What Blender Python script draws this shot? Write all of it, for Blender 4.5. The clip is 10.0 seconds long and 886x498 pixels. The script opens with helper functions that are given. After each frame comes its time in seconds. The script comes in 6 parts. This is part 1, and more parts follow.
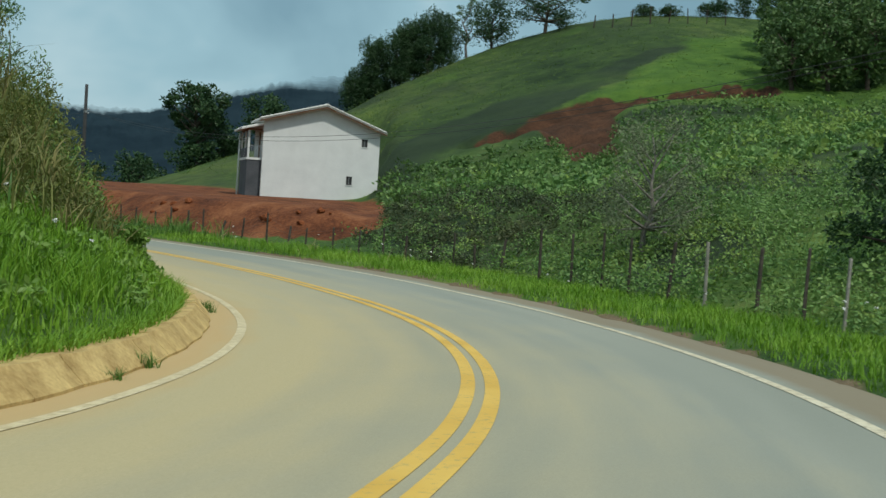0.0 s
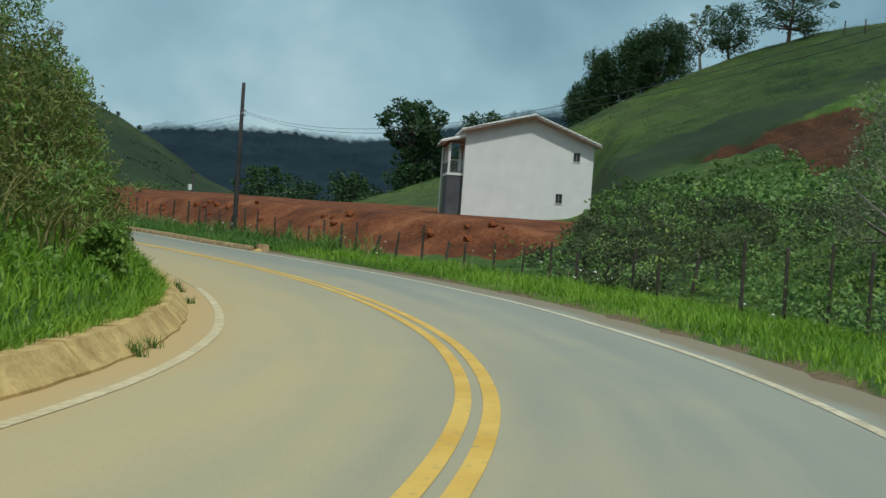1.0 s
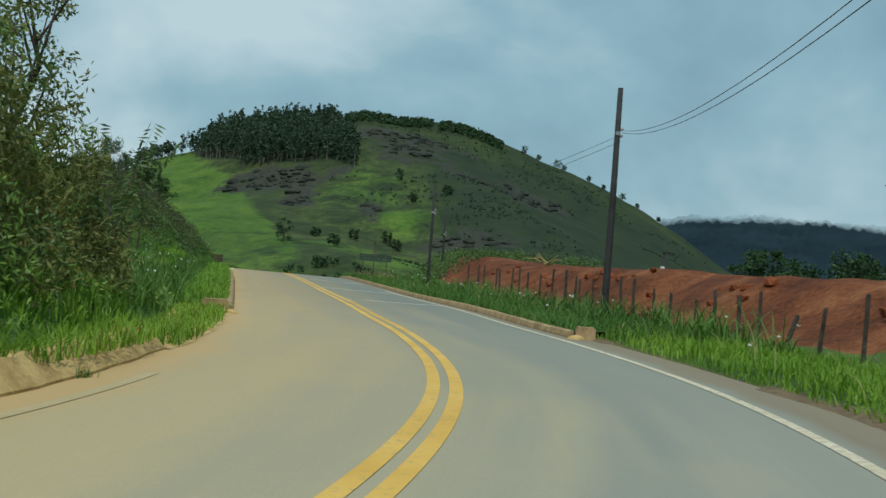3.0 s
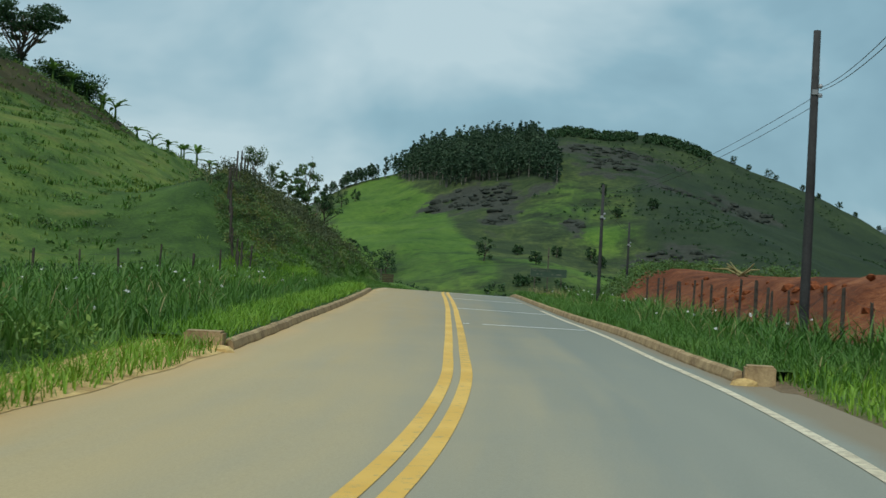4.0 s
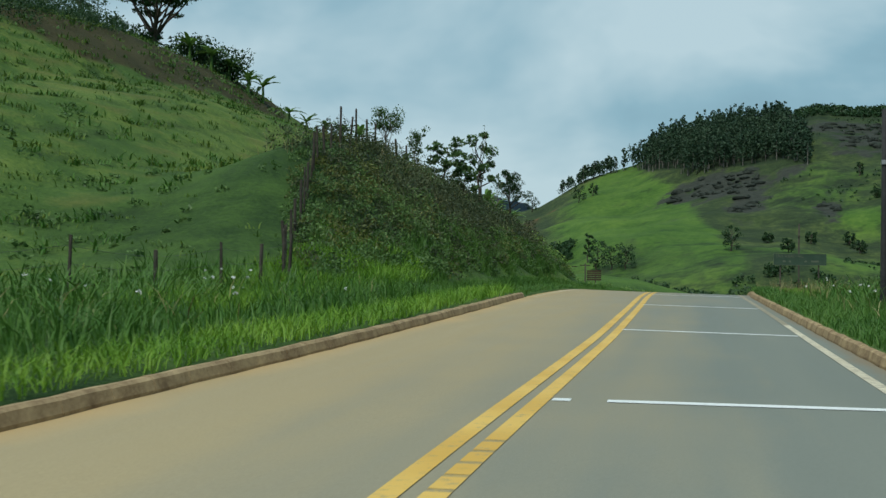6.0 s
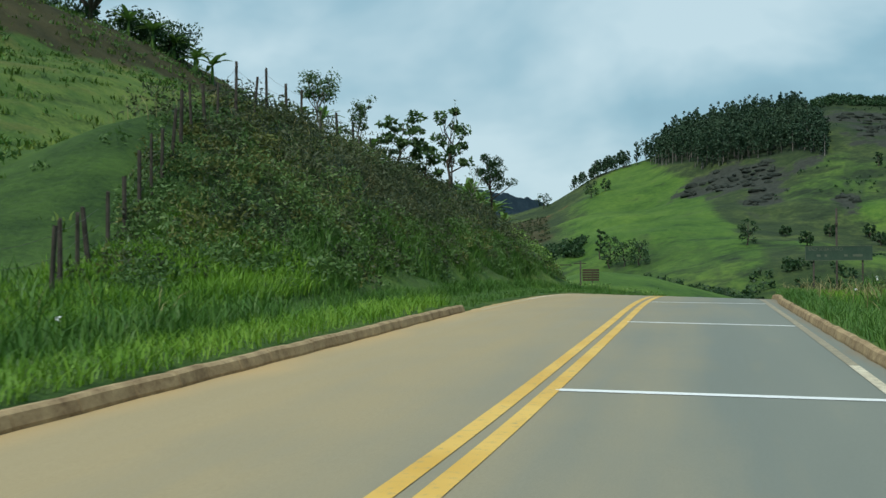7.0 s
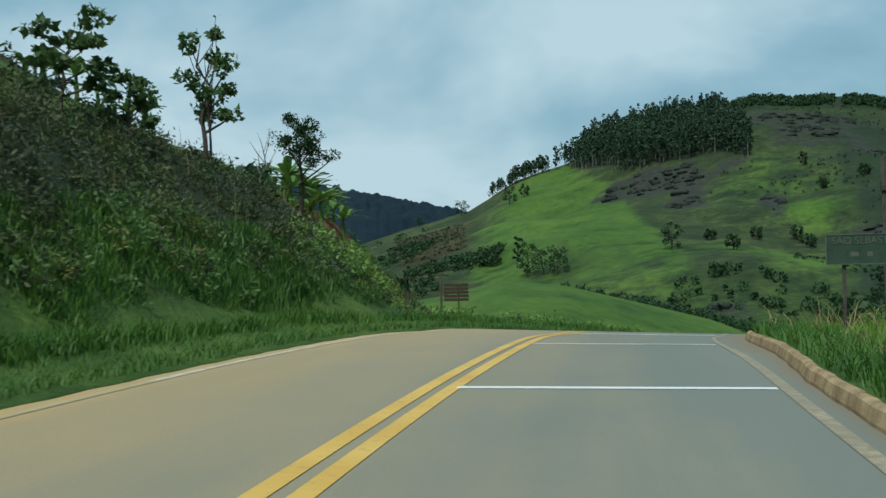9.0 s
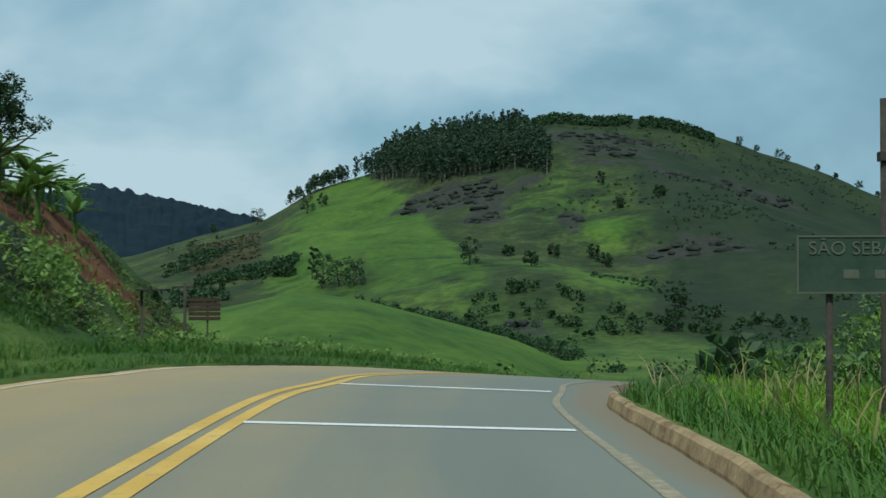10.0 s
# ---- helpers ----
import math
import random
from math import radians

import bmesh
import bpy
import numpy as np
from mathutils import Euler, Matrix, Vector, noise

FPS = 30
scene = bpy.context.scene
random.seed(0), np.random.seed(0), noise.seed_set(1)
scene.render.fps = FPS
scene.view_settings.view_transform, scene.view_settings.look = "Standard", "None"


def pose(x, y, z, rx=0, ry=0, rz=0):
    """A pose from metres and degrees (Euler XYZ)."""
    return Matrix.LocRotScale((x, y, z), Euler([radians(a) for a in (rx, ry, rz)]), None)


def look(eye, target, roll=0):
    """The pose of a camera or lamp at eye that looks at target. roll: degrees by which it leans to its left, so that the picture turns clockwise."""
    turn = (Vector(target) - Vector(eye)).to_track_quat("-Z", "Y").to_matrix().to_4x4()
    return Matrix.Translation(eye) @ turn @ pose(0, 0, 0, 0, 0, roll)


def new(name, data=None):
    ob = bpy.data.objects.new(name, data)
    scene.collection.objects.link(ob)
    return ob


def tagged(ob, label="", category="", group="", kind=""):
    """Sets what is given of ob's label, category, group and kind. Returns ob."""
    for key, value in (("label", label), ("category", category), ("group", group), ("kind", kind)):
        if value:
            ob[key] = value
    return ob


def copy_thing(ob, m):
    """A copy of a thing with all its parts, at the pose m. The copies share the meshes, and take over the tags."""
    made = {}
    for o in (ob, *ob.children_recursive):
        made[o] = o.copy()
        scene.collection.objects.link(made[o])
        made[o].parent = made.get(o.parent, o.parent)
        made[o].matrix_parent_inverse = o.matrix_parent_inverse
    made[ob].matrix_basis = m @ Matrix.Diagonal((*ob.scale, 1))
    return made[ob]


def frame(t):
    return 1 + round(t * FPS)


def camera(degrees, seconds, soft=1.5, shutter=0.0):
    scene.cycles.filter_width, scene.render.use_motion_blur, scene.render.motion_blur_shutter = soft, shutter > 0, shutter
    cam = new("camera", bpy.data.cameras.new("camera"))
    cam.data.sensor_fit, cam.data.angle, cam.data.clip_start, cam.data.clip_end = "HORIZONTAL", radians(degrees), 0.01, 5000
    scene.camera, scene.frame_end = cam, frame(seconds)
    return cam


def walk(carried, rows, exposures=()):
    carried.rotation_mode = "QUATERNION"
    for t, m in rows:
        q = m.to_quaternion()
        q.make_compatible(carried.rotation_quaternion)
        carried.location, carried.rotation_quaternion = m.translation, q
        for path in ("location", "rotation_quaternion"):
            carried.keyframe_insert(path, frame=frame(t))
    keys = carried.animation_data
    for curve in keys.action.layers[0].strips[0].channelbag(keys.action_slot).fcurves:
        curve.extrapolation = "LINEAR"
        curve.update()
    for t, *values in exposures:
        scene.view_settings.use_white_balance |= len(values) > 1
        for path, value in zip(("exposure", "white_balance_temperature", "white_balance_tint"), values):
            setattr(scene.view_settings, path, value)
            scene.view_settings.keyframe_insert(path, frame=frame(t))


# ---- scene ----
cam = camera(35.64, 10.0, soft=1.45, shutter=0.12)
PATH = [
    (0, (-20.813, -40.761, 2.476), (-14.780, -32.794, 2.109), 3.77),
    (0.5, (-16.864, -37.292, 2.209), (-11.546, -28.831, 1.850), 4.19),
    (1, (-13.130, -33.402, 1.978), (-8.596, -24.494, 1.697), 4.09),
    (1.5, (-9.675, -29.125, 1.751), (-5.991, -19.830, 1.591), 4.27),
    (2, (-6.631, -24.471, 1.566), (-3.865, -14.861, 1.529), 4.50),
    (2.5, (-4.094, -19.706, 1.450), (-2.285, -9.871, 1.501), 4.54),
    (3, (-2.028, -14.614, 1.340), (-1.157, -4.653, 1.463), 4.34),
    (3.2, (-1.397, -12.405, 1.383), (-0.846, -2.421, 1.509), 3.82),
    (4.3, (0.880, -2.083, 1.284), (-0.163, 7.861, 1.453), 2.70),
    (4.5, (1.070, -0.065, 1.267), (-0.205, 9.852, 1.428), 2.33),
    (5, (1.202, 5.301, 1.277), (-0.582, 15.140, 1.407), 1.67),
    (5.5, (1.165, 10.709, 1.301), (-1.021, 20.466, 1.401), 1.20),
    (5.7, (1.039, 12.906, 1.280), (-1.267, 22.636, 1.376), 0.91),
    (6.8, (0.423, 25.541, 1.381), (-2.112, 35.214, 1.475), -0.04),
    (7, (0.277, 27.946, 1.357), (-2.246, 37.622, 1.444), -0.35),
    (7.5, (-0.043, 34.112, 1.359), (-2.507, 43.804, 1.428), -0.77),
    (8, (-0.449, 40.178, 1.329), (-2.803, 49.897, 1.390), -1.13),
    (8.5, (-0.823, 46.072, 1.318), (-3.032, 55.824, 1.413), -1.36),
    (9, (-1.154, 51.979, 1.368), (-3.145, 61.778, 1.523), -1.46),
    (9.5, (-1.512, 57.385, 1.394), (-2.938, 67.281, 1.601), -0.79),
    (10, (-1.841, 62.460, 1.405), (-2.386, 72.443, 1.627), 0.11),
]
walk(cam, [(t, look(eye, target, roll)) for t, eye, target, roll in PATH],
     [(0.0, 0.03, 6350, 6), (1.5, -0.10, 6280, 6), (3.0, -0.12, 6200, 6), (4.5, -0.12, 6150, 6), (5.5, -0.18, 6080, 5), (7.0, 0.05, 6080, 6), (7.6, -0.02, 6050, 5), (8.5, -0.05, 5980, 5), (9.5, -0.12, 5900, 4), (10.0, -0.14, 5900, 4)])

# ---- light ----
SUN_EL, SUN_AZ = radians(58), radians(188)      # azimuth clockwise from +Y
sun_way = Vector((math.sin(SUN_AZ) * math.cos(SUN_EL), math.cos(SUN_AZ) * math.cos(SUN_EL), math.sin(SUN_EL)))
sun = new("sun", bpy.data.lights.new("sun", "SUN"))
sun.data.energy, sun.data.angle, sun.data.color = 2.6, radians(2.5), (1.0, 0.95, 0.86)
sun.matrix_world = look(sun_way * 50, (0, 0, 0))
world = bpy.data.worlds.new("cloudy_sky")
scene.world = world
world.use_nodes = True


def link(nt, a, b):
    nt.links.new(a, b)


def sky_nodes():
    nt = world.node_tree
    n = nt.nodes
    sky = n.new("ShaderNodeTexSky")
    sky.sky_type, sky.sun_disc, sky.sun_elevation, sky.sun_rotation = "NISHITA", False, SUN_EL, SUN_AZ
    tc = n.new("ShaderNodeTexCoord")
    mp = n.new("ShaderNodeMapping")
    mp.inputs["Scale"].default_value = (1.0, 1.0, 1.7)
    link(nt, tc.outputs["Generated"], mp.inputs[0])
    big = n.new("ShaderNodeTexNoise")
    big.inputs["Scale"].default_value, big.inputs["Detail"].default_value, big.inputs["Roughness"].default_value = 3.6, 5, 0.5
    big.inputs["Distortion"].default_value = 0.3
    link(nt, mp.outputs[0], big.inputs["Vector"])
    ramp = n.new("ShaderNodeValToRGB")
    e = ramp.color_ramp.elements
    e[0].position, e[0].color = 0.37, (2.0, 3.4, 4.15, 1)
    e[1].position, e[1].color = 0.67, (5.7, 7.0, 7.35, 1)
    m = e.new(0.53)
    m.color = (3.15, 4.9, 5.65, 1)
    # heavier cloud towards the east
    sep = n.new("ShaderNodeSeparateXYZ")
    link(nt, tc.outputs["Generated"], sep.inputs[0])
    east = n.new("ShaderNodeMath")
    east.operation = "MULTIPLY_ADD"
    east.inputs[1].default_value, east.inputs[2].default_value = -0.30, 0.055
    link(nt, sep.outputs[0], east.inputs[0])
    total = n.new("ShaderNodeMath")
    link(nt, big.outputs["Fac"], total.inputs[0])
    link(nt, east.outputs[0], total.inputs[1])
    link(nt, total.outputs[0], ramp.inputs[0])
    mix = n.new("ShaderNodeMix")
    mix.data_type = "RGBA"
    mix.inputs["Factor"].default_value = 0.93
    link(nt, sky.outputs[0], mix.inputs["A"])
    link(nt, ramp.outputs[0], mix.inputs["B"])
    bg = n["Background"]
    link(nt, mix.outputs["Result"], bg.inputs["Color"])
    bg.inputs["Strength"].default_value = 0.1


sky_nodes()

# ---- materials ----
def mat(name, rough=0.8, spec=0.3, metal=0.0):
    m = bpy.data.materials.new(name)
    m.use_nodes = True
    b = m.node_tree.nodes["Principled BSDF"]
    b.inputs["Roughness"].default_value, b.inputs["Specular IOR Level"].default_value, b.inputs["Metallic"].default_value = rough, spec, metal
    return m, m.node_tree, b


def noise_tex(nt, scale, detail=4, rough=0.55, vec=None):
    n = nt.nodes.new("ShaderNodeTexNoise")
    n.inputs["Scale"].default_value, n.inputs["Detail"].default_value, n.inputs["Roughness"].default_value = scale, detail, rough
    if vec is not None:
        nt.links.new(vec, n.inputs["Vector"])
    return n.outputs["Fac"]


def ramp(nt, fac, stops):
    r = nt.nodes.new("ShaderNodeValToRGB")
    e = r.color_ramp.elements
    while len(e) < len(stops):
        e.new(0.5)
    for k, (p, c) in enumerate(stops):
        e[k].position = p
        e[k].color = (*c, 1) if len(c) == 3 else c
    nt.links.new(fac, r.inputs[0])
    return r.outputs["Color"]


def blend(nt, fac, a, b, mode="MIX"):
    m = nt.nodes.new("ShaderNodeMix")
    m.data_type, m.blend_type = "RGBA", mode
    for key, v in (("Factor", fac), ("A", a), ("B", b)):
        if isinstance(v, (int, float)):
            m.inputs[key].default_value = v
        elif isinstance(v, tuple):
            m.inputs[key].default_value = (*v, 1)
        else:
            nt.links.new(v, m.inputs[key])
    return m.outputs["Result"]


def calc(nt, op, a, b=0.0, clamp=False):
    m = nt.nodes.new("ShaderNodeMath")
    m.operation, m.use_clamp = op, clamp
    for k, v in ((0, a), (1, b)):
        if isinstance(v, (int, float)):
            m.inputs[k].default_value = v
        else:
            nt.links.new(v, m.inputs[k])
    return m.outputs[0]


def bump(nt, b, height, strength, dist):
    n = nt.nodes.new("ShaderNodeBump")
    n.inputs["Strength"].default_value, n.inputs["Distance"].default_value = strength, dist
    nt.links.new(height, n.inputs["Height"])
    nt.links.new(n.outputs[0], b.inputs["Normal"])


def coords(nt, kind="Object"):
    return nt.nodes.new("ShaderNodeTexCoord").outputs[kind]


def attr(nt, name):
    a = nt.nodes.new("ShaderNodeAttribute")
    a.attribute_name = name
    return a.outputs["Fac"]


def plain(name, c0, c1, scale=6.0, rough=0.8, spec=0.3, metal=0.0, bump_s=0.3, bump_d=0.01, fine=40.0):
    """Two tones of one surface, mixed by a coarse and a fine grain."""
    m, nt, b = mat(name, rough, spec, metal)
    v = coords(nt)
    a = noise_tex(nt, scale, 5, 0.6, v)
    f = noise_tex(nt, fine, 3, 0.6, v)
    s = calc(nt, "ADD", calc(nt, "MULTIPLY", a, 0.65), calc(nt, "MULTIPLY", f, 0.35))
    nt.links.new(ramp(nt, s, [(0.34, c0), (0.66, c1)]), b.inputs["Base Color"])
    bump(nt, b, s, bump_s, bump_d)
    return m


def leafy(name, dark, mid, light, rough=0.55, patch=0.35, trans=0.25):
    """Leaves and blades: each island its own tone, with larger patches over it."""
    m, nt, b = mat(name, rough, 0.25)
    geo = nt.nodes.new("ShaderNodeNewGeometry")
    v = coords(nt)
    big = noise_tex(nt, patch, 3, 0.6, v)
    r = calc(nt, "ADD", calc(nt, "MULTIPLY", geo.outputs["Random Per Island"], 0.26), calc(nt, "MULTIPLY", big, 0.84))
    col = ramp(nt, r, [(0.18, dark), (0.5, mid), (0.86, light)])
    nt.links.new(col, b.inputs["Base Color"])
    tr = nt.nodes.new("ShaderNodeBsdfTranslucent")
    nt.links.new(col, tr.inputs["Color"])
    mx = nt.nodes.new("ShaderNodeMixShader")
    mx.inputs[0].default_value = trans
    nt.links.new(b.outputs[0], mx.inputs[1])
    nt.links.new(tr.outputs[0], mx.inputs[2])
    nt.links.new(mx.outputs[0], nt.nodes["Material Output"].inputs["Surface"])
    return m


def asphalt_mat():
    m, nt, b = mat("asphalt", 0.78, 0.35)
    uv = nt.nodes.new("ShaderNodeUVMap").outputs[0]
    sep = nt.nodes.new("ShaderNodeSeparateXYZ")
    nt.links.new(uv, sep.inputs[0])
    u, s = sep.outputs[0], sep.outputs[1]
    v = coords(nt)
    long = nt.nodes.new("ShaderNodeMapping")
    long.inputs["Scale"].default_value = (1.0, 0.06, 1.0)
    nt.links.new(uv, long.inputs[0])
    streak = noise_tex(nt, 1.3, 5, 0.55, long.outputs[0])
    fine = noise_tex(nt, 55, 3, 0.7, v)
    patch = noise_tex(nt, 0.35, 4, 0.55, v)
    grey = ramp(nt, calc(nt, "ADD", calc(nt, "MULTIPLY", fine, 0.45), calc(nt, "MULTIPLY", streak, 0.55)),
                [(0.3, (0.228, 0.234, 0.190)), (0.7, (0.318, 0.322, 0.265))])
    tan = ramp(nt, fine, [(0.3, (0.42, 0.335, 0.17)), (0.7, (0.54, 0.435, 0.23))])
    # road dust from the clay verges: most on the inner lane and towards the inner edge
    side = calc(nt, "MULTIPLY", calc(nt, "SUBTRACT", 0.3, u), 0.22)
    d = calc(nt, "ADD", side, calc(nt, "MULTIPLY", calc(nt, "SUBTRACT", streak, 0.5), 0.9))
    d = calc(nt, "ADD", d, calc(nt, "MULTIPLY", calc(nt, "SUBTRACT", patch, 0.5), 0.45))
    dust = calc(nt, "ADD", d, 0.42, True)
    far = nt.nodes.new("ShaderNodeMapRange")
    far.inputs["From Min"].default_value, far.inputs["From Max"].default_value = -12.0, 30.0
    nt.links.new(s, far.inputs["Value"])
    clean = blend(nt, 1.0, grey, (0.68, 0.70, 0.69), "MULTIPLY")
    grey = blend(nt, far.outputs[0], grey, clean)
    tan = blend(nt, far.outputs[0], tan, blend(nt, 1.0, tan, (0.80, 0.75, 0.72), "MULTIPLY"))
    c = blend(nt, calc(nt, "MULTIPLY", dust, 0.85), grey, tan)
    clay = calc(nt, "MULTIPLY", calc(nt, "SUBTRACT", calc(nt, "MULTIPLY", u, -1.0), calc(nt, "ADD", 2.25, patch)), 1.6, True)
    c = blend(nt, calc(nt, "MULTIPLY", clay, 0.8), c, (0.50, 0.33, 0.14))
    clay2 = calc(nt, "MULTIPLY", calc(nt, "SUBTRACT", u, calc(nt, "ADD", 3.05, calc(nt, "MULTIPLY", patch, 0.7))), 4.0, True)
    c = blend(nt, calc(nt, "MULTIPLY", clay2, 0.8), c, (0.22, 0.168, 0.10))
    nt.links.new(c, b.inputs["Base Color"])
    nt.links.new(ramp(nt, streak, [(0.3, (0.62,) * 3), (0.7, (0.85,) * 3)]), b.inputs["Roughness"])
    bump(nt, b, fine, 0.25, 0.006)
    return m


def paint_mat(name, c0, c1, worn, lo=0.30, hi=0.45):
    """Road paint worn through to the asphalt in places."""
    m, nt, b = mat(name, 0.6, 0.35)
    v = coords(nt)
    w = noise_tex(nt, 9, 6, 0.72, v)
    g = noise_tex(nt, 0.7, 3, 0.5, v)
    c = ramp(nt, g, [(0.35, c0), (0.65, c1)])
    nt.links.new(blend(nt, ramp(nt, w, [(lo, (1, 1, 1)), (hi, (0, 0, 0))]), c, worn), b.inputs["Base Color"])
    bump(nt, b, w, 0.2, 0.004)
    return m


def ground_mat():
    m, nt, b = mat("ground", 0.9, 0.15)
    v = coords(nt)
    n1 = noise_tex(nt, 0.035, 6, 0.6, v)
    n2 = noise_tex(nt, 0.5, 6, 0.65, v)
    n3 = noise_tex(nt, 7.0, 4, 0.7, v)
    blot = noise_tex(nt, 0.085, 7, 0.68, v)
    mixn = calc(nt, "ADD", calc(nt, "ADD", calc(nt, "MULTIPLY", n1, 0.25), calc(nt, "MULTIPLY", blot, 0.35)), calc(nt, "ADD", calc(nt, "MULTIPLY", n2, 0.25), calc(nt, "MULTIPLY", n3, 0.15)))
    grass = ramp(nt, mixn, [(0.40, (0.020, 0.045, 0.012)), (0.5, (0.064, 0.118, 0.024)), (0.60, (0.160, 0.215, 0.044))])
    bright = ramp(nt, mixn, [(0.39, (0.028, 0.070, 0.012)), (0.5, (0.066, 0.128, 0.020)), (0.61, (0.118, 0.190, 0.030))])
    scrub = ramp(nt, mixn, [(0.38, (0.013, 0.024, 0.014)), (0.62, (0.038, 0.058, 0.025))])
    rock = ramp(nt, calc(nt, "ADD", calc(nt, "MULTIPLY", n2, 0.5), calc(nt, "MULTIPLY", n3, 0.5)), [(0.32, (0.014, 0.017, 0.013)), (0.68, (0.066, 0.072, 0.056))])
    earth = ramp(nt, calc(nt, "ADD", calc(nt, "MULTIPLY", n2, 0.6), calc(nt, "MULTIPLY", n3, 0.4)), [(0.36, (0.048, 0.017, 0.009)), (0.5, (0.145, 0.048, 0.020)), (0.64, (0.265, 0.106, 0.046))])
    dirt = ramp(nt, n3, [(0.3, (0.10, 0.075, 0.045)), (0.7, (0.22, 0.16, 0.095))])

    def edge(name, sharp=4.0, wob=0.7, grain=None):
        a = calc(nt, "ADD", attr(nt, name), calc(nt, "MULTIPLY", calc(nt, "SUBTRACT", grain or mixn, 0.5), wob * 2))
        return calc(nt, "MULTIPLY", calc(nt, "SUBTRACT", a, 0.5 - 0.5 / sharp), sharp, True)

    def within(name, *rest):
        return calc(nt, "MULTIPLY", edge(name, *rest), calc(nt, "MULTIPLY", attr(nt, name), 5.0, True))

    scar = ramp(nt, calc(nt, "ADD", calc(nt, "MULTIPLY", n2, 0.5), calc(nt, "MULTIPLY", n3, 0.5)), [(0.36, (0.018, 0.011, 0.007)), (0.5, (0.055, 0.026, 0.014)), (0.66, (0.125, 0.056, 0.030))])
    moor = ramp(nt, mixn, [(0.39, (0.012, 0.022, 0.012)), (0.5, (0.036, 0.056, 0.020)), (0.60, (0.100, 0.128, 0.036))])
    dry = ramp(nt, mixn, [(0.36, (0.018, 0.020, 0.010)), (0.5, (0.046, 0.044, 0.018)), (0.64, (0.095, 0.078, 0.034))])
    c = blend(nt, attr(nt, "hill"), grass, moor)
    # trodden cattle steps along the slope: riser shade put into the colour, drier treads
    tr = attr(nt, "track")
    opened = attr(nt, "open")
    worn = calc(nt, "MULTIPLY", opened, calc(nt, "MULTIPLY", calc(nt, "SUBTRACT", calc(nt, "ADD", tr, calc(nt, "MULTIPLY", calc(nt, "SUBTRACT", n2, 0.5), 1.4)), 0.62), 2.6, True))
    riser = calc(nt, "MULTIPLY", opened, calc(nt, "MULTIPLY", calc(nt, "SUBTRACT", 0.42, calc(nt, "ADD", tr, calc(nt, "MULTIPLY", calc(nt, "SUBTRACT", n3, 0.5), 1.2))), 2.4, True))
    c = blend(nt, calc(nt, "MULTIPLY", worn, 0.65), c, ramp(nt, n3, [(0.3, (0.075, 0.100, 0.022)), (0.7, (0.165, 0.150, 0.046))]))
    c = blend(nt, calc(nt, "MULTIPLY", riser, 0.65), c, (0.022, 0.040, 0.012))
    # bright also paints the sun lying on hill and pasture
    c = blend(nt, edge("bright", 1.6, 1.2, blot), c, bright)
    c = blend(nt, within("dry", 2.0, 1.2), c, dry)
    # scrub also carries the cloud shade over the big hill
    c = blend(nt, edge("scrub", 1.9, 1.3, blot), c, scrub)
    c = blend(nt, within("rock", 3.5, 2.0, blot), c, rock)
    c = blend(nt, within("earth", 6.0, 0.9), c, earth)
    c = blend(nt, within("scar", 4.0, 1.2), c, scar)
    c = blend(nt, edge("dirt", 4.0), c, dirt)
    nt.links.new(c, b.inputs["Base Color"])
    bump(nt, b, calc(nt, "ADD", n3, calc(nt, "MULTIPLY", n2, 2.0)), 0.6, 0.12)
    return m


def far_ridge_mat(name, misty):
    """Far forest, distance haze mixed into its blue; cloud dissolves its top by torn transparency."""
    m, nt, b = mat(name, 0.95, 0.05)
    v = coords(nt)
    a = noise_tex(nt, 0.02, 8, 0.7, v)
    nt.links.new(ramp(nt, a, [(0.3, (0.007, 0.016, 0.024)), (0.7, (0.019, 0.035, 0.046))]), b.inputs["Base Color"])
    if misty:
        wisp = noise_tex(nt, 0.011, 6, 0.6, v)
        thin = calc(nt, "ADD", attr(nt, "veil"), calc(nt, "MULTIPLY", calc(nt, "SUBTRACT", wisp, 0.5), 1.2))
        clear = nt.nodes.new("ShaderNodeBsdfTransparent")
        mx = nt.nodes.new("ShaderNodeMixShader")
        nt.links.new(calc(nt, "MULTIPLY", calc(nt, "SUBTRACT", thin, 0.42), 1.3, True), mx.inputs[0])
        nt.links.new(b.outputs[0], mx.inputs[1])
        nt.links.new(clear.outputs[0], mx.inputs[2])
        nt.links.new(mx.outputs[0], nt.nodes["Material Output"].inputs["Surface"])
    return m


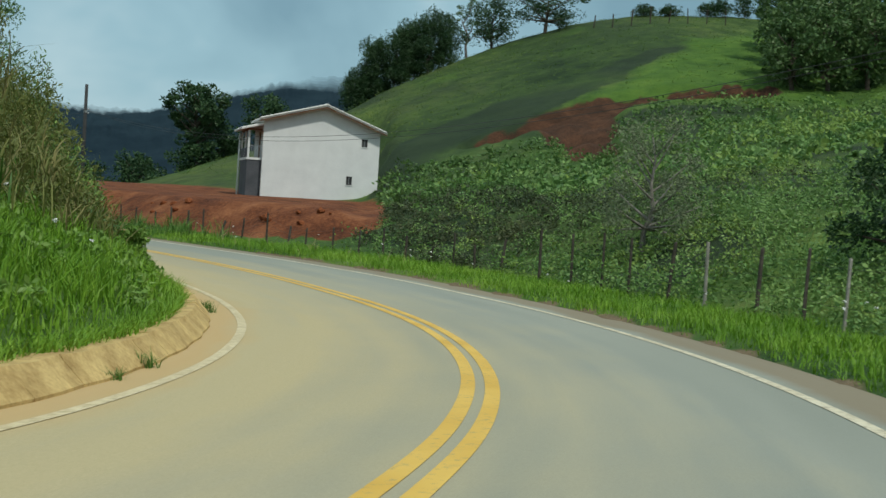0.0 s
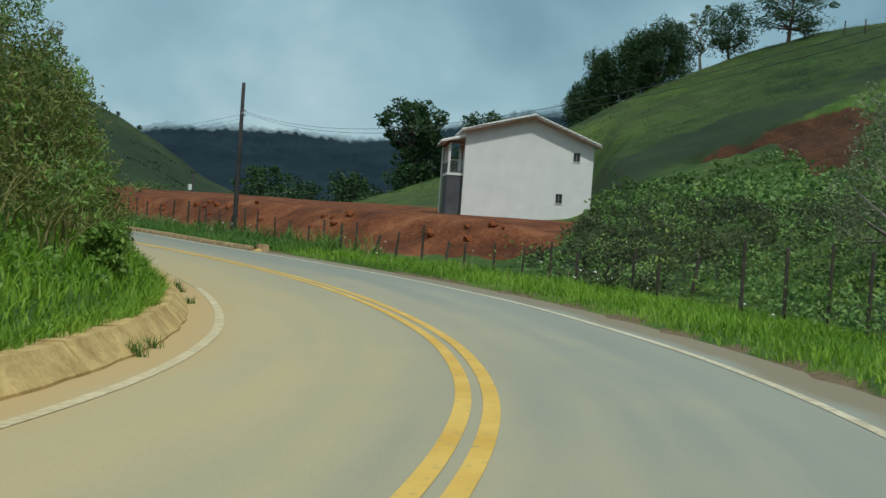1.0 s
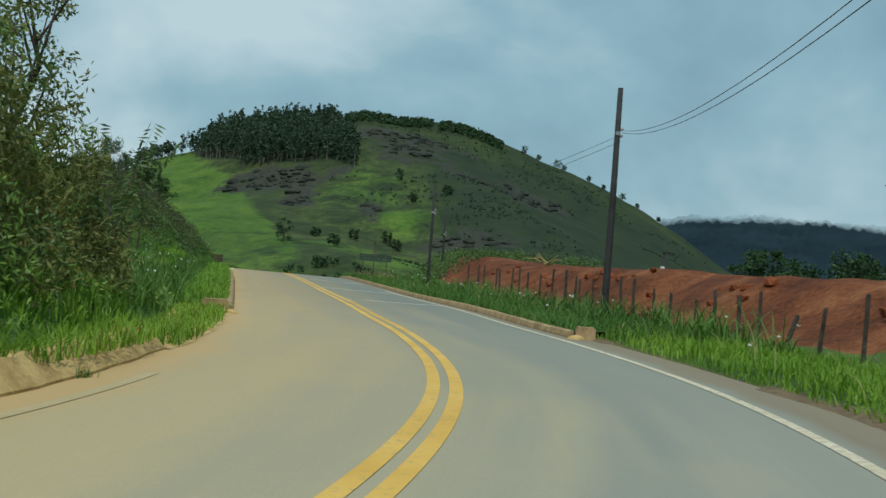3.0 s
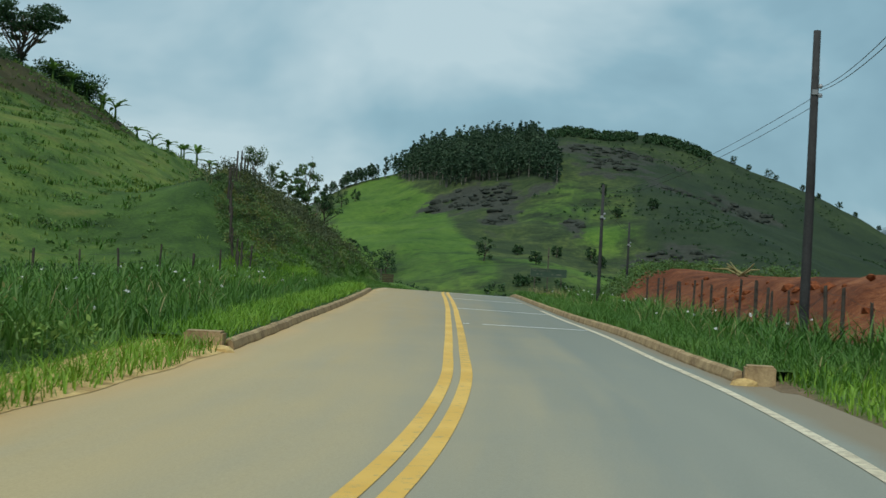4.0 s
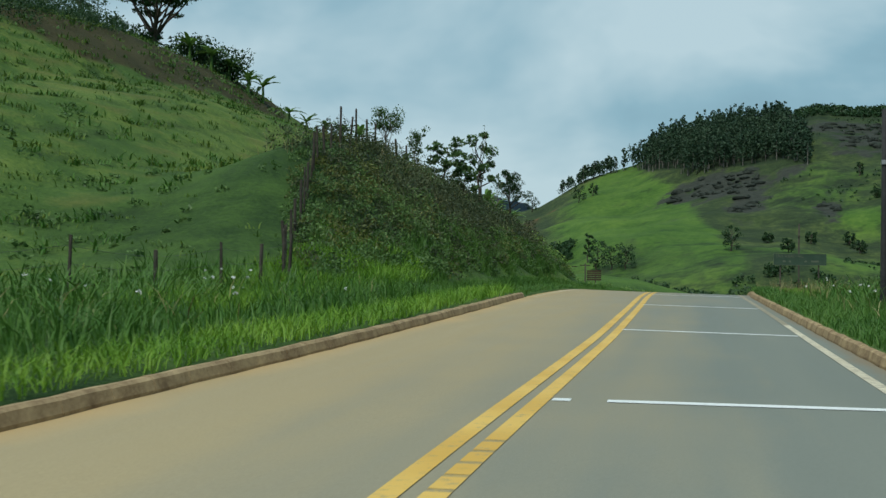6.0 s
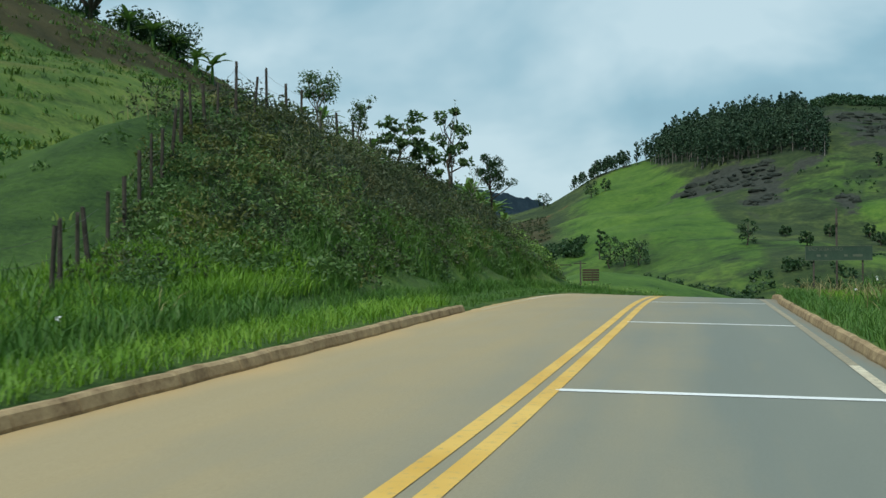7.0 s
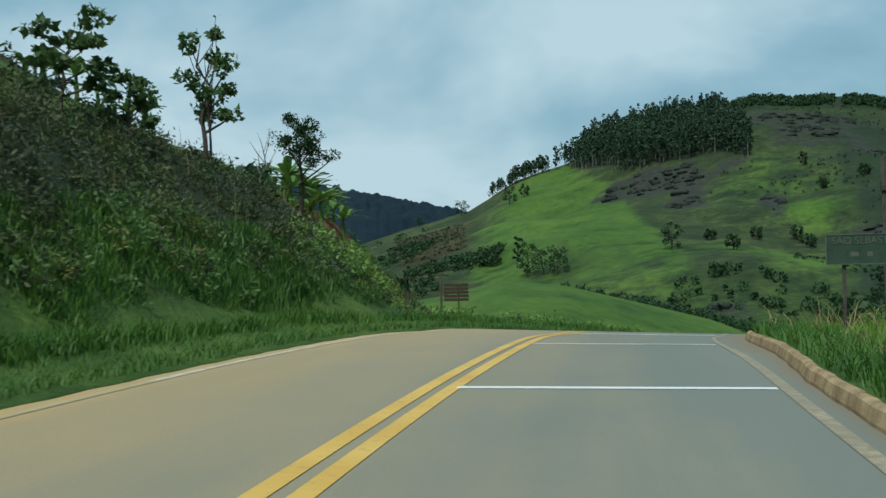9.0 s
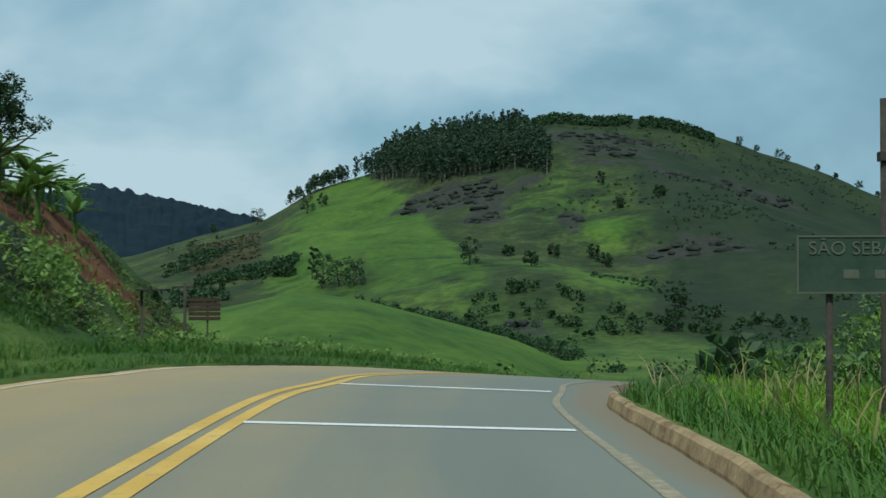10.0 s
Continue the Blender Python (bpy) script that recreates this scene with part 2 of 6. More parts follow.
M = {
    "asphalt": asphalt_mat(),
    "yellow": paint_mat("yellow_paint", (0.62, 0.36, 0.045), (0.72, 0.46, 0.09), (0.34, 0.26, 0.12)),
    "yellow_worn": paint_mat("worn_yellow_paint", (0.40, 0.28, 0.09), (0.50, 0.35, 0.11), (0.27, 0.22, 0.12), 0.40, 0.56),
    "edge": paint_mat("edge_paint", (0.58, 0.50, 0.34), (0.70, 0.63, 0.46), (0.36, 0.30, 0.2), 0.36, 0.55),
    "edge_tan": paint_mat("clay_stained_edge_paint", (0.60, 0.50, 0.30), (0.70, 0.59, 0.37), (0.44, 0.34, 0.18), 0.36, 0.58),
    "edge_dusty": paint_mat("dust_covered_edge_paint", (0.43, 0.345, 0.18), (0.49, 0.395, 0.215), (0.42, 0.335, 0.17), 0.40, 0.60),
    "edge_worn": paint_mat("worn_edge_paint", (0.34, 0.28, 0.17), (0.44, 0.36, 0.22), (0.24, 0.20, 0.13), 0.44, 0.62),
    "white": paint_mat("white_paint", (0.74, 0.75, 0.72), (0.80, 0.80, 0.77), (0.35, 0.35, 0.33), 0.24, 0.38),
    "ground": ground_mat(),
    "far": far_ridge_mat("haze_blue_forest", False),
    "far_misty": far_ridge_mat("haze_blue_forest_in_cloud", True),
    "kerb": plain("kerb_concrete", (0.18, 0.115, 0.060), (0.50, 0.37, 0.20), 2.6, 0.9, 0.2, 0, 0.5, 0.02, 25),
    "kerb_clay": plain("clay_kerb", (0.30, 0.19, 0.07), (0.66, 0.48, 0.205), 1.9, 0.9, 0.2, 0, 0.7, 0.04, 18),
    "post": plain("weathered_post", (0.030, 0.026, 0.022), (0.095, 0.082, 0.066), 5, 0.9, 0.2, 0, 0.6, 0.01, 50),
    "pale_post": plain("pale_post", (0.20, 0.19, 0.17), (0.34, 0.32, 0.28), 5, 0.9, 0.2, 0, 0.6, 0.01, 50),
    "wire": plain("wire", (0.02, 0.02, 0.022), (0.05, 0.05, 0.05), 3, 0.6, 0.4),
    "pole": plain("concrete_pole", (0.022, 0.023, 0.024), (0.055, 0.055, 0.055), 2, 0.85, 0.25, 0, 0.3, 0.01, 20),
    "plaster": plain("white_plaster", (0.58, 0.59, 0.585), (0.68, 0.69, 0.68), 0.8, 0.85, 0.2, 0, 0.15, 0.01, 12),
    "grey_wall": plain("grey_render", (0.055, 0.060, 0.068), (0.10, 0.105, 0.115), 1.0, 0.85, 0.2, 0, 0.2, 0.01, 14),
    "tile": plain("pale_roof_tile", (0.52, 0.51, 0.49), (0.72, 0.71, 0.68), 3, 0.85, 0.2, 0, 0.3, 0.01, 20),
    "timber": plain("roof_timber", (0.10, 0.048, 0.024), (0.19, 0.09, 0.045), 6, 0.75, 0.3, 0, 0.3, 0.01, 40),
    "frame": plain("dark_frame", (0.02, 0.02, 0.022), (0.05, 0.05, 0.05), 5, 0.5, 0.4),
    "steel": plain("grey_steel", (0.25, 0.26, 0.27), (0.36, 0.37, 0.38), 5, 0.5, 0.5, 0.5),
    "bark": plain("bark", (0.045, 0.036, 0.028), (0.12, 0.10, 0.08), 5, 0.95, 0.1, 0, 0.8, 0.03, 30),
    "pale_bark": plain("pale_bark", (0.12, 0.11, 0.10), (0.26, 0.24, 0.21), 5, 0.95, 0.1, 0, 0.8, 0.03, 30),
    "sign_back": plain("weathered_sign", (0.024, 0.054, 0.036), (0.055, 0.088, 0.056), 3, 0.7, 0.3, 0, 0.2, 0.01, 20),
    "sign_letter": plain("faded_lettering", (0.085, 0.105, 0.072), (0.13, 0.145, 0.10), 6, 0.7, 0.3),
    "rust": plain("rusty_board", (0.045, 0.032, 0.024), (0.10, 0.065, 0.045), 4, 0.85, 0.2),
    "clod": plain("red_clod", (0.10, 0.030, 0.014), (0.26, 0.085, 0.034), 3, 0.95, 0.1, 0, 0.8, 0.05, 15),
    "straw": leafy("dry_stalk", (0.16, 0.13, 0.05), (0.28, 0.24, 0.10), (0.42, 0.37, 0.19), 0.7),
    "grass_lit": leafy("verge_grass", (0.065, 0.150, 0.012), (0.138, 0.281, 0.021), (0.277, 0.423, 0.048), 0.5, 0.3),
    "grass_deep": leafy("deep_grass", (0.034, 0.090, 0.017), (0.072, 0.168, 0.026), (0.150, 0.258, 0.048), 0.5, 0.3),
    "meadow": leafy("meadow_grass", (0.024, 0.062, 0.011), (0.080, 0.148, 0.022), (0.200, 0.262, 0.044), 0.6, 0.16),
    "shrub": leafy("shrub_leaves", (0.038, 0.082, 0.024), (0.084, 0.158, 0.042), (0.180, 0.270, 0.080), 0.5, 0.25),
    "shrub_olive": leafy("olive_thicket", (0.050, 0.069, 0.018), (0.112, 0.138, 0.033), (0.237, 0.237, 0.075), 0.55, 0.25),
    "slope_green": leafy("slope_scrub", (0.050, 0.114, 0.034), (0.122, 0.230, 0.062), (0.255, 0.370, 0.112), 0.5, 0.16),
    "slope_yellow": leafy("slope_weeds", (0.088, 0.160, 0.034), (0.170, 0.270, 0.055), (0.285, 0.375, 0.098), 0.55, 0.16),
    "cane": leafy("dry_cane", (0.085, 0.082, 0.028), (0.180, 0.165, 0.058), (0.310, 0.275, 0.110), 0.6, 0.3),
    "leaf_grey": leafy("grey_leaves", (0.078, 0.105, 0.056), (0.155, 0.190, 0.105), (0.275, 0.305, 0.185), 0.6, 0.3),
    "shrub_dark": leafy("bank_thicket", (0.022, 0.038, 0.017), (0.052, 0.074, 0.032), (0.130, 0.146, 0.062), 0.55, 0.3),
    "leaf_dark": leafy("dark_foliage", (0.016, 0.040, 0.018), (0.032, 0.072, 0.026), (0.074, 0.127, 0.044), 0.5, 0.3),
    "leaf_mid": leafy("tree_foliage", (0.034, 0.074, 0.024), (0.068, 0.128, 0.038), (0.135, 0.203, 0.068), 0.5, 0.3),
    "euca": leafy("grove_foliage", (0.018, 0.040, 0.022), (0.035, 0.070, 0.035), (0.075, 0.119, 0.060), 0.6, 0.03, 0.1),
    "banana": leafy("banana_leaf", (0.05, 0.11, 0.02), (0.10, 0.19, 0.035), (0.17, 0.28, 0.06), 0.4, 0.3),
    "leaf_fresh": leafy("fresh_leaves", (0.078, 0.148, 0.029), (0.148, 0.261, 0.049), (0.278, 0.391, 0.095), 0.5, 0.25),
    "rock": plain("hill_rock", (0.012, 0.017, 0.013), (0.050, 0.058, 0.046), 0.25, 0.9, 0.2, 0, 0.8, 0.3, 1.6),
    "flower": plain("white_flower", (0.70, 0.70, 0.68), (0.80, 0.80, 0.78), 5, 0.8, 0.2),
}

# ---- the road's line: plan, height at the middle, cross-fall in degrees (right side higher) ----
LINE = [(-45.21, -57.18, 2.120, 1.86), (-37.21, -51.98, 1.849, 1.99), (-29.52, -46.01, 1.557, 2.20), (-21.99, -39.73, 1.248, 2.25), (-17.88, -36.11, 0.984, 2.35), (-14.08, -32.34, 0.721, 2.20),
        (-10.59, -28.05, 0.497, 1.78), (-7.63, -23.42, 0.337, 1.38), (-5.29, -18.61, 0.218, 1.41), (-3.49, -13.77, 0.125, 1.46), (-1.93, -8.01, 0.069, 1.49), (-0.85, -2.02, 0.028, 1.10),
        (-0.36, 4.00, 0.018, 0.63), (-0.37, 11.01, 0.023, 0.29), (-0.74, 18.02, 0.041, 0.05), (-1.19, 25.51, 0.092, -0.18), (-1.72, 34.01, 0.101, -0.72), (-2.10, 40.03, 0.123, -1.19),
        (-2.94, 52.02, 0.190, -1.40), (-3.72, 62.52, 0.221, -1.02), (-4.19, 70.02, 0.193, -1.09), (-4.70, 78.01, 0.039, -1.59), (-4.59, 82.00, -0.079, -1.59), (-4.30, 86.03, -0.230, -1.61),
        (-2.77, 94.05, -0.749, -1.64), (-0.32, 102.06, -1.467, -1.21), (3.01, 112.06, -2.583, 0.21), (6.75, 126.00, -4.399, 1.12), (5.74, 143.97, -7.013, 1.03)]


def spline(rows, step=0.5):
    p = np.array(rows, float)
    p = np.vstack([2 * p[0] - p[1], p, 2 * p[-1] - p[-2]])
    out = []
    for i in range(1, len(p) - 2):
        n = max(2, int(np.linalg.norm(p[i + 1, :2] - p[i, :2]) / step))
        u = (np.arange(n) / n)[:, None]
        out.append(0.5 * (2 * p[i] + (p[i + 1] - p[i - 1]) * u + (2 * p[i - 1] - 5 * p[i] + 4 * p[i + 1] - p[i + 2]) * u**2
                          + (3 * p[i] - p[i - 1] - 3 * p[i + 1] + p[i + 2]) * u**3))
    return np.vstack(out + [p[-2:-1]])


ROAD = spline(LINE)
TAN = np.gradient(ROAD[:, :2], axis=0)
TAN /= np.linalg.norm(TAN, axis=1, keepdims=True)
ARC = np.r_[0, np.cumsum(np.linalg.norm(np.diff(ROAD[:, :2], axis=0), axis=1))]
ARC -= ARC[np.argmin(np.abs(ROAD[:, 1]))]          # 0 where the line crosses y = 0


def ss(a, b, x):
    u = np.clip((np.asarray(x, float) - a) / (b - a), 0, 1)
    return u * u * (3 - 2 * u)


def on_road(s, d, up=0.0):
    """World place at arc s, d metres right of the middle."""
    s, d = np.asarray(s, float), np.asarray(d, float)
    x, y, z, k = (np.interp(s, ARC, ROAD[:, n]) for n in range(4))
    tx, ty = np.interp(s, ARC, TAN[:, 0]), np.interp(s, ARC, TAN[:, 1])
    return np.stack([x + ty * d, y - tx * d, z + np.tan(np.radians(k)) * np.clip(d, -5, 5) + up], -1)


def road_frame(x, y):
    """Arc, offset to the right, and index of the nearest stretch of road, for arrays of places."""
    s, d = np.empty(len(x)), np.empty(len(x))
    for a in range(0, len(x), 4000):
        px = np.stack([x[a:a + 4000], y[a:a + 4000]], -1)
        j = ((px[:, None] - ROAD[None, :, :2]) ** 2).sum(-1).argmin(1)
        o = px - ROAD[j, :2]
        s[a:a + 4000] = ARC[j] + np.clip((o * TAN[j]).sum(-1), -0.6, 0.6)
        d[a:a + 4000] = o[:, 0] * TAN[j, 1] - o[:, 1] * TAN[j, 0]
        far = np.hypot(*o.T)
        d[a:a + 4000] = np.where(np.abs(d[a:a + 4000]) < 0.7 * far, np.sign(d[a:a + 4000] + 1e-9) * far, d[a:a + 4000])
    return s, d


def vnoise(x, y, scale, seed=0, octaves=3):
    """Cheap smooth value noise, -1 to 1."""
    out, amp, tot = 0, 1.0, 0
    for o in range(octaves):
        gx, gy = x / scale * 2**o + 37.3 * seed, y / scale * 2**o - 11.7 * seed
        ix, iy = np.floor(gx), np.floor(gy)
        fx, fy = gx - ix, gy - iy
        fx, fy = fx * fx * (3 - 2 * fx), fy * fy * (3 - 2 * fy)

        def h(a, b):
            v = np.sin(a * 127.1 + b * 311.7 + seed * 17.17 + o * 5.3) * 43758.5453
            return (v - np.floor(v)) * 2 - 1

        out = out + amp * ((h(ix, iy) * (1 - fx) + h(ix + 1, iy) * fx) * (1 - fy) + (h(ix, iy + 1) * (1 - fx) + h(ix + 1, iy + 1) * fx) * fy)
        tot, amp = tot + amp, amp * 0.5
    return out / tot


# skyline of the big hill: bearing from the crest of the road, and height of the slope in degrees
HILL_AZ = [-40, -28, -20, -16, -14.6, -13.2, -12.1, -10.5, -9.3, -8.4, -7.2, -6.3, -5.1, -2.8, -0.4, 0.1, 1.5, 3.3, 5.0, 6.3, 7.9, 10.0, 12.2, 14.5, 16.6, 18.5, 22, 40]
HILL_EL = [0.3, 0.3, 0.4, 0.9, 1.32, 1.77, 2.05, 2.48, 3.19, 3.73, 4.14, 4.35, 4.9, 5.6, 6.15, 6.45, 6.78, 6.65, 6.65, 6.48, 5.95, 5.15, 4.4, 3.3, 2.1, 0.8, -0.6, -0.6]
# rock faces on the hill: bearing, height up the slope, and the spread of each
ROCKS = [(-3.7, 0.72, 1.3, 0.045), (-1.4, 0.67, 1.7, 0.05), (-1.6, 0.56, 0.9, 0.05), (2.2, 0.50, 0.6, 0.04), (1.8, 0.87, 1.5, 0.04), (4.4, 0.88, 1.9, 0.045), (3.8, 0.77, 1.5, 0.05),
         (7.0, 0.69, 1.2, 0.035), (9.8, 0.76, 1.7, 0.045), (9.2, 0.66, 1.0, 0.03), (7.5, 0.39, 3.4, 0.022), (0.5, 0.10, 1.4, 0.03)]
CREST_U = [-100, -62, -30, -13, -9.6, -3.3, 5, 11.8, 19.4, 26.3, 34, 41, 52, 100]
CREST_Z = [-22, -8, 8.4, 13.4, 14.8, 17.8, 20.9, 22.9, 25.0, 26.3, 26.5, 26.4, 27.8, 29]
# head of the left-hand meadow: distance west and height gained
HEAD_X = [17, 20, 23, 26.4, 29.5, 31.6, 34, 37, 40, 45, 54, 75, 400]
HEAD_Z = [0, 2.0, 5.0, 7.4, 8.5, 9.2, 11.2, 13.1, 14.0, 14.5, 15.4, 18, 30]
EYE_X, EYE_Y, HILL_R = -1.8, 62.5, 640.0


def hill_coords(x, y):
    return np.degrees(np.arctan2(x - EYE_X, y - EYE_Y)), np.hypot(x - EYE_X, y - EYE_Y)


def bank_x(y):
    """Foot of the red cut of the house plot."""
    return np.interp(y, [0, 7, 12, 20, 40, 60, 95, 110], [17, 12.0, 10.2, 9.2, 8.2, 7.4, 6.6, 6.4])


def bank_foot(s):
    """Distance from the road's edge to the foot of the left-hand cut."""
    return np.interp(s, [86, 92, 97, 104, 112, 125], [1.2, 3.6, 6.6, 10.2, 14.0, 19.0])


def height(x, y):
    """Ground height and the masks of its covers, for arrays of places."""
    x, y = np.asarray(x, float), np.asarray(y, float)
    s, d = road_frame(x, y)
    side = on_road(s, np.clip(d, -4.3, 4.3))[..., 2]
    q = np.maximum(np.abs(d) - 4.15, 0)
    left, right = d < 0, d >= 0
    n1, n2, n3 = vnoise(x, y, 40, 1), vnoise(x, y, 9, 2), vnoise(x, y, 2.2, 3)
    # left: spur inside the bend, open meadow, cut bank, hill
    spur = (1 - ss(2, 13, s)) * (0.15 + 0.5 * np.minimum(q, 2.2) + 2.2 * ss(2.0, 6, q) + 0.2 * np.maximum(q - 5, 0))
    cut = np.interp(s, [42, 47, 50, 52.5, 55.5, 58, 61, 64, 70, 79, 88, 97, 107, 113, 126, 142], [0, 0.5, 1.1, 1.9, 3.2, 4.1, 4.7, 5.1, 5.3, 5.1, 4.2, 4.4, 4.0, 3.8, 2.6, 0])
    foot = bank_foot(s)
    cut = cut * np.clip((q - foot + 0.4 * n3) / np.interp(s, [80, 97], [5.9, 4.5]), 0, 1) ** 0.67 * (1 - 0.62 * ss(5.4, 13.5, q - foot))
    hill_l = np.interp(-x, HEAD_X, HEAD_Z) * ss(8, 98, y) * (1 - 0.85 * ss(108, 190, y)) * ss(1, 14, q)
    z_left = side + 0.22 * ss(0, 0.5, q) + spur + cut + hill_l + 0.3 * n2 * ss(3, 9, q)
    open_l = left * ss(6, 12, q) * ss(15, 30, y) * (1 - ss(112, 125, y)) * np.where(s > 52, ss(8.5, 11, q), 1.0)
    tread = np.sin(z_left * 6.5 + 9.0 * n1 + 6.5 * n2 + 1.6 * n3) * (0.7 + 0.8 * vnoise(x, y, 14, 11))
    z_left = z_left + (0.09 * tread + 0.14 * n3) * open_l
    # right: verge, scrub slope with its crest, plot of the house
    r = 0.667 * (x - 80) + 0.75 * (y - 98)
    u = 0.75 * (x - 80) - 0.667 * (y - 98)
    slope = np.interp(u, CREST_U, CREST_Z) + 0.29 * r - 0.89 * (np.logaddexp(0, r / 2) * 2) + 1.0
    e = 0.825 * (x - 12) - 0.565 * (y - 7)           # metres right of the line from the bank's end to the house
    g = -np.logaddexp(-(q - 3.0) / 2.5, -(e + 2.5) / 2.5) * 2.5
    base = side * (1 - ss(10, 40, q)) + 0.10 * ss(0, 0.5, q) + 0.35 * ss(2, 8, q)
    flank = 0.21 * np.maximum(g, 0) + 0.7 * ss(0, 4, g) * (1 + 0.6 * n2)
    hill = np.where(r > 60, base, np.logaddexp(slope / 1.5, (base + flank) / 1.5) * 1.5)
    z_right = base + (hill - base) * ss(2.2, 9, q) + (0.35 * n2 + 0.15 * n3) * ss(5, 12, q)
    plot = ss(-2.1, 0.9, x - bank_x(y) + 0.6 * n3 + 0.3 * n2) * ss(5, 9, y + 0.6 * n3) * (1 - ss(44, 72, x)) * (1 - ss(90, 104, y + n3)) * (1 - ss(12, 17, x) * ss(72, 82, y)) * (1 - ss(-2.5, 1.5, e + n3))
    top = 1.62 + 0.12 * np.exp(-(((x - bank_x(y) - 1.3) / 1.5) ** 2)) * (1 + 0.6 * n3) + 0.10 * n2 + 0.06 * n3 + 0.006 * np.clip(x - 12, 0, 30) + 0.55 * ss(36, 41, x) + 0.35 * ss(58, 70, y) * (1 - ss(84, 98, y))
    z_right = z_right + (top - z_right) * plot
    z = np.where(left, z_left, z_right)
    z = np.where(q <= 0, side, z)
    # valley past the crest, knoll and the big hill
    valley = -12.0 + 2.0 * n1
    out = np.where(left, ss(30, 90, q) * ss(112, 170, y), ss(8, 60, q) * ss(84, 150, y))
    z = z + (valley - z) * np.maximum(out, ss(140, 220, y))
    az, rr = hill_coords(x, y)
    ridge = 1.4 + HILL_R * np.tan(np.radians(np.interp(az, HILL_AZ, HILL_EL)))
    up = np.clip((rr - 250) / (HILL_R - 250), 0, 1)
    rise = up * (0.55 + 0.45 * up) + 0.045 * np.sin(up * 9 + az * 0.35) * ss(0.05, 0.3, up) * (1 - ss(0.75, 1, up))
    fall = np.maximum(rr - HILL_R, 0) * 0.35
    big = valley + (ridge - valley) * rise - fall + 3.0 * n1 * ss(0.1, 0.5, up) * (1 - ss(0.8, 1, up))
    front = ss(240, 330, rr) * ss(-60, -44, az) * (1 - ss(44, 60, az)) * (y > EYE_Y)
    z = z + (np.maximum(big, -14) - z) * front
    # spur of pasture in front of the hill
    spur_top = np.interp(az, [-30, -20, -16, -12.3, -9.3, -6.5, -3.7, -0.4, 3], [-5, -5, -4.5, -2.8, -0.5, -1.6, -4.4, -7.7, -13])
    knoll = ss(95, 198, rr) * (1 - ss(204, 300, rr)) * (y > EYE_Y) * ss(-34, -24, az) * (1 - ss(1, 4, az))
    z = np.maximum(z, valley + (spur_top + 0.4 * n1 - valley) * knoll * ss(120, 150, y))
    far = ss(900, 1500, rr)
    z = z * (1 - far) - 10 * far
    # covers; sun and cloud shade on the big hill go into bright and scrub
    m = {}
    m["earth"] = np.where(right, ss(-2.7, -1.7, x - bank_x(y) + 0.6 * n3 + 0.4 * n2) * (1 - ss(-1.0, 1.5, e)) * (1 - ss(83, 89, y)) * (1 - ss(12, 16, x) * ss(70, 80, y)) * (1 - 0.9 * ss(22, 36, x - bank_x(y) + 3 * n2)) * ss(4, 8, y), 0)
    scar = 0
    for (ax, ay), (bx, by), w in (((50.5, 50.5), (53.3, 49), 1.0), ((53.3, 49), (57, 48), 2.0), ((57, 48), (61, 47.6), 2.6), ((61, 47.6), (65, 46), 3.0), ((65, 46), (68, 43.5), 2.8), ((68, 43.5), (72.5, 39.5), 2.0),
                                  ((58, 45.5), (54.5, 41), 3.4), ((54.5, 41), (49.5, 34.5), 2.2)):
        u = np.clip(((x - ax) * (bx - ax) + (y - ay) * (by - ay)) / ((bx - ax) ** 2 + (by - ay) ** 2), 0, 1)
        scar = np.maximum(scar, np.exp(-(((x - ax - u * (bx - ax)) ** 2 + (y - ay - u * (by - ay)) ** 2) / w**2)))
    z = np.where(right, z - 1.1 * ss(0.2, 0.7, scar) + 0.6 * n3 * ss(0.15, 0.5, scar), z)
    m["scar"] = np.where(right, ss(0.25, 0.6, scar + 0.35 * n2 + 0.15 * n3), 0)
    m["earth"] = np.maximum(m["earth"], np.where(left, ss(0.35, 0.7, np.exp(-(((x + 15.9 + 0.18 * (y - 104)) / 2.6) ** 2 + ((y - 105) / 11) ** 2)) + 0.25 * n3 + 0.2 * n2), 0))
    m["earth"] = np.maximum(m["earth"], front * 0.8 * ss(0.5, 0.8, np.exp(-(((az + 10.2) / 0.9) ** 2 + ((up - 0.87 - 0.02 * (az + 10.2)) / 0.022) ** 2)) + 0.15 * n2))
    m["dirt"] = np.where(right, (1 - ss(0.02, 0.35, q + 0.15 * n3)), (1 - ss(0.0, 0.25, q)) * ss(0, 20, s)) * (q < 3)
    n4 = vnoise(x, y, 18, 8)
    # sunlit part of the hill and its lit patches, painted as brighter grass
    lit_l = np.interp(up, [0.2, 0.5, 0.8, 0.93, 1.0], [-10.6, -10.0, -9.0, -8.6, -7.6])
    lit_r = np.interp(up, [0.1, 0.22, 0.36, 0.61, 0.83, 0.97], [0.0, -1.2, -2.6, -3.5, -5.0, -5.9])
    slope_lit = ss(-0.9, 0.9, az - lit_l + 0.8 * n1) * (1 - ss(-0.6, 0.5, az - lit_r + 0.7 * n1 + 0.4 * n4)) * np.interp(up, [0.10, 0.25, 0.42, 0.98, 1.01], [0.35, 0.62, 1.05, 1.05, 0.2])
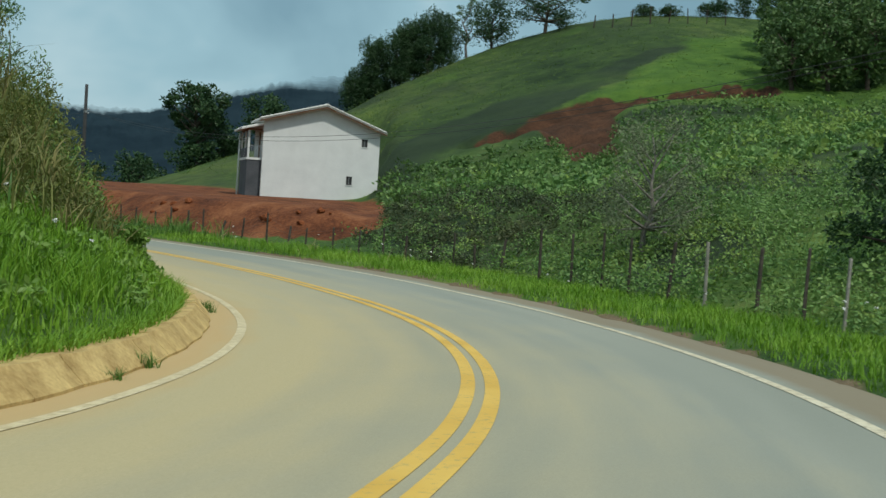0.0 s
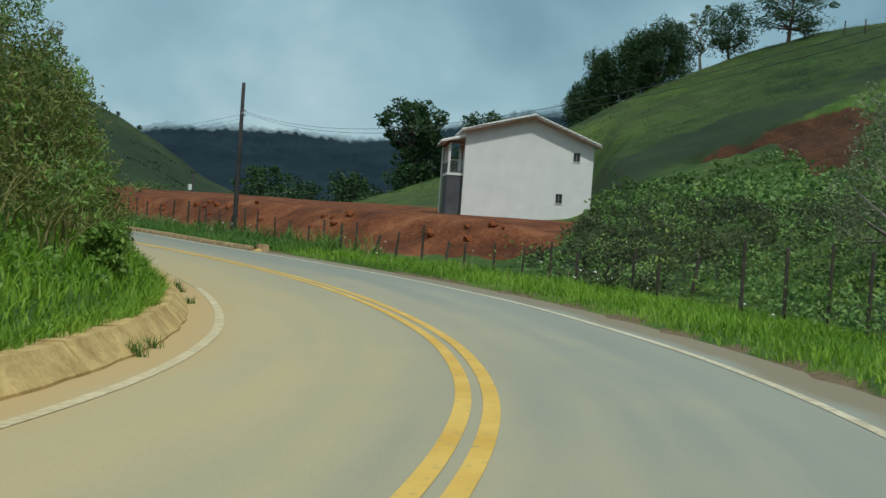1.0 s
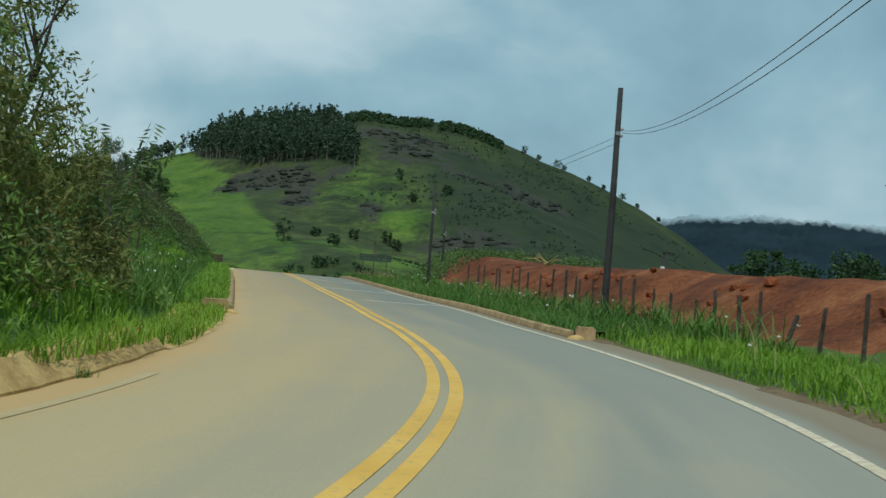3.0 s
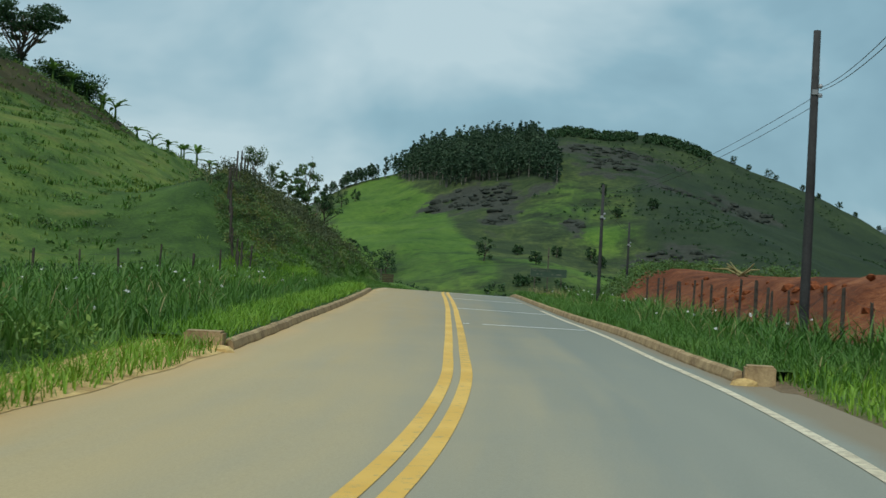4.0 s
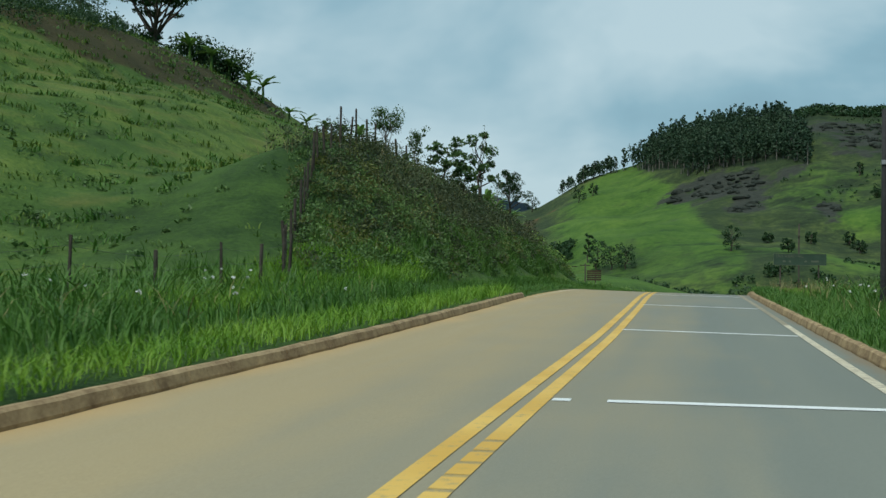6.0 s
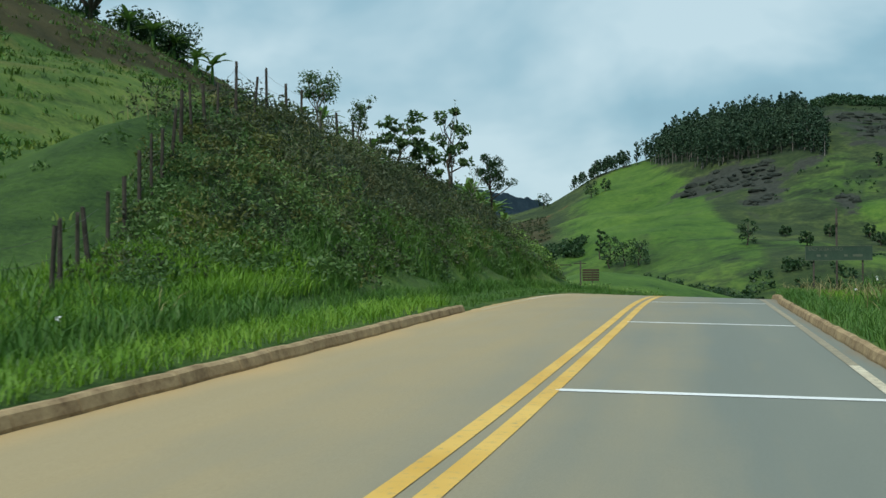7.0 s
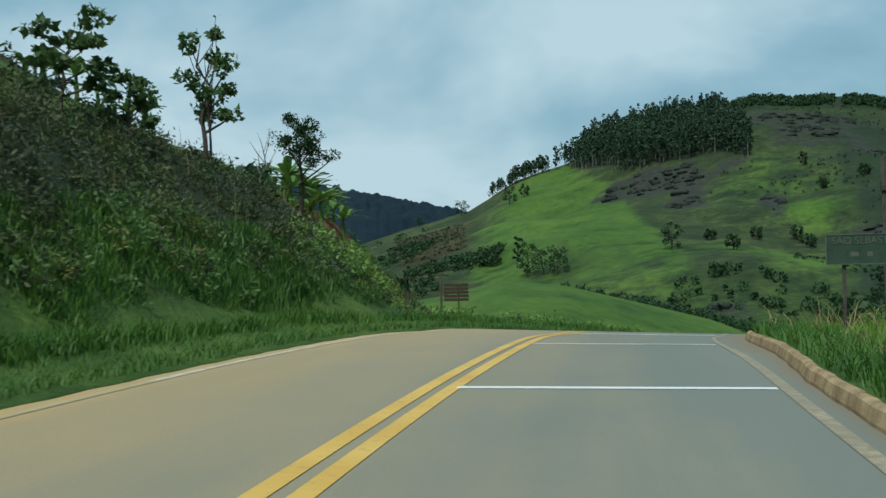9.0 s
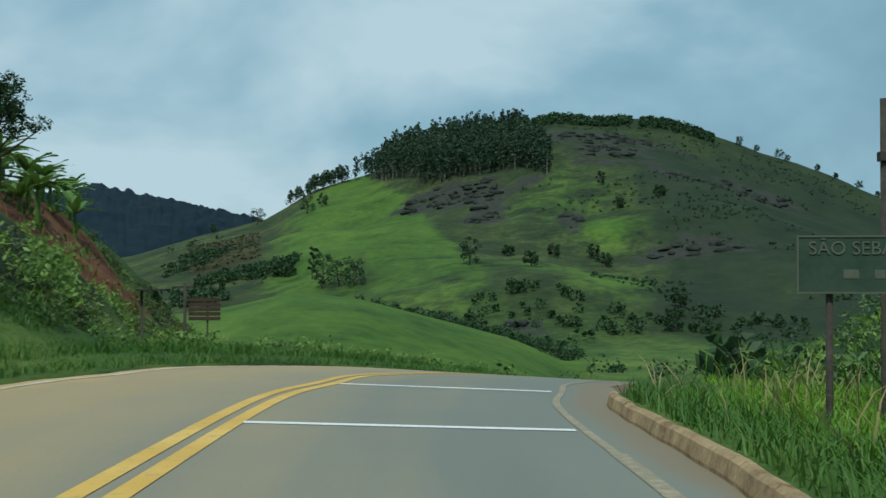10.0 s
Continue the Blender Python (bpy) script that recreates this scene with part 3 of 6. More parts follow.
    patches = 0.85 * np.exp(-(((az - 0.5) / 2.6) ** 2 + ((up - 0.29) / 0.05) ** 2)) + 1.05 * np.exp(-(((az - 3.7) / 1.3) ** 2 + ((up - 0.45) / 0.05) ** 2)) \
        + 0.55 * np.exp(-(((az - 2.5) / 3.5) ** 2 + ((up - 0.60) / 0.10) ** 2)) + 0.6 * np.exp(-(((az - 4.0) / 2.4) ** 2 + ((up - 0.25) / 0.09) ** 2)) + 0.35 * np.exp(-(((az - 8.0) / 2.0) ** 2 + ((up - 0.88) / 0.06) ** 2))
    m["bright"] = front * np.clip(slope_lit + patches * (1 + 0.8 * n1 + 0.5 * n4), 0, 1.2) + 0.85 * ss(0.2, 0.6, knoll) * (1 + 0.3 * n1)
    vine = ss(-13.9, -13.5, az) * (1 - ss(-10.8, -10.5, az)) * ss(0.52, 0.58, up) * (1 - ss(0.86, 0.89, up))
    m["dry"] = front * np.maximum(0.9 * vine, 0.7 * np.exp(-(((az + 11.2) / 1.4) ** 2 + ((up - 0.27) / 0.07) ** 2)))
    head = left & (q > 9) & (y > 45) & (y < 125)
    m["dry"] = np.maximum(m["dry"], np.where(head, 0.95 * ss(0.25, 0.75, ss(9.0, 11.5, z + 2.2 * n2) * (1 - ss(14.0, 15.6, z + n2)) * ss(62, 84, y + 5 * n1) * ss(-56, -46, x) + 0.45 * n2 + 0.25 * n3 - 0.05), 0))
    m["dirt"] = np.maximum(m["dirt"], np.where(left & (q > 10) & (y > 40) & (y < 112), 0.42 * ss(0.2, 0.6, n1 + 0.7 * n2 + 0.3 * n3 - 0.25), 0))
    m["track"] = open_l * np.clip(0.5 + 0.5 * tread + 0.35 * n3, 0, 1)
    m["open"] = open_l
    # sunlit strip across the pasture above the house, painted into the cover
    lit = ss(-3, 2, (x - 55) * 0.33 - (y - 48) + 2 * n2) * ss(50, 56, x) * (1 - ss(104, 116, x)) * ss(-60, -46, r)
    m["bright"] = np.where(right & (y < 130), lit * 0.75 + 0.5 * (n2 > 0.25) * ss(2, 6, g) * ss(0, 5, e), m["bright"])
    # pasture outside that strip takes the hill's dark tone as its shade
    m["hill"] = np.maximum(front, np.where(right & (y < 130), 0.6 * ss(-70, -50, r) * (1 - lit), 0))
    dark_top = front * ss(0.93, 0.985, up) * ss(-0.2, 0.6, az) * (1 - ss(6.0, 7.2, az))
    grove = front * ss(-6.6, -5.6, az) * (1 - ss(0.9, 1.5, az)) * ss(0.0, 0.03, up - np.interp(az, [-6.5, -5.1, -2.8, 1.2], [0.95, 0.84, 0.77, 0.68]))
    # cloud shade, mostly over the hill's right flank, coloured in as dark scrub
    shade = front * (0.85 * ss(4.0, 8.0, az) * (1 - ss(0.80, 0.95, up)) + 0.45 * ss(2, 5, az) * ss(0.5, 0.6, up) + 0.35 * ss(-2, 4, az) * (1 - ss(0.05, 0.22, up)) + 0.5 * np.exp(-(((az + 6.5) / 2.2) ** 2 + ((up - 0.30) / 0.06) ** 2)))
    # real scrub low on the slope; upper pasture gets painted shade from it
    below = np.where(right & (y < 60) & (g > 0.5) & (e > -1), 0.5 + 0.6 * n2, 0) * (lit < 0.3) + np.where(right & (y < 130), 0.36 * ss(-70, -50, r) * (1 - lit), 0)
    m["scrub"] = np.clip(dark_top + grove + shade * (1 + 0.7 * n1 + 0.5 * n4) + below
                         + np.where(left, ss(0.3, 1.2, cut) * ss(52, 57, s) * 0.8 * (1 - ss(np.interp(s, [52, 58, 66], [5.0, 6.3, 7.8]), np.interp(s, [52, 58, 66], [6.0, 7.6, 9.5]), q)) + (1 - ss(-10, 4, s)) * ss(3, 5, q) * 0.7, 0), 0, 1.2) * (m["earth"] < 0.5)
    gully = ss(0.80, 0.96, 1 - np.abs(vnoise(az * 9 + 25 * (1 - up) * np.sign(az - 2), rr * 0.12, 14, 9))) * ss(0.02, 0.1, up) * (1 - ss(0.62, 0.75, up))
    m["scrub"] = np.clip(m["scrub"] + front * 0.3 * gully * (1 - 0.7 * ss(0.5, 1.0, slope_lit)), 0, 1.2)
    rock = 0
    for ra, ru, wa, wu in ROCKS:
        rock = rock + np.exp(-(((az - ra) / wa) ** 2 + ((up - ru) / wu) ** 2))
    m["rock"] = front * np.clip(np.clip(1.25 * rock, 0, 1.2) * (0.95 + 0.7 * n4 + 0.45 * n2), 0, 1)
    z = z + front * np.clip(rock, 0, 1) * (1.2 * n4 + 0.8 * n2)
    return z, m, s, d


def ground_z(x, y):
    return height(np.atleast_1d(x), np.atleast_1d(y))[0]


def grid_axis(fine0, fine1, step, lim0, lim1, reach, grow=1.13):
    a = list(np.arange(fine0, fine1 + 1e-6, step))
    h, v = step, fine1
    while v < lim1:
        h *= grow
        v += min(h, (4.5 if v < reach else 10) if v < 900 else 400)
        a.append(v)
    h, v, low = step, fine0, []
    while v > lim0:
        h *= grow
        v -= min(h, (4.5 if v > -180 else 24) if v > -500 else 400)
        low.append(v)
    return np.array(low[::-1] + a)


def mesh_data(name, verts, faces, mats=(), smooth=False, uv=None):
    """A mesh from arrays: faces is (n, 3) or (n, 4)."""
    me = bpy.data.meshes.new(name)
    verts, faces = np.asarray(verts, np.float32), np.asarray(faces, np.int32)
    k = faces.shape[1]
    me.vertices.add(len(verts))
    me.vertices.foreach_set("co", verts.ravel())
    me.loops.add(faces.size)
    me.loops.foreach_set("vertex_index", faces.ravel())
    me.polygons.add(len(faces))
    me.polygons.foreach_set("loop_start", np.arange(0, faces.size, k, dtype=np.int32))
    me.polygons.foreach_set("loop_total", np.full(len(faces), k, np.int32))
    if smooth:
        me.polygons.foreach_set("use_smooth", np.ones(len(faces), bool))
    if uv is not None:
        me.uv_layers.new(name="UVMap").data.foreach_set("uv", np.asarray(uv, np.float32)[faces.ravel()].ravel())
    me.update(calc_edges=True)
    me.validate()
    for m in mats:
        me.materials.append(m)
    return me


def grid_faces(nu, nv):
    i, j = np.meshgrid(np.arange(nu - 1), np.arange(nv - 1), indexing="ij")
    a = (i * nv + j).ravel()
    return np.stack([a, a + nv, a + nv + 1, a + 1], -1)


def part(name, bm, material, parent, label=""):
    """One mesh object under a thing, from a bmesh or from mesh data; the place is the parent's own space."""
    if isinstance(bm, bmesh.types.BMesh):
        me = bpy.data.meshes.new(name)
        bm.to_mesh(me)
        bm.free()
    else:
        me = bm
    if material is not None and not me.materials:
        me.materials.append(material)
    ob = new(name, me)
    ob.parent = parent
    if label:
        ob["label"] = label
    return ob


def build_ground():
    gx = grid_axis(-46, 74, 0.8, -4200, 4200, 190)
    gy = grid_axis(-52, 118, 0.7, -1200, 4600, 710)
    X, Y = np.meshgrid(gx, gy, indexing="ij")
    x, y = X.ravel(), Y.ravel()
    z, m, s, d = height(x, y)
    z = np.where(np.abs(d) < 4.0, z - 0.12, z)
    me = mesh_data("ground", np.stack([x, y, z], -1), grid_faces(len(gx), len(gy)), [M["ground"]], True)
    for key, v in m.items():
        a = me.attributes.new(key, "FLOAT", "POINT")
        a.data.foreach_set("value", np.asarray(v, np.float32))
    return tagged(new("ground", me), "hilly ground of pasture, scrub and bare red earth", "ground", kind="structure")


ground = build_ground()


def strip(name, s0, s1, d0, d1, up, material, step=0.5, parent=None, cols=2):
    s = np.arange(s0, s1 + 1e-6, step) if s1 - s0 > step else np.array([s0, s1])
    dd = np.linspace(d0, d1, cols)
    S, D = np.meshgrid(s, dd, indexing="ij")
    v = on_road(S.ravel(), D.ravel(), up)
    f = grid_faces(len(s), cols)[:, ::-1]
    me = mesh_data(name, v, f, [material], True, np.stack([D.ravel(), S.ravel()], -1))
    ob = new(name, me)
    ob.parent = parent
    return ob


S_END = float(ARC[-1]) - 1.0


def left_edge(s):
    """Where clay and grass begin on the road's left side."""
    return np.interp(s, [-5, 0, 8, 14, 15.2, 48, 60, 61, 66, 90], [4.0, 3.6, 3.38, 3.34, 3.28, 3.30, 3.44, 3.46, 3.42, 3.42])
road = tagged(strip("road", -72, S_END, -4.25, 4.2, 0.0, M["asphalt"], 0.5, None, 14), "two-lane grey asphalt road dusted with tan clay", "road", kind="structure")


def slab_line(name, s0, s1, d0, d1, material, step=0.5):
    o = strip(name, s0, s1, d0, d1, 0.006, material, step, road, 2)
    return o


slab_line("yellow_line", -72, S_END, -0.20, -0.05, M["yellow"])
slab_line("yellow_line", -72, 14.5, 0.05, 0.20, M["yellow"])
slab_line("yellow_line", 25.5, S_END, 0.05, 0.20, M["yellow"])
strip("yellow_line", 14.5, 25.5, 0.05, 0.20, 0.004, M["yellow_worn"], 0.5, road, 2)
for k in range(22):
    slab_line("yellow_dash", 14.5 + k * 0.5, 14.5 + k * 0.5 + 0.41, 0.05, 0.20, M["yellow"], 0.2)
slab_line("edge_line", -72, 45, 3.24, 3.37, M["edge"])
slab_line("edge_line", 45, 73, 3.24, 3.37, M["edge_worn"])
slab_line("edge_line", -72, -6.0, -3.18, -3.04, M["edge_tan"])
slab_line("edge_line", -6.0, 0.0, -3.18, -3.04, M["edge_dusty"])
slab_line("edge_line", 57.5, 66.0, -3.22, -3.10, M["edge_dusty"])
slab_line("edge_line", 66.0, S_END, -3.22, -3.10, M["edge"])
# past the crest the lane widens
def flare(s):
    return 0.1 * ss(72, 88, s)


def flared_line():
    s = np.arange(73, S_END, 0.5)
    v = np.stack([on_road(s, 3.25 + flare(s), 0.006), on_road(s, 3.34 + flare(s), 0.006)], 1).reshape(-1, 3)
    part("edge_line", mesh_data("edge_line", v, grid_faces(len(s), 2)[:, ::-1], [M["edge_worn"]], True), None, road)
    v = np.stack([on_road(s, 4.18 + 0 * s, 0.0), on_road(s, 4.22 + flare(s), 0.0)], 1).reshape(-1, 3)
    uv = np.stack([np.stack([np.full(len(s), 3.9), s], -1), np.stack([np.full(len(s), 4.0), s], -1)], 1).reshape(-1, 2)
    part("widening", mesh_data("widening", v, grid_faces(len(s), 2)[:, ::-1], [M["asphalt"]], True, uv), None, road)


flared_line()
for s0 in (41.0, 53.95, 65.4, 75.1, 82.3):
    slab_line("cross_line", s0 - 0.11, s0 + 0.11, 0.16, 3.22, M["white"], 0.5)
slab_line("cross_line", 28.25, 28.47, 0.70, 3.22, M["white"], 0.5)
slab_line("cross_line", 28.25, 28.47, 0.22, 0.38, M["white"], 0.5)

# ---- growing things: blades, leaf clumps, trees ----
rng = np.random.default_rng(7)


def blades(pts, h, w, lean, seg=2):
    """Tapered bent blades at pts (n, 3); h, w, lean arrays of n."""
    n = len(pts)
    a = rng.uniform(0, 2 * np.pi, n)
    face = a + rng.normal(0, 0.5, n)
    side = np.stack([-np.sin(face), np.cos(face), np.zeros(n)], -1)
    way = np.stack([np.cos(a), np.sin(a), np.zeros(n)], -1)
    rows = []
    for k in range(seg):
        f = k / seg
        c = pts + way * (lean * h * f**2)[:, None] + np.array([0, 0, 1]) * (h * f * (1 - 0.25 * lean * f))[:, None]
        ww = (w * (1 - 0.55 * f))[:, None] * side * 0.5
        rows += [c - ww, c + ww]
    tip = pts + way * (lean * h)[:, None] + np.array([0, 0, 1]) * (h * (1 - 0.35 * lean))[:, None]
    v = np.stack(rows + [tip], 1)
    m = 2 * seg + 1
    o = (np.arange(n) * m)[:, None]
    tri = []
    for k in range(seg - 1):
        b = 2 * k
        tri += [[b, b + 1, b + 3], [b, b + 3, b + 2]]
    b = 2 * (seg - 1)
    tri += [[b, b + 1, b + 2]]
    f = np.concatenate([o + np.array(q) for q in tri])
    return v.reshape(-1, 3), f


def leaves(c, size, ratio=0.45, droop=0.0, out=None):
    """Pointed quads at c (n, 3), of length size, turned every way, a little towards out."""
    n = len(c)
    ax = rng.normal(size=(n, 3))
    if out is not None:
        ax = ax + out * 0.9
    ax[:, 2] -= droop
    ax /= np.linalg.norm(ax, axis=1, keepdims=True) + 1e-9
    sd = np.cross(ax, rng.normal(size=(n, 3)))
    sd /= np.linalg.norm(sd, axis=1, keepdims=True) + 1e-9
    L = (size * rng.uniform(0.7, 1.3, n))[:, None]
    v = np.stack([c - ax * L * 0.5, c + sd * L * ratio * 0.5 - ax * L * 0.05, c + ax * L * 0.5, c - sd * L * ratio * 0.5 - ax * L * 0.05], 1)
    return v.reshape(-1, 3), (np.arange(n) * 4)[:, None] + np.arange(4)


def clumps(c, r, n, size, squash=0.8, ratio=0.45, fill=0.35):
    """Leaves gathered in uneven rounded clumps: c (k, 3), r (k,), n leaves each."""
    k = len(c)
    d = rng.normal(size=(k, n, 3))
    d /= np.linalg.norm(d, axis=2, keepdims=True)
    rad = 1 - fill * rng.random((k, n, 1)) ** 1.5 - 0.25 * rng.random((k, 1, 1))
    lump = 1 + 0.30 * np.sin(d[..., :1] * 5 + c[:, None, :1] * 3) * np.cos(d[..., 1:2] * 4 + c[:, None, 1:2] * 5)
    p = d * rad * lump * r[:, None, None]
    p[..., 2] *= squash
    pos = (c[:, None] + p).reshape(-1, 3)
    return leaves(pos, np.repeat(size if np.ndim(size) else np.full(k, size), n), ratio, 0.0, d.reshape(-1, 3))


def join(*meshes):
    v, f, o = [], [], 0
    for a, b in meshes:
        v.append(a)
        f.append(b + o)
        o += len(a)
    return np.concatenate(v), np.concatenate(f)


def stuff(name, vf, material, label, category, parent=None):
    ob = new(name, mesh_data(name, vf[0], vf[1], [material]))
    return tagged(ob, label, category, kind="stuff")


def along(n, s0, s1, q0, q1, side, power=1.0):
    """n places by arc and distance beyond the road's edge, with ground height."""
    s = rng.uniform(s0, s1, n)
    q = q0 + (q1 - q0) * rng.random(n) ** power
    d = side * (4.15 + q)
    p = on_road(s, d)
    p[:, 2] = ground_z(p[:, 0], p[:, 1])
    return p, s, q


def verge(name, n, s0, s1, q0, q1, side, hmin, hmax, material, label, w=0.012, power=1.0, thin=0.15, lean=0.45):
    p, s, q = along(n, s0, s1, q0, q1, side, power)
    keep = vnoise(p[:, 0], p[:, 1], 1.3, 5) > -0.75 + thin * rng.random(n)
    p, q = p[keep], q[keep]
    tuft = 0.65 + 0.5 * (vnoise(p[:, 0], p[:, 1], 1.1, 6) + 0.3)
    h = rng.uniform(hmin, hmax, len(p)) * np.clip(tuft, 0.45, 1.35) * np.clip(0.55 + q * 0.9, 0.55, 1)
    p[:, 2] -= 0.03
    return stuff(name, blades(p, h, w * rng.uniform(0.7, 1.6, len(p)) + h * 0.008, rng.uniform(0.1, lean * 2, len(p))), material, label, "grass")


# verges, right: along the bend, then behind the kerb
verge("verge_grass", 34000, -48, 14, 0.10, 3.4, 1, 0.16, 0.40, M["grass_lit"], "bright green uncut grass along the road's edge", 0.016, 0.9)
verge("verge_grass", 24000, 12, 62, 0.15, 3.4, 1, 0.22, 0.55, M["grass_deep"], "tall green grass behind the concrete kerb", 0.018, 0.9)
verge("verge_grass", 30000, 60, 79, 0.0, 4.2, 1, 0.14, 0.36, M["grass_lit"], "mixed fresh grass around the place-name sign", 0.018, 0.9)
verge("verge_grass", 8000, 78, 98, 1.3, 5.5, 1, 0.10, 0.28, M["grass_lit"], "short fresh grass beyond the crest", 0.018, 0.9)
# left: foot of the spur in the bend, open verge, foot of the cut bank
verge("verge_grass", 44000, -56, 6, 0.05, 3.0, -1, 0.25, 0.55, M["grass_lit"], "lush bright grass on the bank inside the bend", 0.018, 0.9)
verge("verge_grass", 32000, -2, 48, 0.2, 6.5, -1, 0.3, 0.75, M["grass_deep"], "tall rank grass between the kerb and the meadow", 0.020, 0.9)
verge("verge_grass", 25000, 40, 120, 0.1, 1.9, -1, 0.20, 0.45, M["grass_deep"], "fresh green grass at the foot of the cut bank", 0.016, 0.9)


verge("verge_grass", 20000, 53, 82, 0.5, 2.8, -1, 0.22, 0.50, M["grass_deep"], "deep green grass climbing the foot of the cut", 0.020, 1.0)
verge("verge_grass", 20000, 36, 54, 1.4, 4.6, -1, 0.30, 0.62, M["grass_lit"], "lush tall grass below the nose of the cut", 0.020, 1.0)


def tall_weeds():
    """Broad-bladed cane grass in loose stools."""
    p1, s, q = along(330, -4, 46, 2.0, 7.5, -1)
    p2, s2, q2 = along(8, 66, 92, 1.0, 3.6, 1)
    p3, s3, q3 = along(130, 10, 62, 1.2, 3.2, 1)
    p4, s4, q4 = along(60, -60, -2, 2.4, 4.0, -1)
    base = np.concatenate([p1, p2, p3, p4])
    n = 16
    pts = np.repeat(base, n, 0) + np.c_[rng.normal(0, 0.16, (len(base) * n, 2)), np.zeros(len(base) * n)]
    h = np.repeat(rng.uniform(0.55, 1.1, len(base)), n) * rng.uniform(0.6, 1.1, len(pts))
    return stuff("cane_grass", blades(pts, h, rng.uniform(0.02, 0.045, len(pts)), rng.uniform(0.3, 1.0, len(pts)), 3), M["grass_deep"],
                 "stools of tall broad-bladed grass beside the road", "grass")


tall_weeds()


def seed_heads():
    """Pale nodding heads of ripe grass, and white weed flowers."""
    p1, *_ = along(420, 60, 80, 0.1, 3.2, 1)
    p2, *_ = along(240, -4, 62, 0.6, 3.0, 1)
    p3, *_ = along(260, 2, 46, 0.6, 5.0, -1)
    p = np.concatenate([p1, p2, p3])
    stuff("seed_heads", blades(p, rng.uniform(0.4, 0.85, len(p)), np.full(len(p), 0.02), rng.uniform(0.3, 1.1, len(p)), 3), M["straw"], "pale ripe seed heads in the roadside grass", "grass")
    f1, *_ = along(70, -30, 48, 0.6, 5.5, -1)
    f2, *_ = along(60, -52, 70, 0.6, 3.2, 1)
    f = np.concatenate([f1, f2])
    f[:, 2] += rng.uniform(0.35, 0.7, len(f))
    stuff("weed_flowers", clumps(f, np.full(len(f), 0.035), 9, 0.035, 0.7, 0.8), M["flower"], "small white weed flowers above the grass", "flowers")


seed_heads()


def dry_stalks():
    p1, *_ = along(350, -62, 4, 4.0, 9.0, -1)
    p2, *_ = along(600, 58, 112, 2.6, 8.5, -1)
    p = np.concatenate([p1, p2])
    return stuff("dry_stalks", blades(p, rng.uniform(0.4, 1.0, len(p)), np.full(len(p), 0.016), rng.uniform(0.2, 0.9, len(p)), 3), M["straw"],
                 "dry straw-coloured stalks among the bushes", "grass")


dry_stalks()


def thicket(name, p, r, n, size, material, label, squash=0.9, lift=0.5, ratio=0.45):
    c = p.copy()
    c[:, 2] += r * squash * lift
    return stuff(name, clumps(c, r, n, size, squash, ratio), material, label, "bushes")


# spur inside the bend: a wall of olive shrubs above the grass
def spur_thicket():
    pa, pb = along(1900, -70, 9, 0.5, 7.5, -1, 0.95), along(950, -12, 11, 0.4, 5.5, -1, 0.9)
    p, s, q = (np.concatenate(v) for v in zip(pa, pb))
    foot = np.interp(s, [-70, -27, -22, -8, 5, 11], [2.3, 2.0, 1.3, 0.6, 0.45, 1.2])
    full = np.interp(s, [-70, -30, -20, -8, -2, 4, 8, 11], [5.0, 5.2, 5.2, 5.0, 4.8, 4.3, 3.0, 1.0])
    steep = np.interp(s, [-30, -20, -6], [1.6, 1.7, 3.4])
    top = np.minimum(0.9 + np.maximum(q - foot, 0) * steep, full + 0.25 * np.maximum(q - 4, 0)) * (0.86 + 0.28 * vnoise(s, q, 1.8, 61, 2))
    room = top - (p[:, 2] - on_road(s, -4.2)[:, 2])
    ok = (q > foot) & (room > 0.1)
    lvl = rng.random(len(p)) ** 0.75
    p[:, 2] += np.maximum(room, 0) * lvl
    p, s, lvl = p[ok], s[ok], lvl[ok]
    r = rng.uniform(0.26, 0.52, len(p))
    tone = vnoise(p[:, 0] * 1.5, p[:, 1] + p[:, 2], 2.2, 64) + 0.3 * rng.normal(size=len(p))
    for sel, mt, lab in ((tone < 0.2, M["shrub_olive"], "dense olive-green thicket on the bank inside the bend"), ((tone >= 0.2) & (tone < 0.48), M["shrub"], "green leafy shrubs among the bank's thicket"),
                         (tone >= 0.48, M["leaf_fresh"], "light green shrubs among the bank's thicket")):
        thicket("hillside_thicket", p[sel], r[sel], 95, 0.115, mt, lab, 1.1, 0.3, 0.32)
    p, s, q = along(300, -66, 12, 0.3, 2.2, -1)
    thicket("bank_weeds", p, rng.uniform(0.12, 0.30, len(p)), 45, 0.10, M["leaf_fresh"], "fresh light green weeds below the thicket", 0.9, 0.6, 0.5)
    # long arching sprays
    p, s, q = along(2600, -66, 7, 0.9, 6.0, -1)
    foot = np.interp(s, [-70, -27, -22, -8, 5, 11], [2.3, 2.0, 1.3, 0.6, 0.45, 1.2])
    full = np.interp(s, [-70, -30, -20, -8, -2, 4, 8], [4.2, 4.4, 4.4, 4.2, 4.0, 3.6, 2.2])
    ok = q > foot
    p, s, q, foot, full = p[ok], s[ok], q[ok], foot[ok], full[ok]
    room = np.minimum(0.6 + (q - foot) * 1.6, full) - (p[:, 2] - on_road(s, -4.2)[:, 2])
    p[:, 2] += np.maximum(room, 0.1) * rng.uniform(0.1, 1.0, len(p))
    n = len(p) // 2
    for a, b, mt, lab in ((0, n, M["shrub_olive"], "long arching olive sprays standing out of the thicket"), (n, len(p), M["cane"], "long dry cane blades standing out of the thicket")):
        k = 4
        pts = np.repeat(p[a:b], k, 0) + rng.normal(0, 0.10, ((b - a) * k, 3))
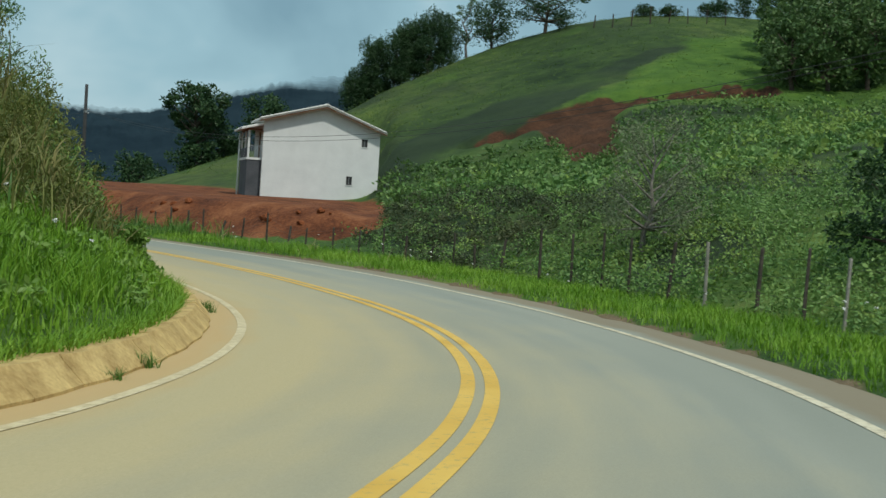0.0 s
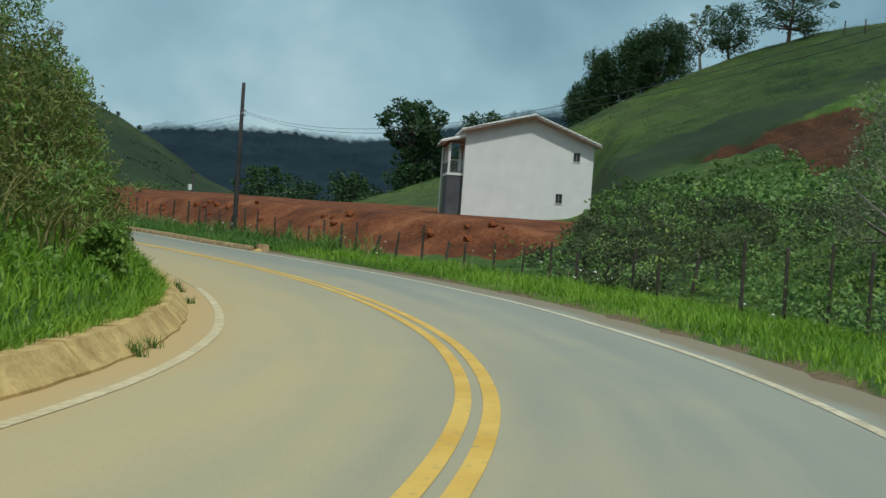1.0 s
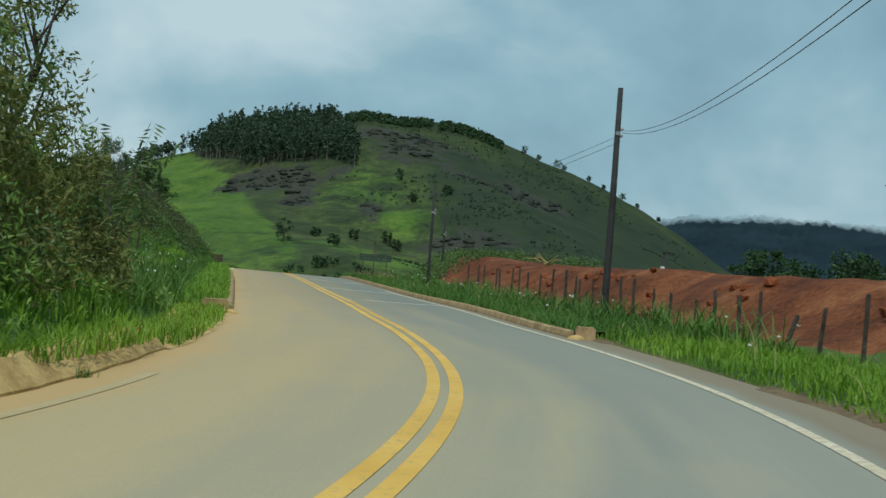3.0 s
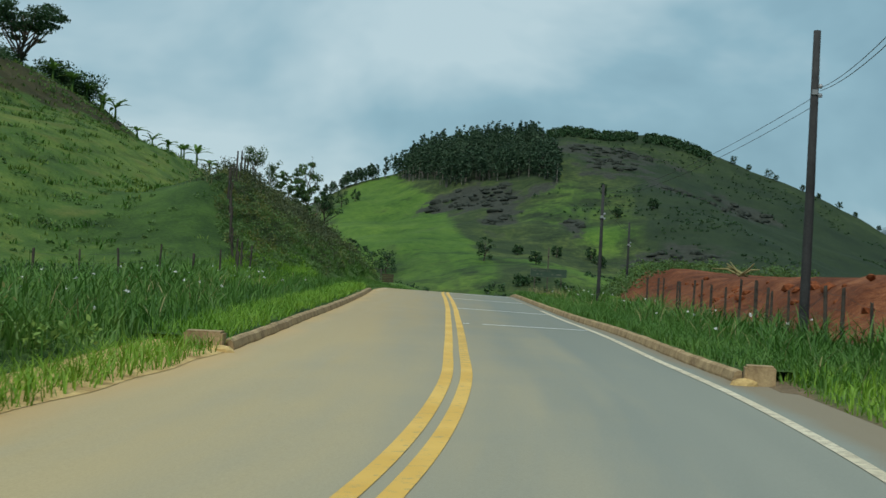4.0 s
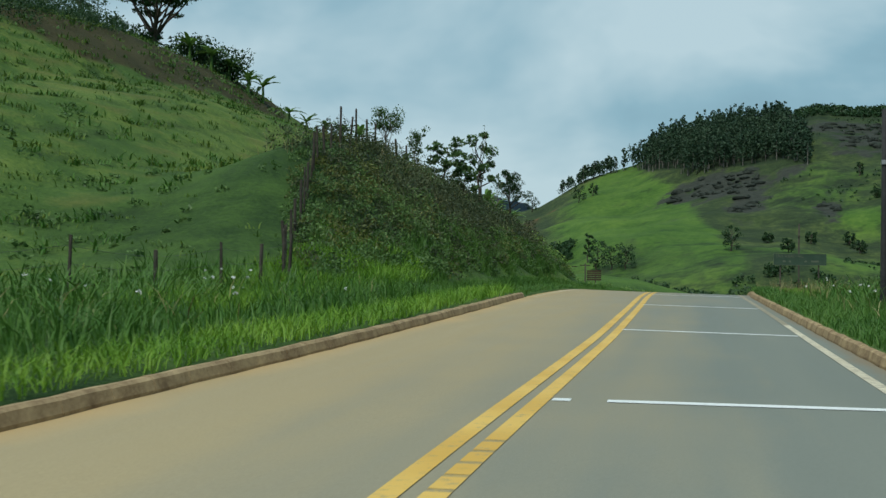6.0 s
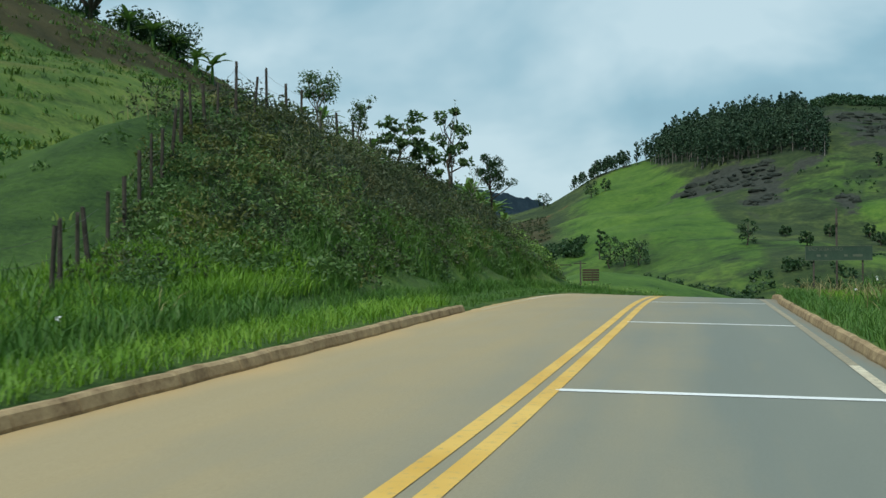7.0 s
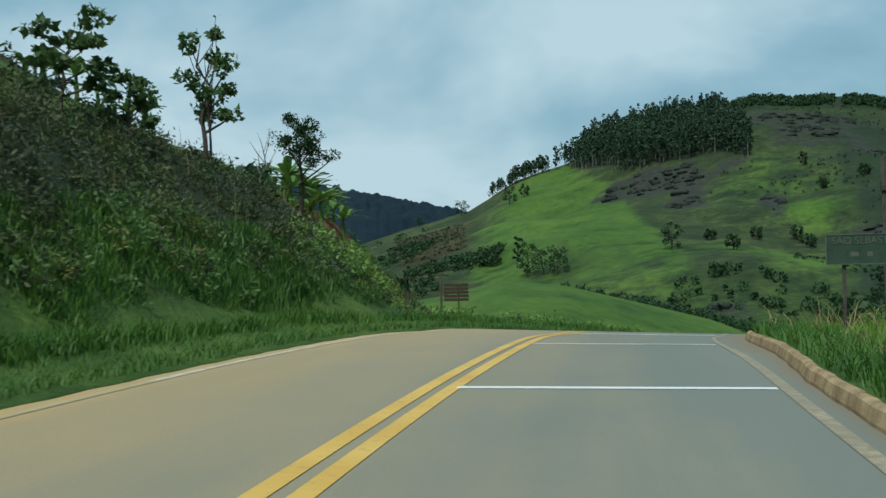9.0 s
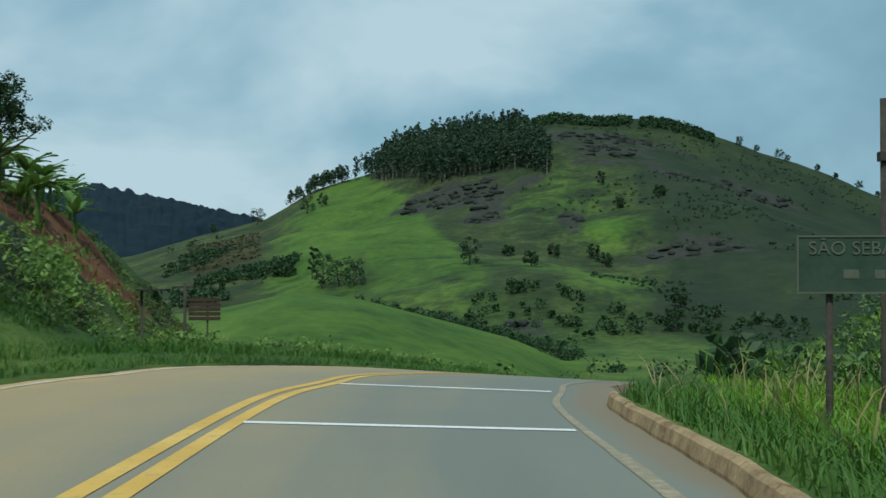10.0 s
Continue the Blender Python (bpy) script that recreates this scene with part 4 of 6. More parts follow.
        stuff("arching_sprays", blades(pts, rng.uniform(0.45, 1.1, len(pts)), np.full(len(pts), 0.032), rng.uniform(0.3, 1.2, len(pts)), 3), mt, lab, "bushes")


spur_thicket()


# grass creeping over the road's left edge
def edge_grass():
    n = 26000
    s = rng.uniform(-62, 56.5, n)
    d = -(left_edge(s) + 0.05 + rng.random(n) * np.maximum(4.35 - left_edge(s), 0.3) + 0.12 * vnoise(s, s * 0, 1.2, 91))
    p = on_road(s, d - np.where(s > 15.2, 0.12, 0.0), np.where(s < 3.6, 0.18, np.where(s > 15.2, 0.12, 0.0)))
    stuff("verge_grass", blades(p, rng.uniform(0.14, 0.42, n), np.full(n, 0.018), rng.uniform(0.3, 1.0, n)), M["grass_lit"], "grass hanging over the road's left edge", "grass")
    n = 24000
    s = rng.uniform(56.5, 118, n)
    d = -(left_edge(s) + 0.12 + rng.random(n) * 1.3 + 0.15 * vnoise(s, s * 0, 1.5, 92))
    stuff("verge_grass", blades(on_road(s, d), rng.uniform(0.10, 0.30, n), np.full(n, 0.018), rng.uniform(0.3, 1.0, n)), M["grass_deep"], "grass creeping onto the asphalt below the cut", "grass")


edge_grass()


# slope behind the fence on the outside of the bend
def scrub_slope():
    n = 9500
    x, y = rng.uniform(-8, 84, n), rng.uniform(-62, 52, n)
    z, m, s, d = height(x, y)
    e = 0.825 * (x - 12) - 0.565 * (y - 7)
    near = np.hypot(x + 8, y + 26)
    line = np.interp(x, [30, 48, 54, 63, 71, 84], [70, 46, 42.5, 41, 35, 30])
    ok = (d > 7.6) & ((m["scar"] < 0.3) | (rng.random(n) < 0.08)) & (e > -1.2) & (y < line) & (m["earth"] < 0.4)
    ok &= rng.random(n) < np.where(near < 40, 1.0, 0.8)
    p = np.stack([x, y, z], -1)[ok]
    dist = near[ok]
    patch = vnoise(p[:, 0], p[:, 1], 7, 71)
    rad = rng.uniform(0.26, 0.56, len(p)) * (0.8 + 0.011 * dist) * (1 + 0.6 * patch) * np.where(rng.random(len(p)) < 0.12, 1.7, 1.0)
    tone = patch + 0.3 * rng.normal(size=len(p)) + np.interp(p[:, 1] - 0.6 * p[:, 0], [-16, -6, 2], [0.0, -0.15, -0.6])
    light, deep = tone > 0.08, tone < -0.6
    for k, (sel, mt, lab) in enumerate(((deep, M["shrub"], "dark green bushes among the slope's scrub"), (~light & ~deep, M["slope_green"], "dense low green scrub on the slope behind the fence"), (light, M["slope_yellow"], "lighter green scrub patches on the slope"))):
        a = sel & (dist < 38)
        thicket("scrub", p[a], rad[a], 66, 0.125, mt, lab, 0.8, 0.35)
        b = sel & (dist >= 38)
        thicket("scrub", p[b], rad[b], 22, 0.32, mt, lab, 0.75, 0.35, 0.6)


scrub_slope()


def fence_scrub():
    p, s, q = along(1500, -52, 1, 3.3, 17, 1, 1.2)
    z, m, _, _ = height(p[:, 0], p[:, 1])
    e = 0.825 * (p[:, 0] - 12) - 0.565 * (p[:, 1] - 7)
    p, q = p[e > -1], q[e > -1]
    tone = vnoise(p[:, 0], p[:, 1], 4, 73) + 0.3 * rng.normal(size=len(p)) + np.interp(p[:, 1], [-26, -14, -4], [0.8, 0.3, -0.5])
    r = rng.uniform(0.28, 0.62, len(p)) * (1 + 0.35 * tone)
    for sel, mt, lab in ((tone < -0.2, M["shrub_dark"], "dark tangled scrub close behind the fence"), ((tone >= -0.2) & (tone < 0.2), M["shrub"], "leafy green scrub close behind the fence"), (tone >= 0.2, M["slope_green"], "light green scrub close behind the fence")):
        thicket("scrub", p[sel], r[sel], 76, 0.115, mt, lab, 0.95, 0.45)
    n = 900
    x, y = rng.uniform(9, 27, n), rng.uniform(-8, 14, n)
    z, m, s, d = height(x, y)
    e = 0.825 * (x - 12) - 0.565 * (y - 7)
    ok = (d > 7.5) & (e > -0.9) & (e < 6) & (m["earth"] < 0.5)
    thicket("scrub", np.stack([x, y, z], -1)[ok], rng.uniform(0.22, 0.5, ok.sum()), 70, 0.115, M["shrub_dark"], "dark tangled scrub at the end of the red bank", 0.9, 0.4)


fence_scrub()


def bank_thicket():
    p, s, q = along(3800, 55, 124, 1.5, 19.0, -1)
    lim = np.interp(s, [55, 60, 66, 86, 97, 124], [4.5, 6.4, 8.2, 9.3, 12.5, 26])
    ok = (q < lim) & (q > bank_foot(s) + 0.1)
    p, s, q = p[ok], s[ok], q[ok]
    tone = vnoise(s, q * 2, 5, 81) + 0.35 * rng.normal(size=len(p)) + np.interp(s, [80, 90], [0.0, 0.4])
    slip = p[:, 0] + 15.9 + 0.18 * (p[:, 1] - 104)
    bare = ((slip > -2.6) & (slip < 3.6) & (p[:, 1] > 89) & (p[:, 1] < 117) & (p[:, 2] > 0.9)) | (height(p[:, 0], p[:, 1])[1]["earth"] > 0.2) | (np.hypot(p[:, 0] + 11.2, p[:, 1] - 95.5) < 3.2)
    p, s, q, tone = p[~bare], s[~bare], q[~bare], tone[~bare]
    r = rng.uniform(0.22, 0.52, len(p)) * np.interp(q - bank_foot(s), [4.8, 6.5], [1.0, 0.5])
    for sel, mt, lab in ((tone < 0.22, M["shrub_dark"], "tangled grey-green scrub covering the roadside cut"), ((tone >= 0.22) & (tone < 0.5), M["shrub"], "green bushes on the roadside cut"),
                         (tone >= 0.5, M["shrub_olive"], "dry olive scrub on the roadside cut")):
        thicket("bank_thicket", p[sel], r[sel], 90, 0.115, mt, lab, 0.85, 0.4, 0.35)
    p, s, q = along(130, 58, 84, 2.2, 7.8, -1)
    thicket("bank_thicket", p, rng.uniform(0.45, 0.8, len(p)), 120, 0.13, M["shrub_dark"], "larger dark bushes standing out of the cut's scrub", 0.95, 0.5, 0.35)
    p, s, q = along(560, 84, 124, 1.6, 11.0, -1)
    far = (np.hypot(p[:, 0] + 10.8, p[:, 1] - 96.5) > 2.6) & (height(p[:, 0], p[:, 1])[1]["earth"] < 0.2) & (p[:, 2] < 2.4)
    p = p[far]
    thicket("bank_weeds", p, rng.uniform(0.25, 0.6, len(p)), 80, 0.14, M["leaf_fresh"], "yellow-green bushes where the road drops away", 0.8, 0.4)
    p, s, q = along(330, 66, 108, 4.5, 16, 1)
    thicket("verge_bushes", p, rng.uniform(0.3, 0.75, len(p)), 70, 0.16, M["shrub"], "dark green bushes behind the right verge", 0.8, 0.4)
    p, s, q = along(420, 79, 104, 2.4, 15, 1)
    for lo, hi, mt, lab in ((0, 170, M["shrub"], "green bushes beyond the place-name sign"), (170, 300, M["leaf_fresh"], "light green weeds beyond the place-name sign"), (300, 420, M["leaf_dark"], "dark bushes beyond the place-name sign")):
        thicket("verge_bushes", p[lo:hi], rng.uniform(0.3, 0.7, hi - lo), 60, 0.15, mt, lab, 0.75, 0.35)
    p, s, q = along(200, 50, 118, 1.2, 2.6, -1)
    thicket("bank_weeds", p, rng.uniform(0.15, 0.38, len(p)), 70, 0.12, M["shrub"], "green weeds along the foot of the cut", 0.85, 0.4)
    # nose of the cut
    p, s, q = along(700, 48, 62, 2.6, 9.2, -1)
    ok = q < np.interp(s, [48, 51, 53.5, 56, 58.5, 62], [4.3, 4.9, 5.5, 6.1, 6.8, 7.3])
    p, s, q = p[ok], s[ok], q[ok]
    tone = vnoise(p[:, 0], p[:, 1], 3, 84) + 0.3 * rng.normal(size=len(p))
    for sel, mt, lab in ((tone < -0.4, M["shrub_dark"], "dark tangled bushes on the nose of the cut"), ((tone >= -0.4) & (tone < 0.2), M["shrub"], "green bushes on the nose of the cut"), (tone >= 0.2, M["shrub_olive"], "dry olive bushes on the nose of the cut")):
        thicket("bank_thicket", p[sel], rng.uniform(0.22, 0.55, sel.sum()) * np.interp(q[sel], [5, 6.6], [1.0, 0.6]), 85, 0.115, mt, lab, 0.85, 0.4, 0.35)
    # ditch hedge beside the meadow
    p, s, q = along(150, 4, 40, 6.2, 10.5, -1)
    p = p[vnoise(p[:, 0], p[:, 1], 7, 83) > -0.1]
    thicket("meadow_hedge", p, rng.uniform(0.3, 0.6, len(p)), 90, 0.13, M["leaf_dark"], "dark low hedge along the meadow's foot", 0.8, 0.4)


bank_thicket()


def meadow_tufts():
    n = 5500
    x, y = rng.uniform(-75, -9, n), rng.uniform(12, 112, n)
    z, m, s, d = height(x, y)
    ok = (d < -9) & (vnoise(x, y, 5, 12) > -0.2) & ~((s > 56) & (d > -12.5))
    b = np.stack([x, y, z], -1)[ok]
    k = 7
    pts = np.repeat(b, k, 0) + np.c_[rng.normal(0, 0.25, (len(b) * k, 2)), np.zeros(len(b) * k)]
    h = rng.uniform(0.08, 0.26, len(pts))
    stuff("meadow_grass", blades(pts, h, np.full(len(pts), 0.06), rng.uniform(0.3, 1.0, len(pts))), M["meadow"], "rough grazed tufts on the hillside meadow", "grass")
    n = 2400
    x, y = rng.uniform(-70, -14, n), rng.uniform(25, 104, n)
    z, m, s, d = height(x, y)
    pick = (vnoise(x, y, 9, 21) > 0.12) & (d < -10.5)
    p = np.stack([x, y, z], -1)[pick]
    thicket("meadow_weeds", p, rng.uniform(0.12, 0.36, len(p)), 30, 0.16, M["shrub"], "scattered low weeds on the meadow", 0.6, 0.3)
    n = 16000
    x, y = rng.uniform(-72, -13, n), rng.uniform(22, 108, n)
    z, m, s, d = height(x, y)
    pick = (m["open"] > 0.6) & (m["track"] < 0.42) & (vnoise(x, y, 6, 23) + 0.3 * rng.normal(size=n) > -0.05)
    p = np.stack([x, y, z], -1)[pick]
    tone = vnoise(p[:, 0], p[:, 1], 11, 24) + 0.25 * rng.normal(size=len(p))
    for sel, mt, lab in ((tone < 0.1, M["grass_deep"], "dark tussocks along the meadow's trodden steps"), (tone >= 0.1, M["meadow"], "yellow-green tussocks along the meadow's trodden steps")):
        k = 9
        b = p[sel]
        pts = np.repeat(b, k, 0) + np.c_[rng.normal(0, 0.16, (len(b) * k, 2)), np.zeros(len(b) * k)]
        stuff("tussocks", blades(pts, rng.uniform(0.14, 0.40, len(pts)), np.full(len(pts), 0.075), rng.uniform(0.4, 1.1, len(pts))), mt, lab, "grass")
    # right-hand pasture
    n = 6000
    x, y = rng.uniform(44, 110, n), rng.uniform(25, 104, n)
    z, m, s, d = height(x, y)
    ok = (m["scar"] < 0.3) & (m["scrub"] < 0.4) & (m["earth"] < 0.3) & (z > 2.5)
    b = np.stack([x, y, z], -1)[ok]
    k = 4
    pts = np.repeat(b, k, 0) + np.c_[rng.normal(0, 0.25, (len(b) * k, 2)), np.zeros(len(b) * k)]
    stuff("pasture_grass", blades(pts, rng.uniform(0.08, 0.22, len(pts)), np.full(len(pts), 0.07), rng.uniform(0.3, 1.0, len(pts))), M["meadow"], "short pasture grass on the hill above the house", "grass")


meadow_tufts()


def ridge_scrub():
    n = 520
    x, y = rng.uniform(-47, -35, n), rng.uniform(66, 93, n)
    z = ground_z(x, y)
    ok = z > 12.5 + 0.13 * (y - 74) + 0.4 * vnoise(x, y, 4, 27)
    p = np.stack([x, y, z], -1)[ok]
    r = rng.uniform(0.45, 1.0, len(p)) * np.interp(p[:, 1], [80, 86, 93], [2.1, 1.5, 0.8])
    thicket("ridge_scrub", p, r, 85, 0.17, M["leaf_dark"], "dark tangled scrub along the top of the meadow", 0.9, 0.45, 0.4)


ridge_scrub()


# valley floor and the far slopes
def valley_bushes():
    n = 800
    x, y = rng.uniform(-40, 70, n), rng.uniform(84, 250, n)
    z, m, s, d = height(x, y)
    ok = (np.abs(d) > 6) & (vnoise(x, y, 22, 31) > -0.1) & ((x > -22) | (y > 150)) & ~((x < 2) & (y > 128)) & ~((x > 24) & (y < 108))
    p = np.stack([x, y, z], -1)[ok]
    r = rng.uniform(0.5, 1.5, len(p)) * (0.7 + 0.006 * (p[:, 1] - 90))
    thicket("valley_bushes", p, r, 60, 0.38, M["leaf_dark"], "dark bushes filling the valley below the crest", 0.85, 0.4, 0.6)


valley_bushes()


def crest_bushes():
    n = 300
    x, y = rng.uniform(-4, 48, n), rng.uniform(97, 140, n)
    z, m, s, d = height(x, y)
    ok = (d > 7) & (vnoise(x, y, 9, 33) > -0.35)
    p = np.stack([x, y, z], -1)[ok]
    thicket("valley_bushes", p, rng.uniform(0.6, 1.5, len(p)), 70, 0.26, M["leaf_dark"], "dark bushes just beyond the road's crest", 0.8, 0.4, 0.55)


crest_bushes()


def spur_hedge():
    """Dark bushes in the fold behind the pasture spur."""
    n = 260
    az = rng.uniform(-7.5, 2.5, n)
    rr = rng.uniform(212, 246, n)
    a = np.radians(az)
    x, y = EYE_X + rr * np.sin(a), EYE_Y + rr * np.cos(a)
    keep = vnoise(az, rr, 1.1, 34, 2) > np.interp(az, [-7.5, -3, 1], [0.35, 0.05, -0.3])
    p = np.stack([x, y, ground_z(x, y)], -1)[keep]
    thicket("fold_bushes", p, rng.uniform(0.7, 1.7, len(p)), 60, 0.5, M["leaf_dark"], "dark bushes in the fold behind the pasture", 0.85, 0.5, 0.6)


spur_hedge()


def hill_places(n, az0, az1, u0, u1):
    az, up = np.radians(rng.uniform(az0, az1, n)), rng.uniform(u0, u1, n)
    r = 250 + up * (HILL_R - 250)
    x, y = EYE_X + r * np.sin(az), EYE_Y + r * np.cos(az)
    return np.stack([x, y, ground_z(x, y)], -1), np.degrees(az), up


def far_woods():
    p, az, up = hill_places(2900, -9.6, 1.9, 0.62, 1.0)
    low = np.interp(az, [-9.6, -7.5, -6.3, -5.6, -4.5, -2.8, -0.4, 0.7, 1.2, 1.9], [0.985, 0.975, 0.955, 0.88, 0.82, 0.77, 0.73, 0.69, 0.68, 1.2]) + 0.03 * vnoise(p[:, 0], p[:, 1], 25, 41)
    ok = (up > low) & (up < np.interp(az, [-0.3, 0.1, 1.3], [2.0, 0.95, 0.74]))
    p, az = p[ok], az[ok]
    h = rng.uniform(8.5, 14.0, len(p)) * np.interp(az, [-9.5, -7.4, -6.2, -4.7, -3, -1.5, 0.5], [0.5, 0.6, 0.95, 1.22, 1.12, 1.0, 0.72])
    out = []
    for k in range(5):
        c = p + np.c_[rng.normal(0, 0.5, (len(p), 2)), h * (0.36 + 0.145 * k)]
        out.append(clumps(c, rng.uniform(0.9, 1.5, len(p)) * (1.2 - 0.14 * k), 15, 0.95, 1.15, 0.7))
    grove = stuff("eucalyptus_grove", join(*out), M["euca"], "tall grey-green eucalyptus grove along the hill's shoulder", "woods")
    edge = p[rng.random(len(p)) < 0.45]
    stuff("grove_trunks", blades(edge - np.array([0, 0, 0.5]), rng.uniform(6, 10, len(edge)), np.full(len(edge), 0.4), np.full(len(edge), 0.05), 2), M["pale_bark"], "pale slender trunks of the eucalyptus grove", "woods")
    p, az, up = hill_places(620, 0.6, 8.0, 0.955, 1.01)
    lump = vnoise(az, up * 0, 0.5, 48, 2)
    p, lump = p[lump > -0.45], lump[lump > -0.45]
    stuff("summit_scrub", clumps(p + np.array([0, 0, 0.8]), rng.uniform(0.5, 2.0, len(p)) * (1.0 + 0.8 * lump), 26, 1.1, 0.8, 0.7), M["leaf_dark"], "dark scrub capping the hill's summit", "woods")
    p, az, up = hill_places(5200, -13, 18, 0.04, 0.97)
    thick = vnoise(p[:, 0], p[:, 1], 55, 43) + 0.5 * vnoise(p[:, 0], p[:, 1], 14, 45)
    pick = thick > 0.46 + 0.75 * np.exp(-((az + 7 - (1 - up) * 4) / 3.2) ** 2) - 0.4 * ss(2, 7, az)
    p = p[pick]
    stuff("hillside_scrub", clumps(p + np.array([0, 0, 0.4]), rng.uniform(0.25, 0.9, len(p)), 12, 0.6, 0.7, 0.7), M["leaf_dark"], "scattered dark scrub across the big hill", "bushes")
    p, az, up = hill_places(700, -13, 16, 0.02, 0.2)
    pick = vnoise(p[:, 0], p[:, 1], 28, 44) > 0.15
    p = p[pick]
    stuff("gully_woods", clumps(p + np.array([0, 0, 1.2]), rng.uniform(0.5, 1.8, len(p)), 34, 0.8, 0.8, 0.7), M["leaf_dark"], "dark trees along the gully at the hill's foot", "woods")


far_woods()


def field_hedges():
    """Dark hedges and orchard rows on the spur left of the big hill."""
    p, az, up = hill_places(260, -13.3, -9.2, 0.38, 0.52)
    line = 0.46 - 0.03 * (az + 11)
    p = p[np.abs(up - line) < 0.045]
    stuff("field_hedge", clumps(p + np.array([0, 0, 1.0]), rng.uniform(1.0, 2.2, len(p)), 40, 1.0, 0.8, 0.7), M["leaf_dark"], "dark hedge between the fields below the hill", "hedge")
    p, az, up = hill_places(420, -14.5, -12.0, 0.3, 0.9)
    p = p[vnoise(p[:, 0], p[:, 1], 30, 47) > 0.0]
    stuff("field_hedge", clumps(p + np.array([0, 0, 0.8]), rng.uniform(0.8, 2.0, len(p)), 30, 1.0, 0.8, 0.7), M["leaf_dark"], "scattered dark bushes on the field's edge", "bushes")
    p, az, up = hill_places(900, -13.6, -10.7, 0.56, 0.87)
    p = p[np.abs(np.sin(up * 150)) > 0.75]
    stuff("crop_rows", clumps(p + np.array([0, 0, 0.3]), rng.uniform(0.5, 0.9, len(p)), 10, 0.7, 0.7, 0.7), M["shrub_dark"], "brownish rows of a crop on the far field", "crops")


field_hedges()


def outcrops():
    """Slabs of dark rock breaking through the hillside in layers."""
    p, az, up = hill_places(2600, -5.5, 13, 0.05, 0.95)
    z, m, s, d = height(p[:, 0], p[:, 1])
    keep = m["rock"] > 0.5 + 0.4 * rng.random(len(p))
    p, az = p[keep], az[keep]
    bm = bmesh.new()
    bmesh.ops.create_icosphere(bm, subdivisions=2, radius=1)
    bv = np.array([v.co[:] for v in bm.verts])
    bf = np.array([[v.index for v in f.verts] for f in bm.faces])
    bm.free()
    V, F = [], []
    for k, c in enumerate(p):
        w = bv * (1 + 0.35 * rng.normal(size=(len(bv), 1)).clip(-1, 1)) * np.array([rng.uniform(0.8, 2.6), rng.uniform(0.8, 2.2), rng.uniform(0.5, 1.3)])
        V.append(w + c)
        F.append(bf + k * len(bv))
    stuff("rock_outcrops", (np.concatenate(V), np.concatenate(F)), M["rock"], "layered dark rock outcrops on the hillside", "rocks")


outcrops()


def far_ridges():
    """Wooded ridges several hills away."""
    for name, az0, az1, R, pts, label in (
            ("far_ridge", 9, 60, 1350, ([9, 12, 14, 16, 19, 21.5, 24, 26, 28.5, 32, 36, 44, 60], [1.3, 2.1, 2.5, 3.0, 3.3, 3.35, 3.2, 3.4, 4.2, 5.0, 5.1, 4.2, 3.4]), "dark wooded ridge under low cloud, haze blue in its colour"),
            ("far_ridge", -50, -9.5, 1050, ([-50, -30, -22, -18.5, -17.2, -15.5, -14, -12, -11, -9.5], [2.5, 3.0, 3.2, 3.45, 3.75, 3.4, 3.2, 2.75, 2.5, 1.7]), "dark wooded ridge beyond the saddle")):
        az = np.arange(az0, az1, 0.05)
        up = np.linspace(0, 1, 26)
        A, U = np.meshgrid(az, up, indexing="ij")
        el = np.interp(A, *pts)
        top = 1.4 + R * np.tan(np.radians(el))
        rr = R + 420 * (U - 1)
        tuft = (6.0 if az0 < 0 else 5.0) * np.abs(vnoise(A * R * 0.0175, U * 300, 9, 51, 3)) * ss(0.1, 0.6, U)
        z = -12 + (top + 12) * U**0.85 + tuft + 5 * vnoise(A * R * 0.0175, U * 420, 90, 52)*ss(0,0.4,U)*(1-U*0.7)
        x, y = EYE_X + rr * np.sin(np.radians(A)), EYE_Y + rr * np.cos(np.radians(A))
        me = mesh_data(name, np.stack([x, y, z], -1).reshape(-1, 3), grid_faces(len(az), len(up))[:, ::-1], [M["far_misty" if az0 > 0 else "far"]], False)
        me.attributes.new("veil", "FLOAT", "POINT").data.foreach_set("value", (1.5 * ss(0.70, 0.99, U) * (0.85 + 0.35 * vnoise(A * 20, U * 0, 60, 53))).ravel().astype(np.float32))
        tagged(new(name, me), label, "hills", kind="structure")


far_ridges()

# ---- made things ----
def empty(name, at=(0, 0, 0), turn=0.0):
    ob = new(name)
    ob.empty_display_size = 0.2
    ob.matrix_world = pose(*at, 0, 0, turn)
    return ob


def tube_data(paths, sides=6):
    """Tapered tubes: each path is a list of (x, y, z, radius)."""
    V, F, o = [], [], 0
    for path in paths:
        p = np.array(path, float)
        t = np.gradient(p[:, :3], axis=0)
        t /= np.linalg.norm(t, axis=1, keepdims=True) + 1e-9
        ref = np.array([0.31, 0.95, 0.05]) if abs(t[0, 2]) > 0.5 else np.array([0, 0, 1.0])
        a = np.cross(t, ref)
        a /= np.linalg.norm(a, axis=1, keepdims=True) + 1e-9
        b = np.cross(t, a)
        ang = np.arange(sides) / sides * 2 * np.pi
        ring = p[:, None, :3] + p[:, None, 3:4] * (np.cos(ang)[None, :, None] * a[:, None] + np.sin(ang)[None, :, None] * b[:, None])
        V.append(ring.reshape(-1, 3))
        n = len(p)
        i, j = np.meshgrid(np.arange(n - 1), np.arange(sides), indexing="ij")
        q = np.stack([i * sides + j, i * sides + (j + 1) % sides, (i + 1) * sides + (j + 1) % sides, (i + 1) * sides + j], -1).reshape(-1, 4) + o
        F.append(q)
        V.append(p[-1:, :3])
        tip = o + n * sides
        k = np.arange(sides)
        F.append(np.stack([o + (n - 1) * sides + k, o + (n - 1) * sides + (k + 1) % sides, np.full(sides, tip), np.full(sides, tip)], -1))
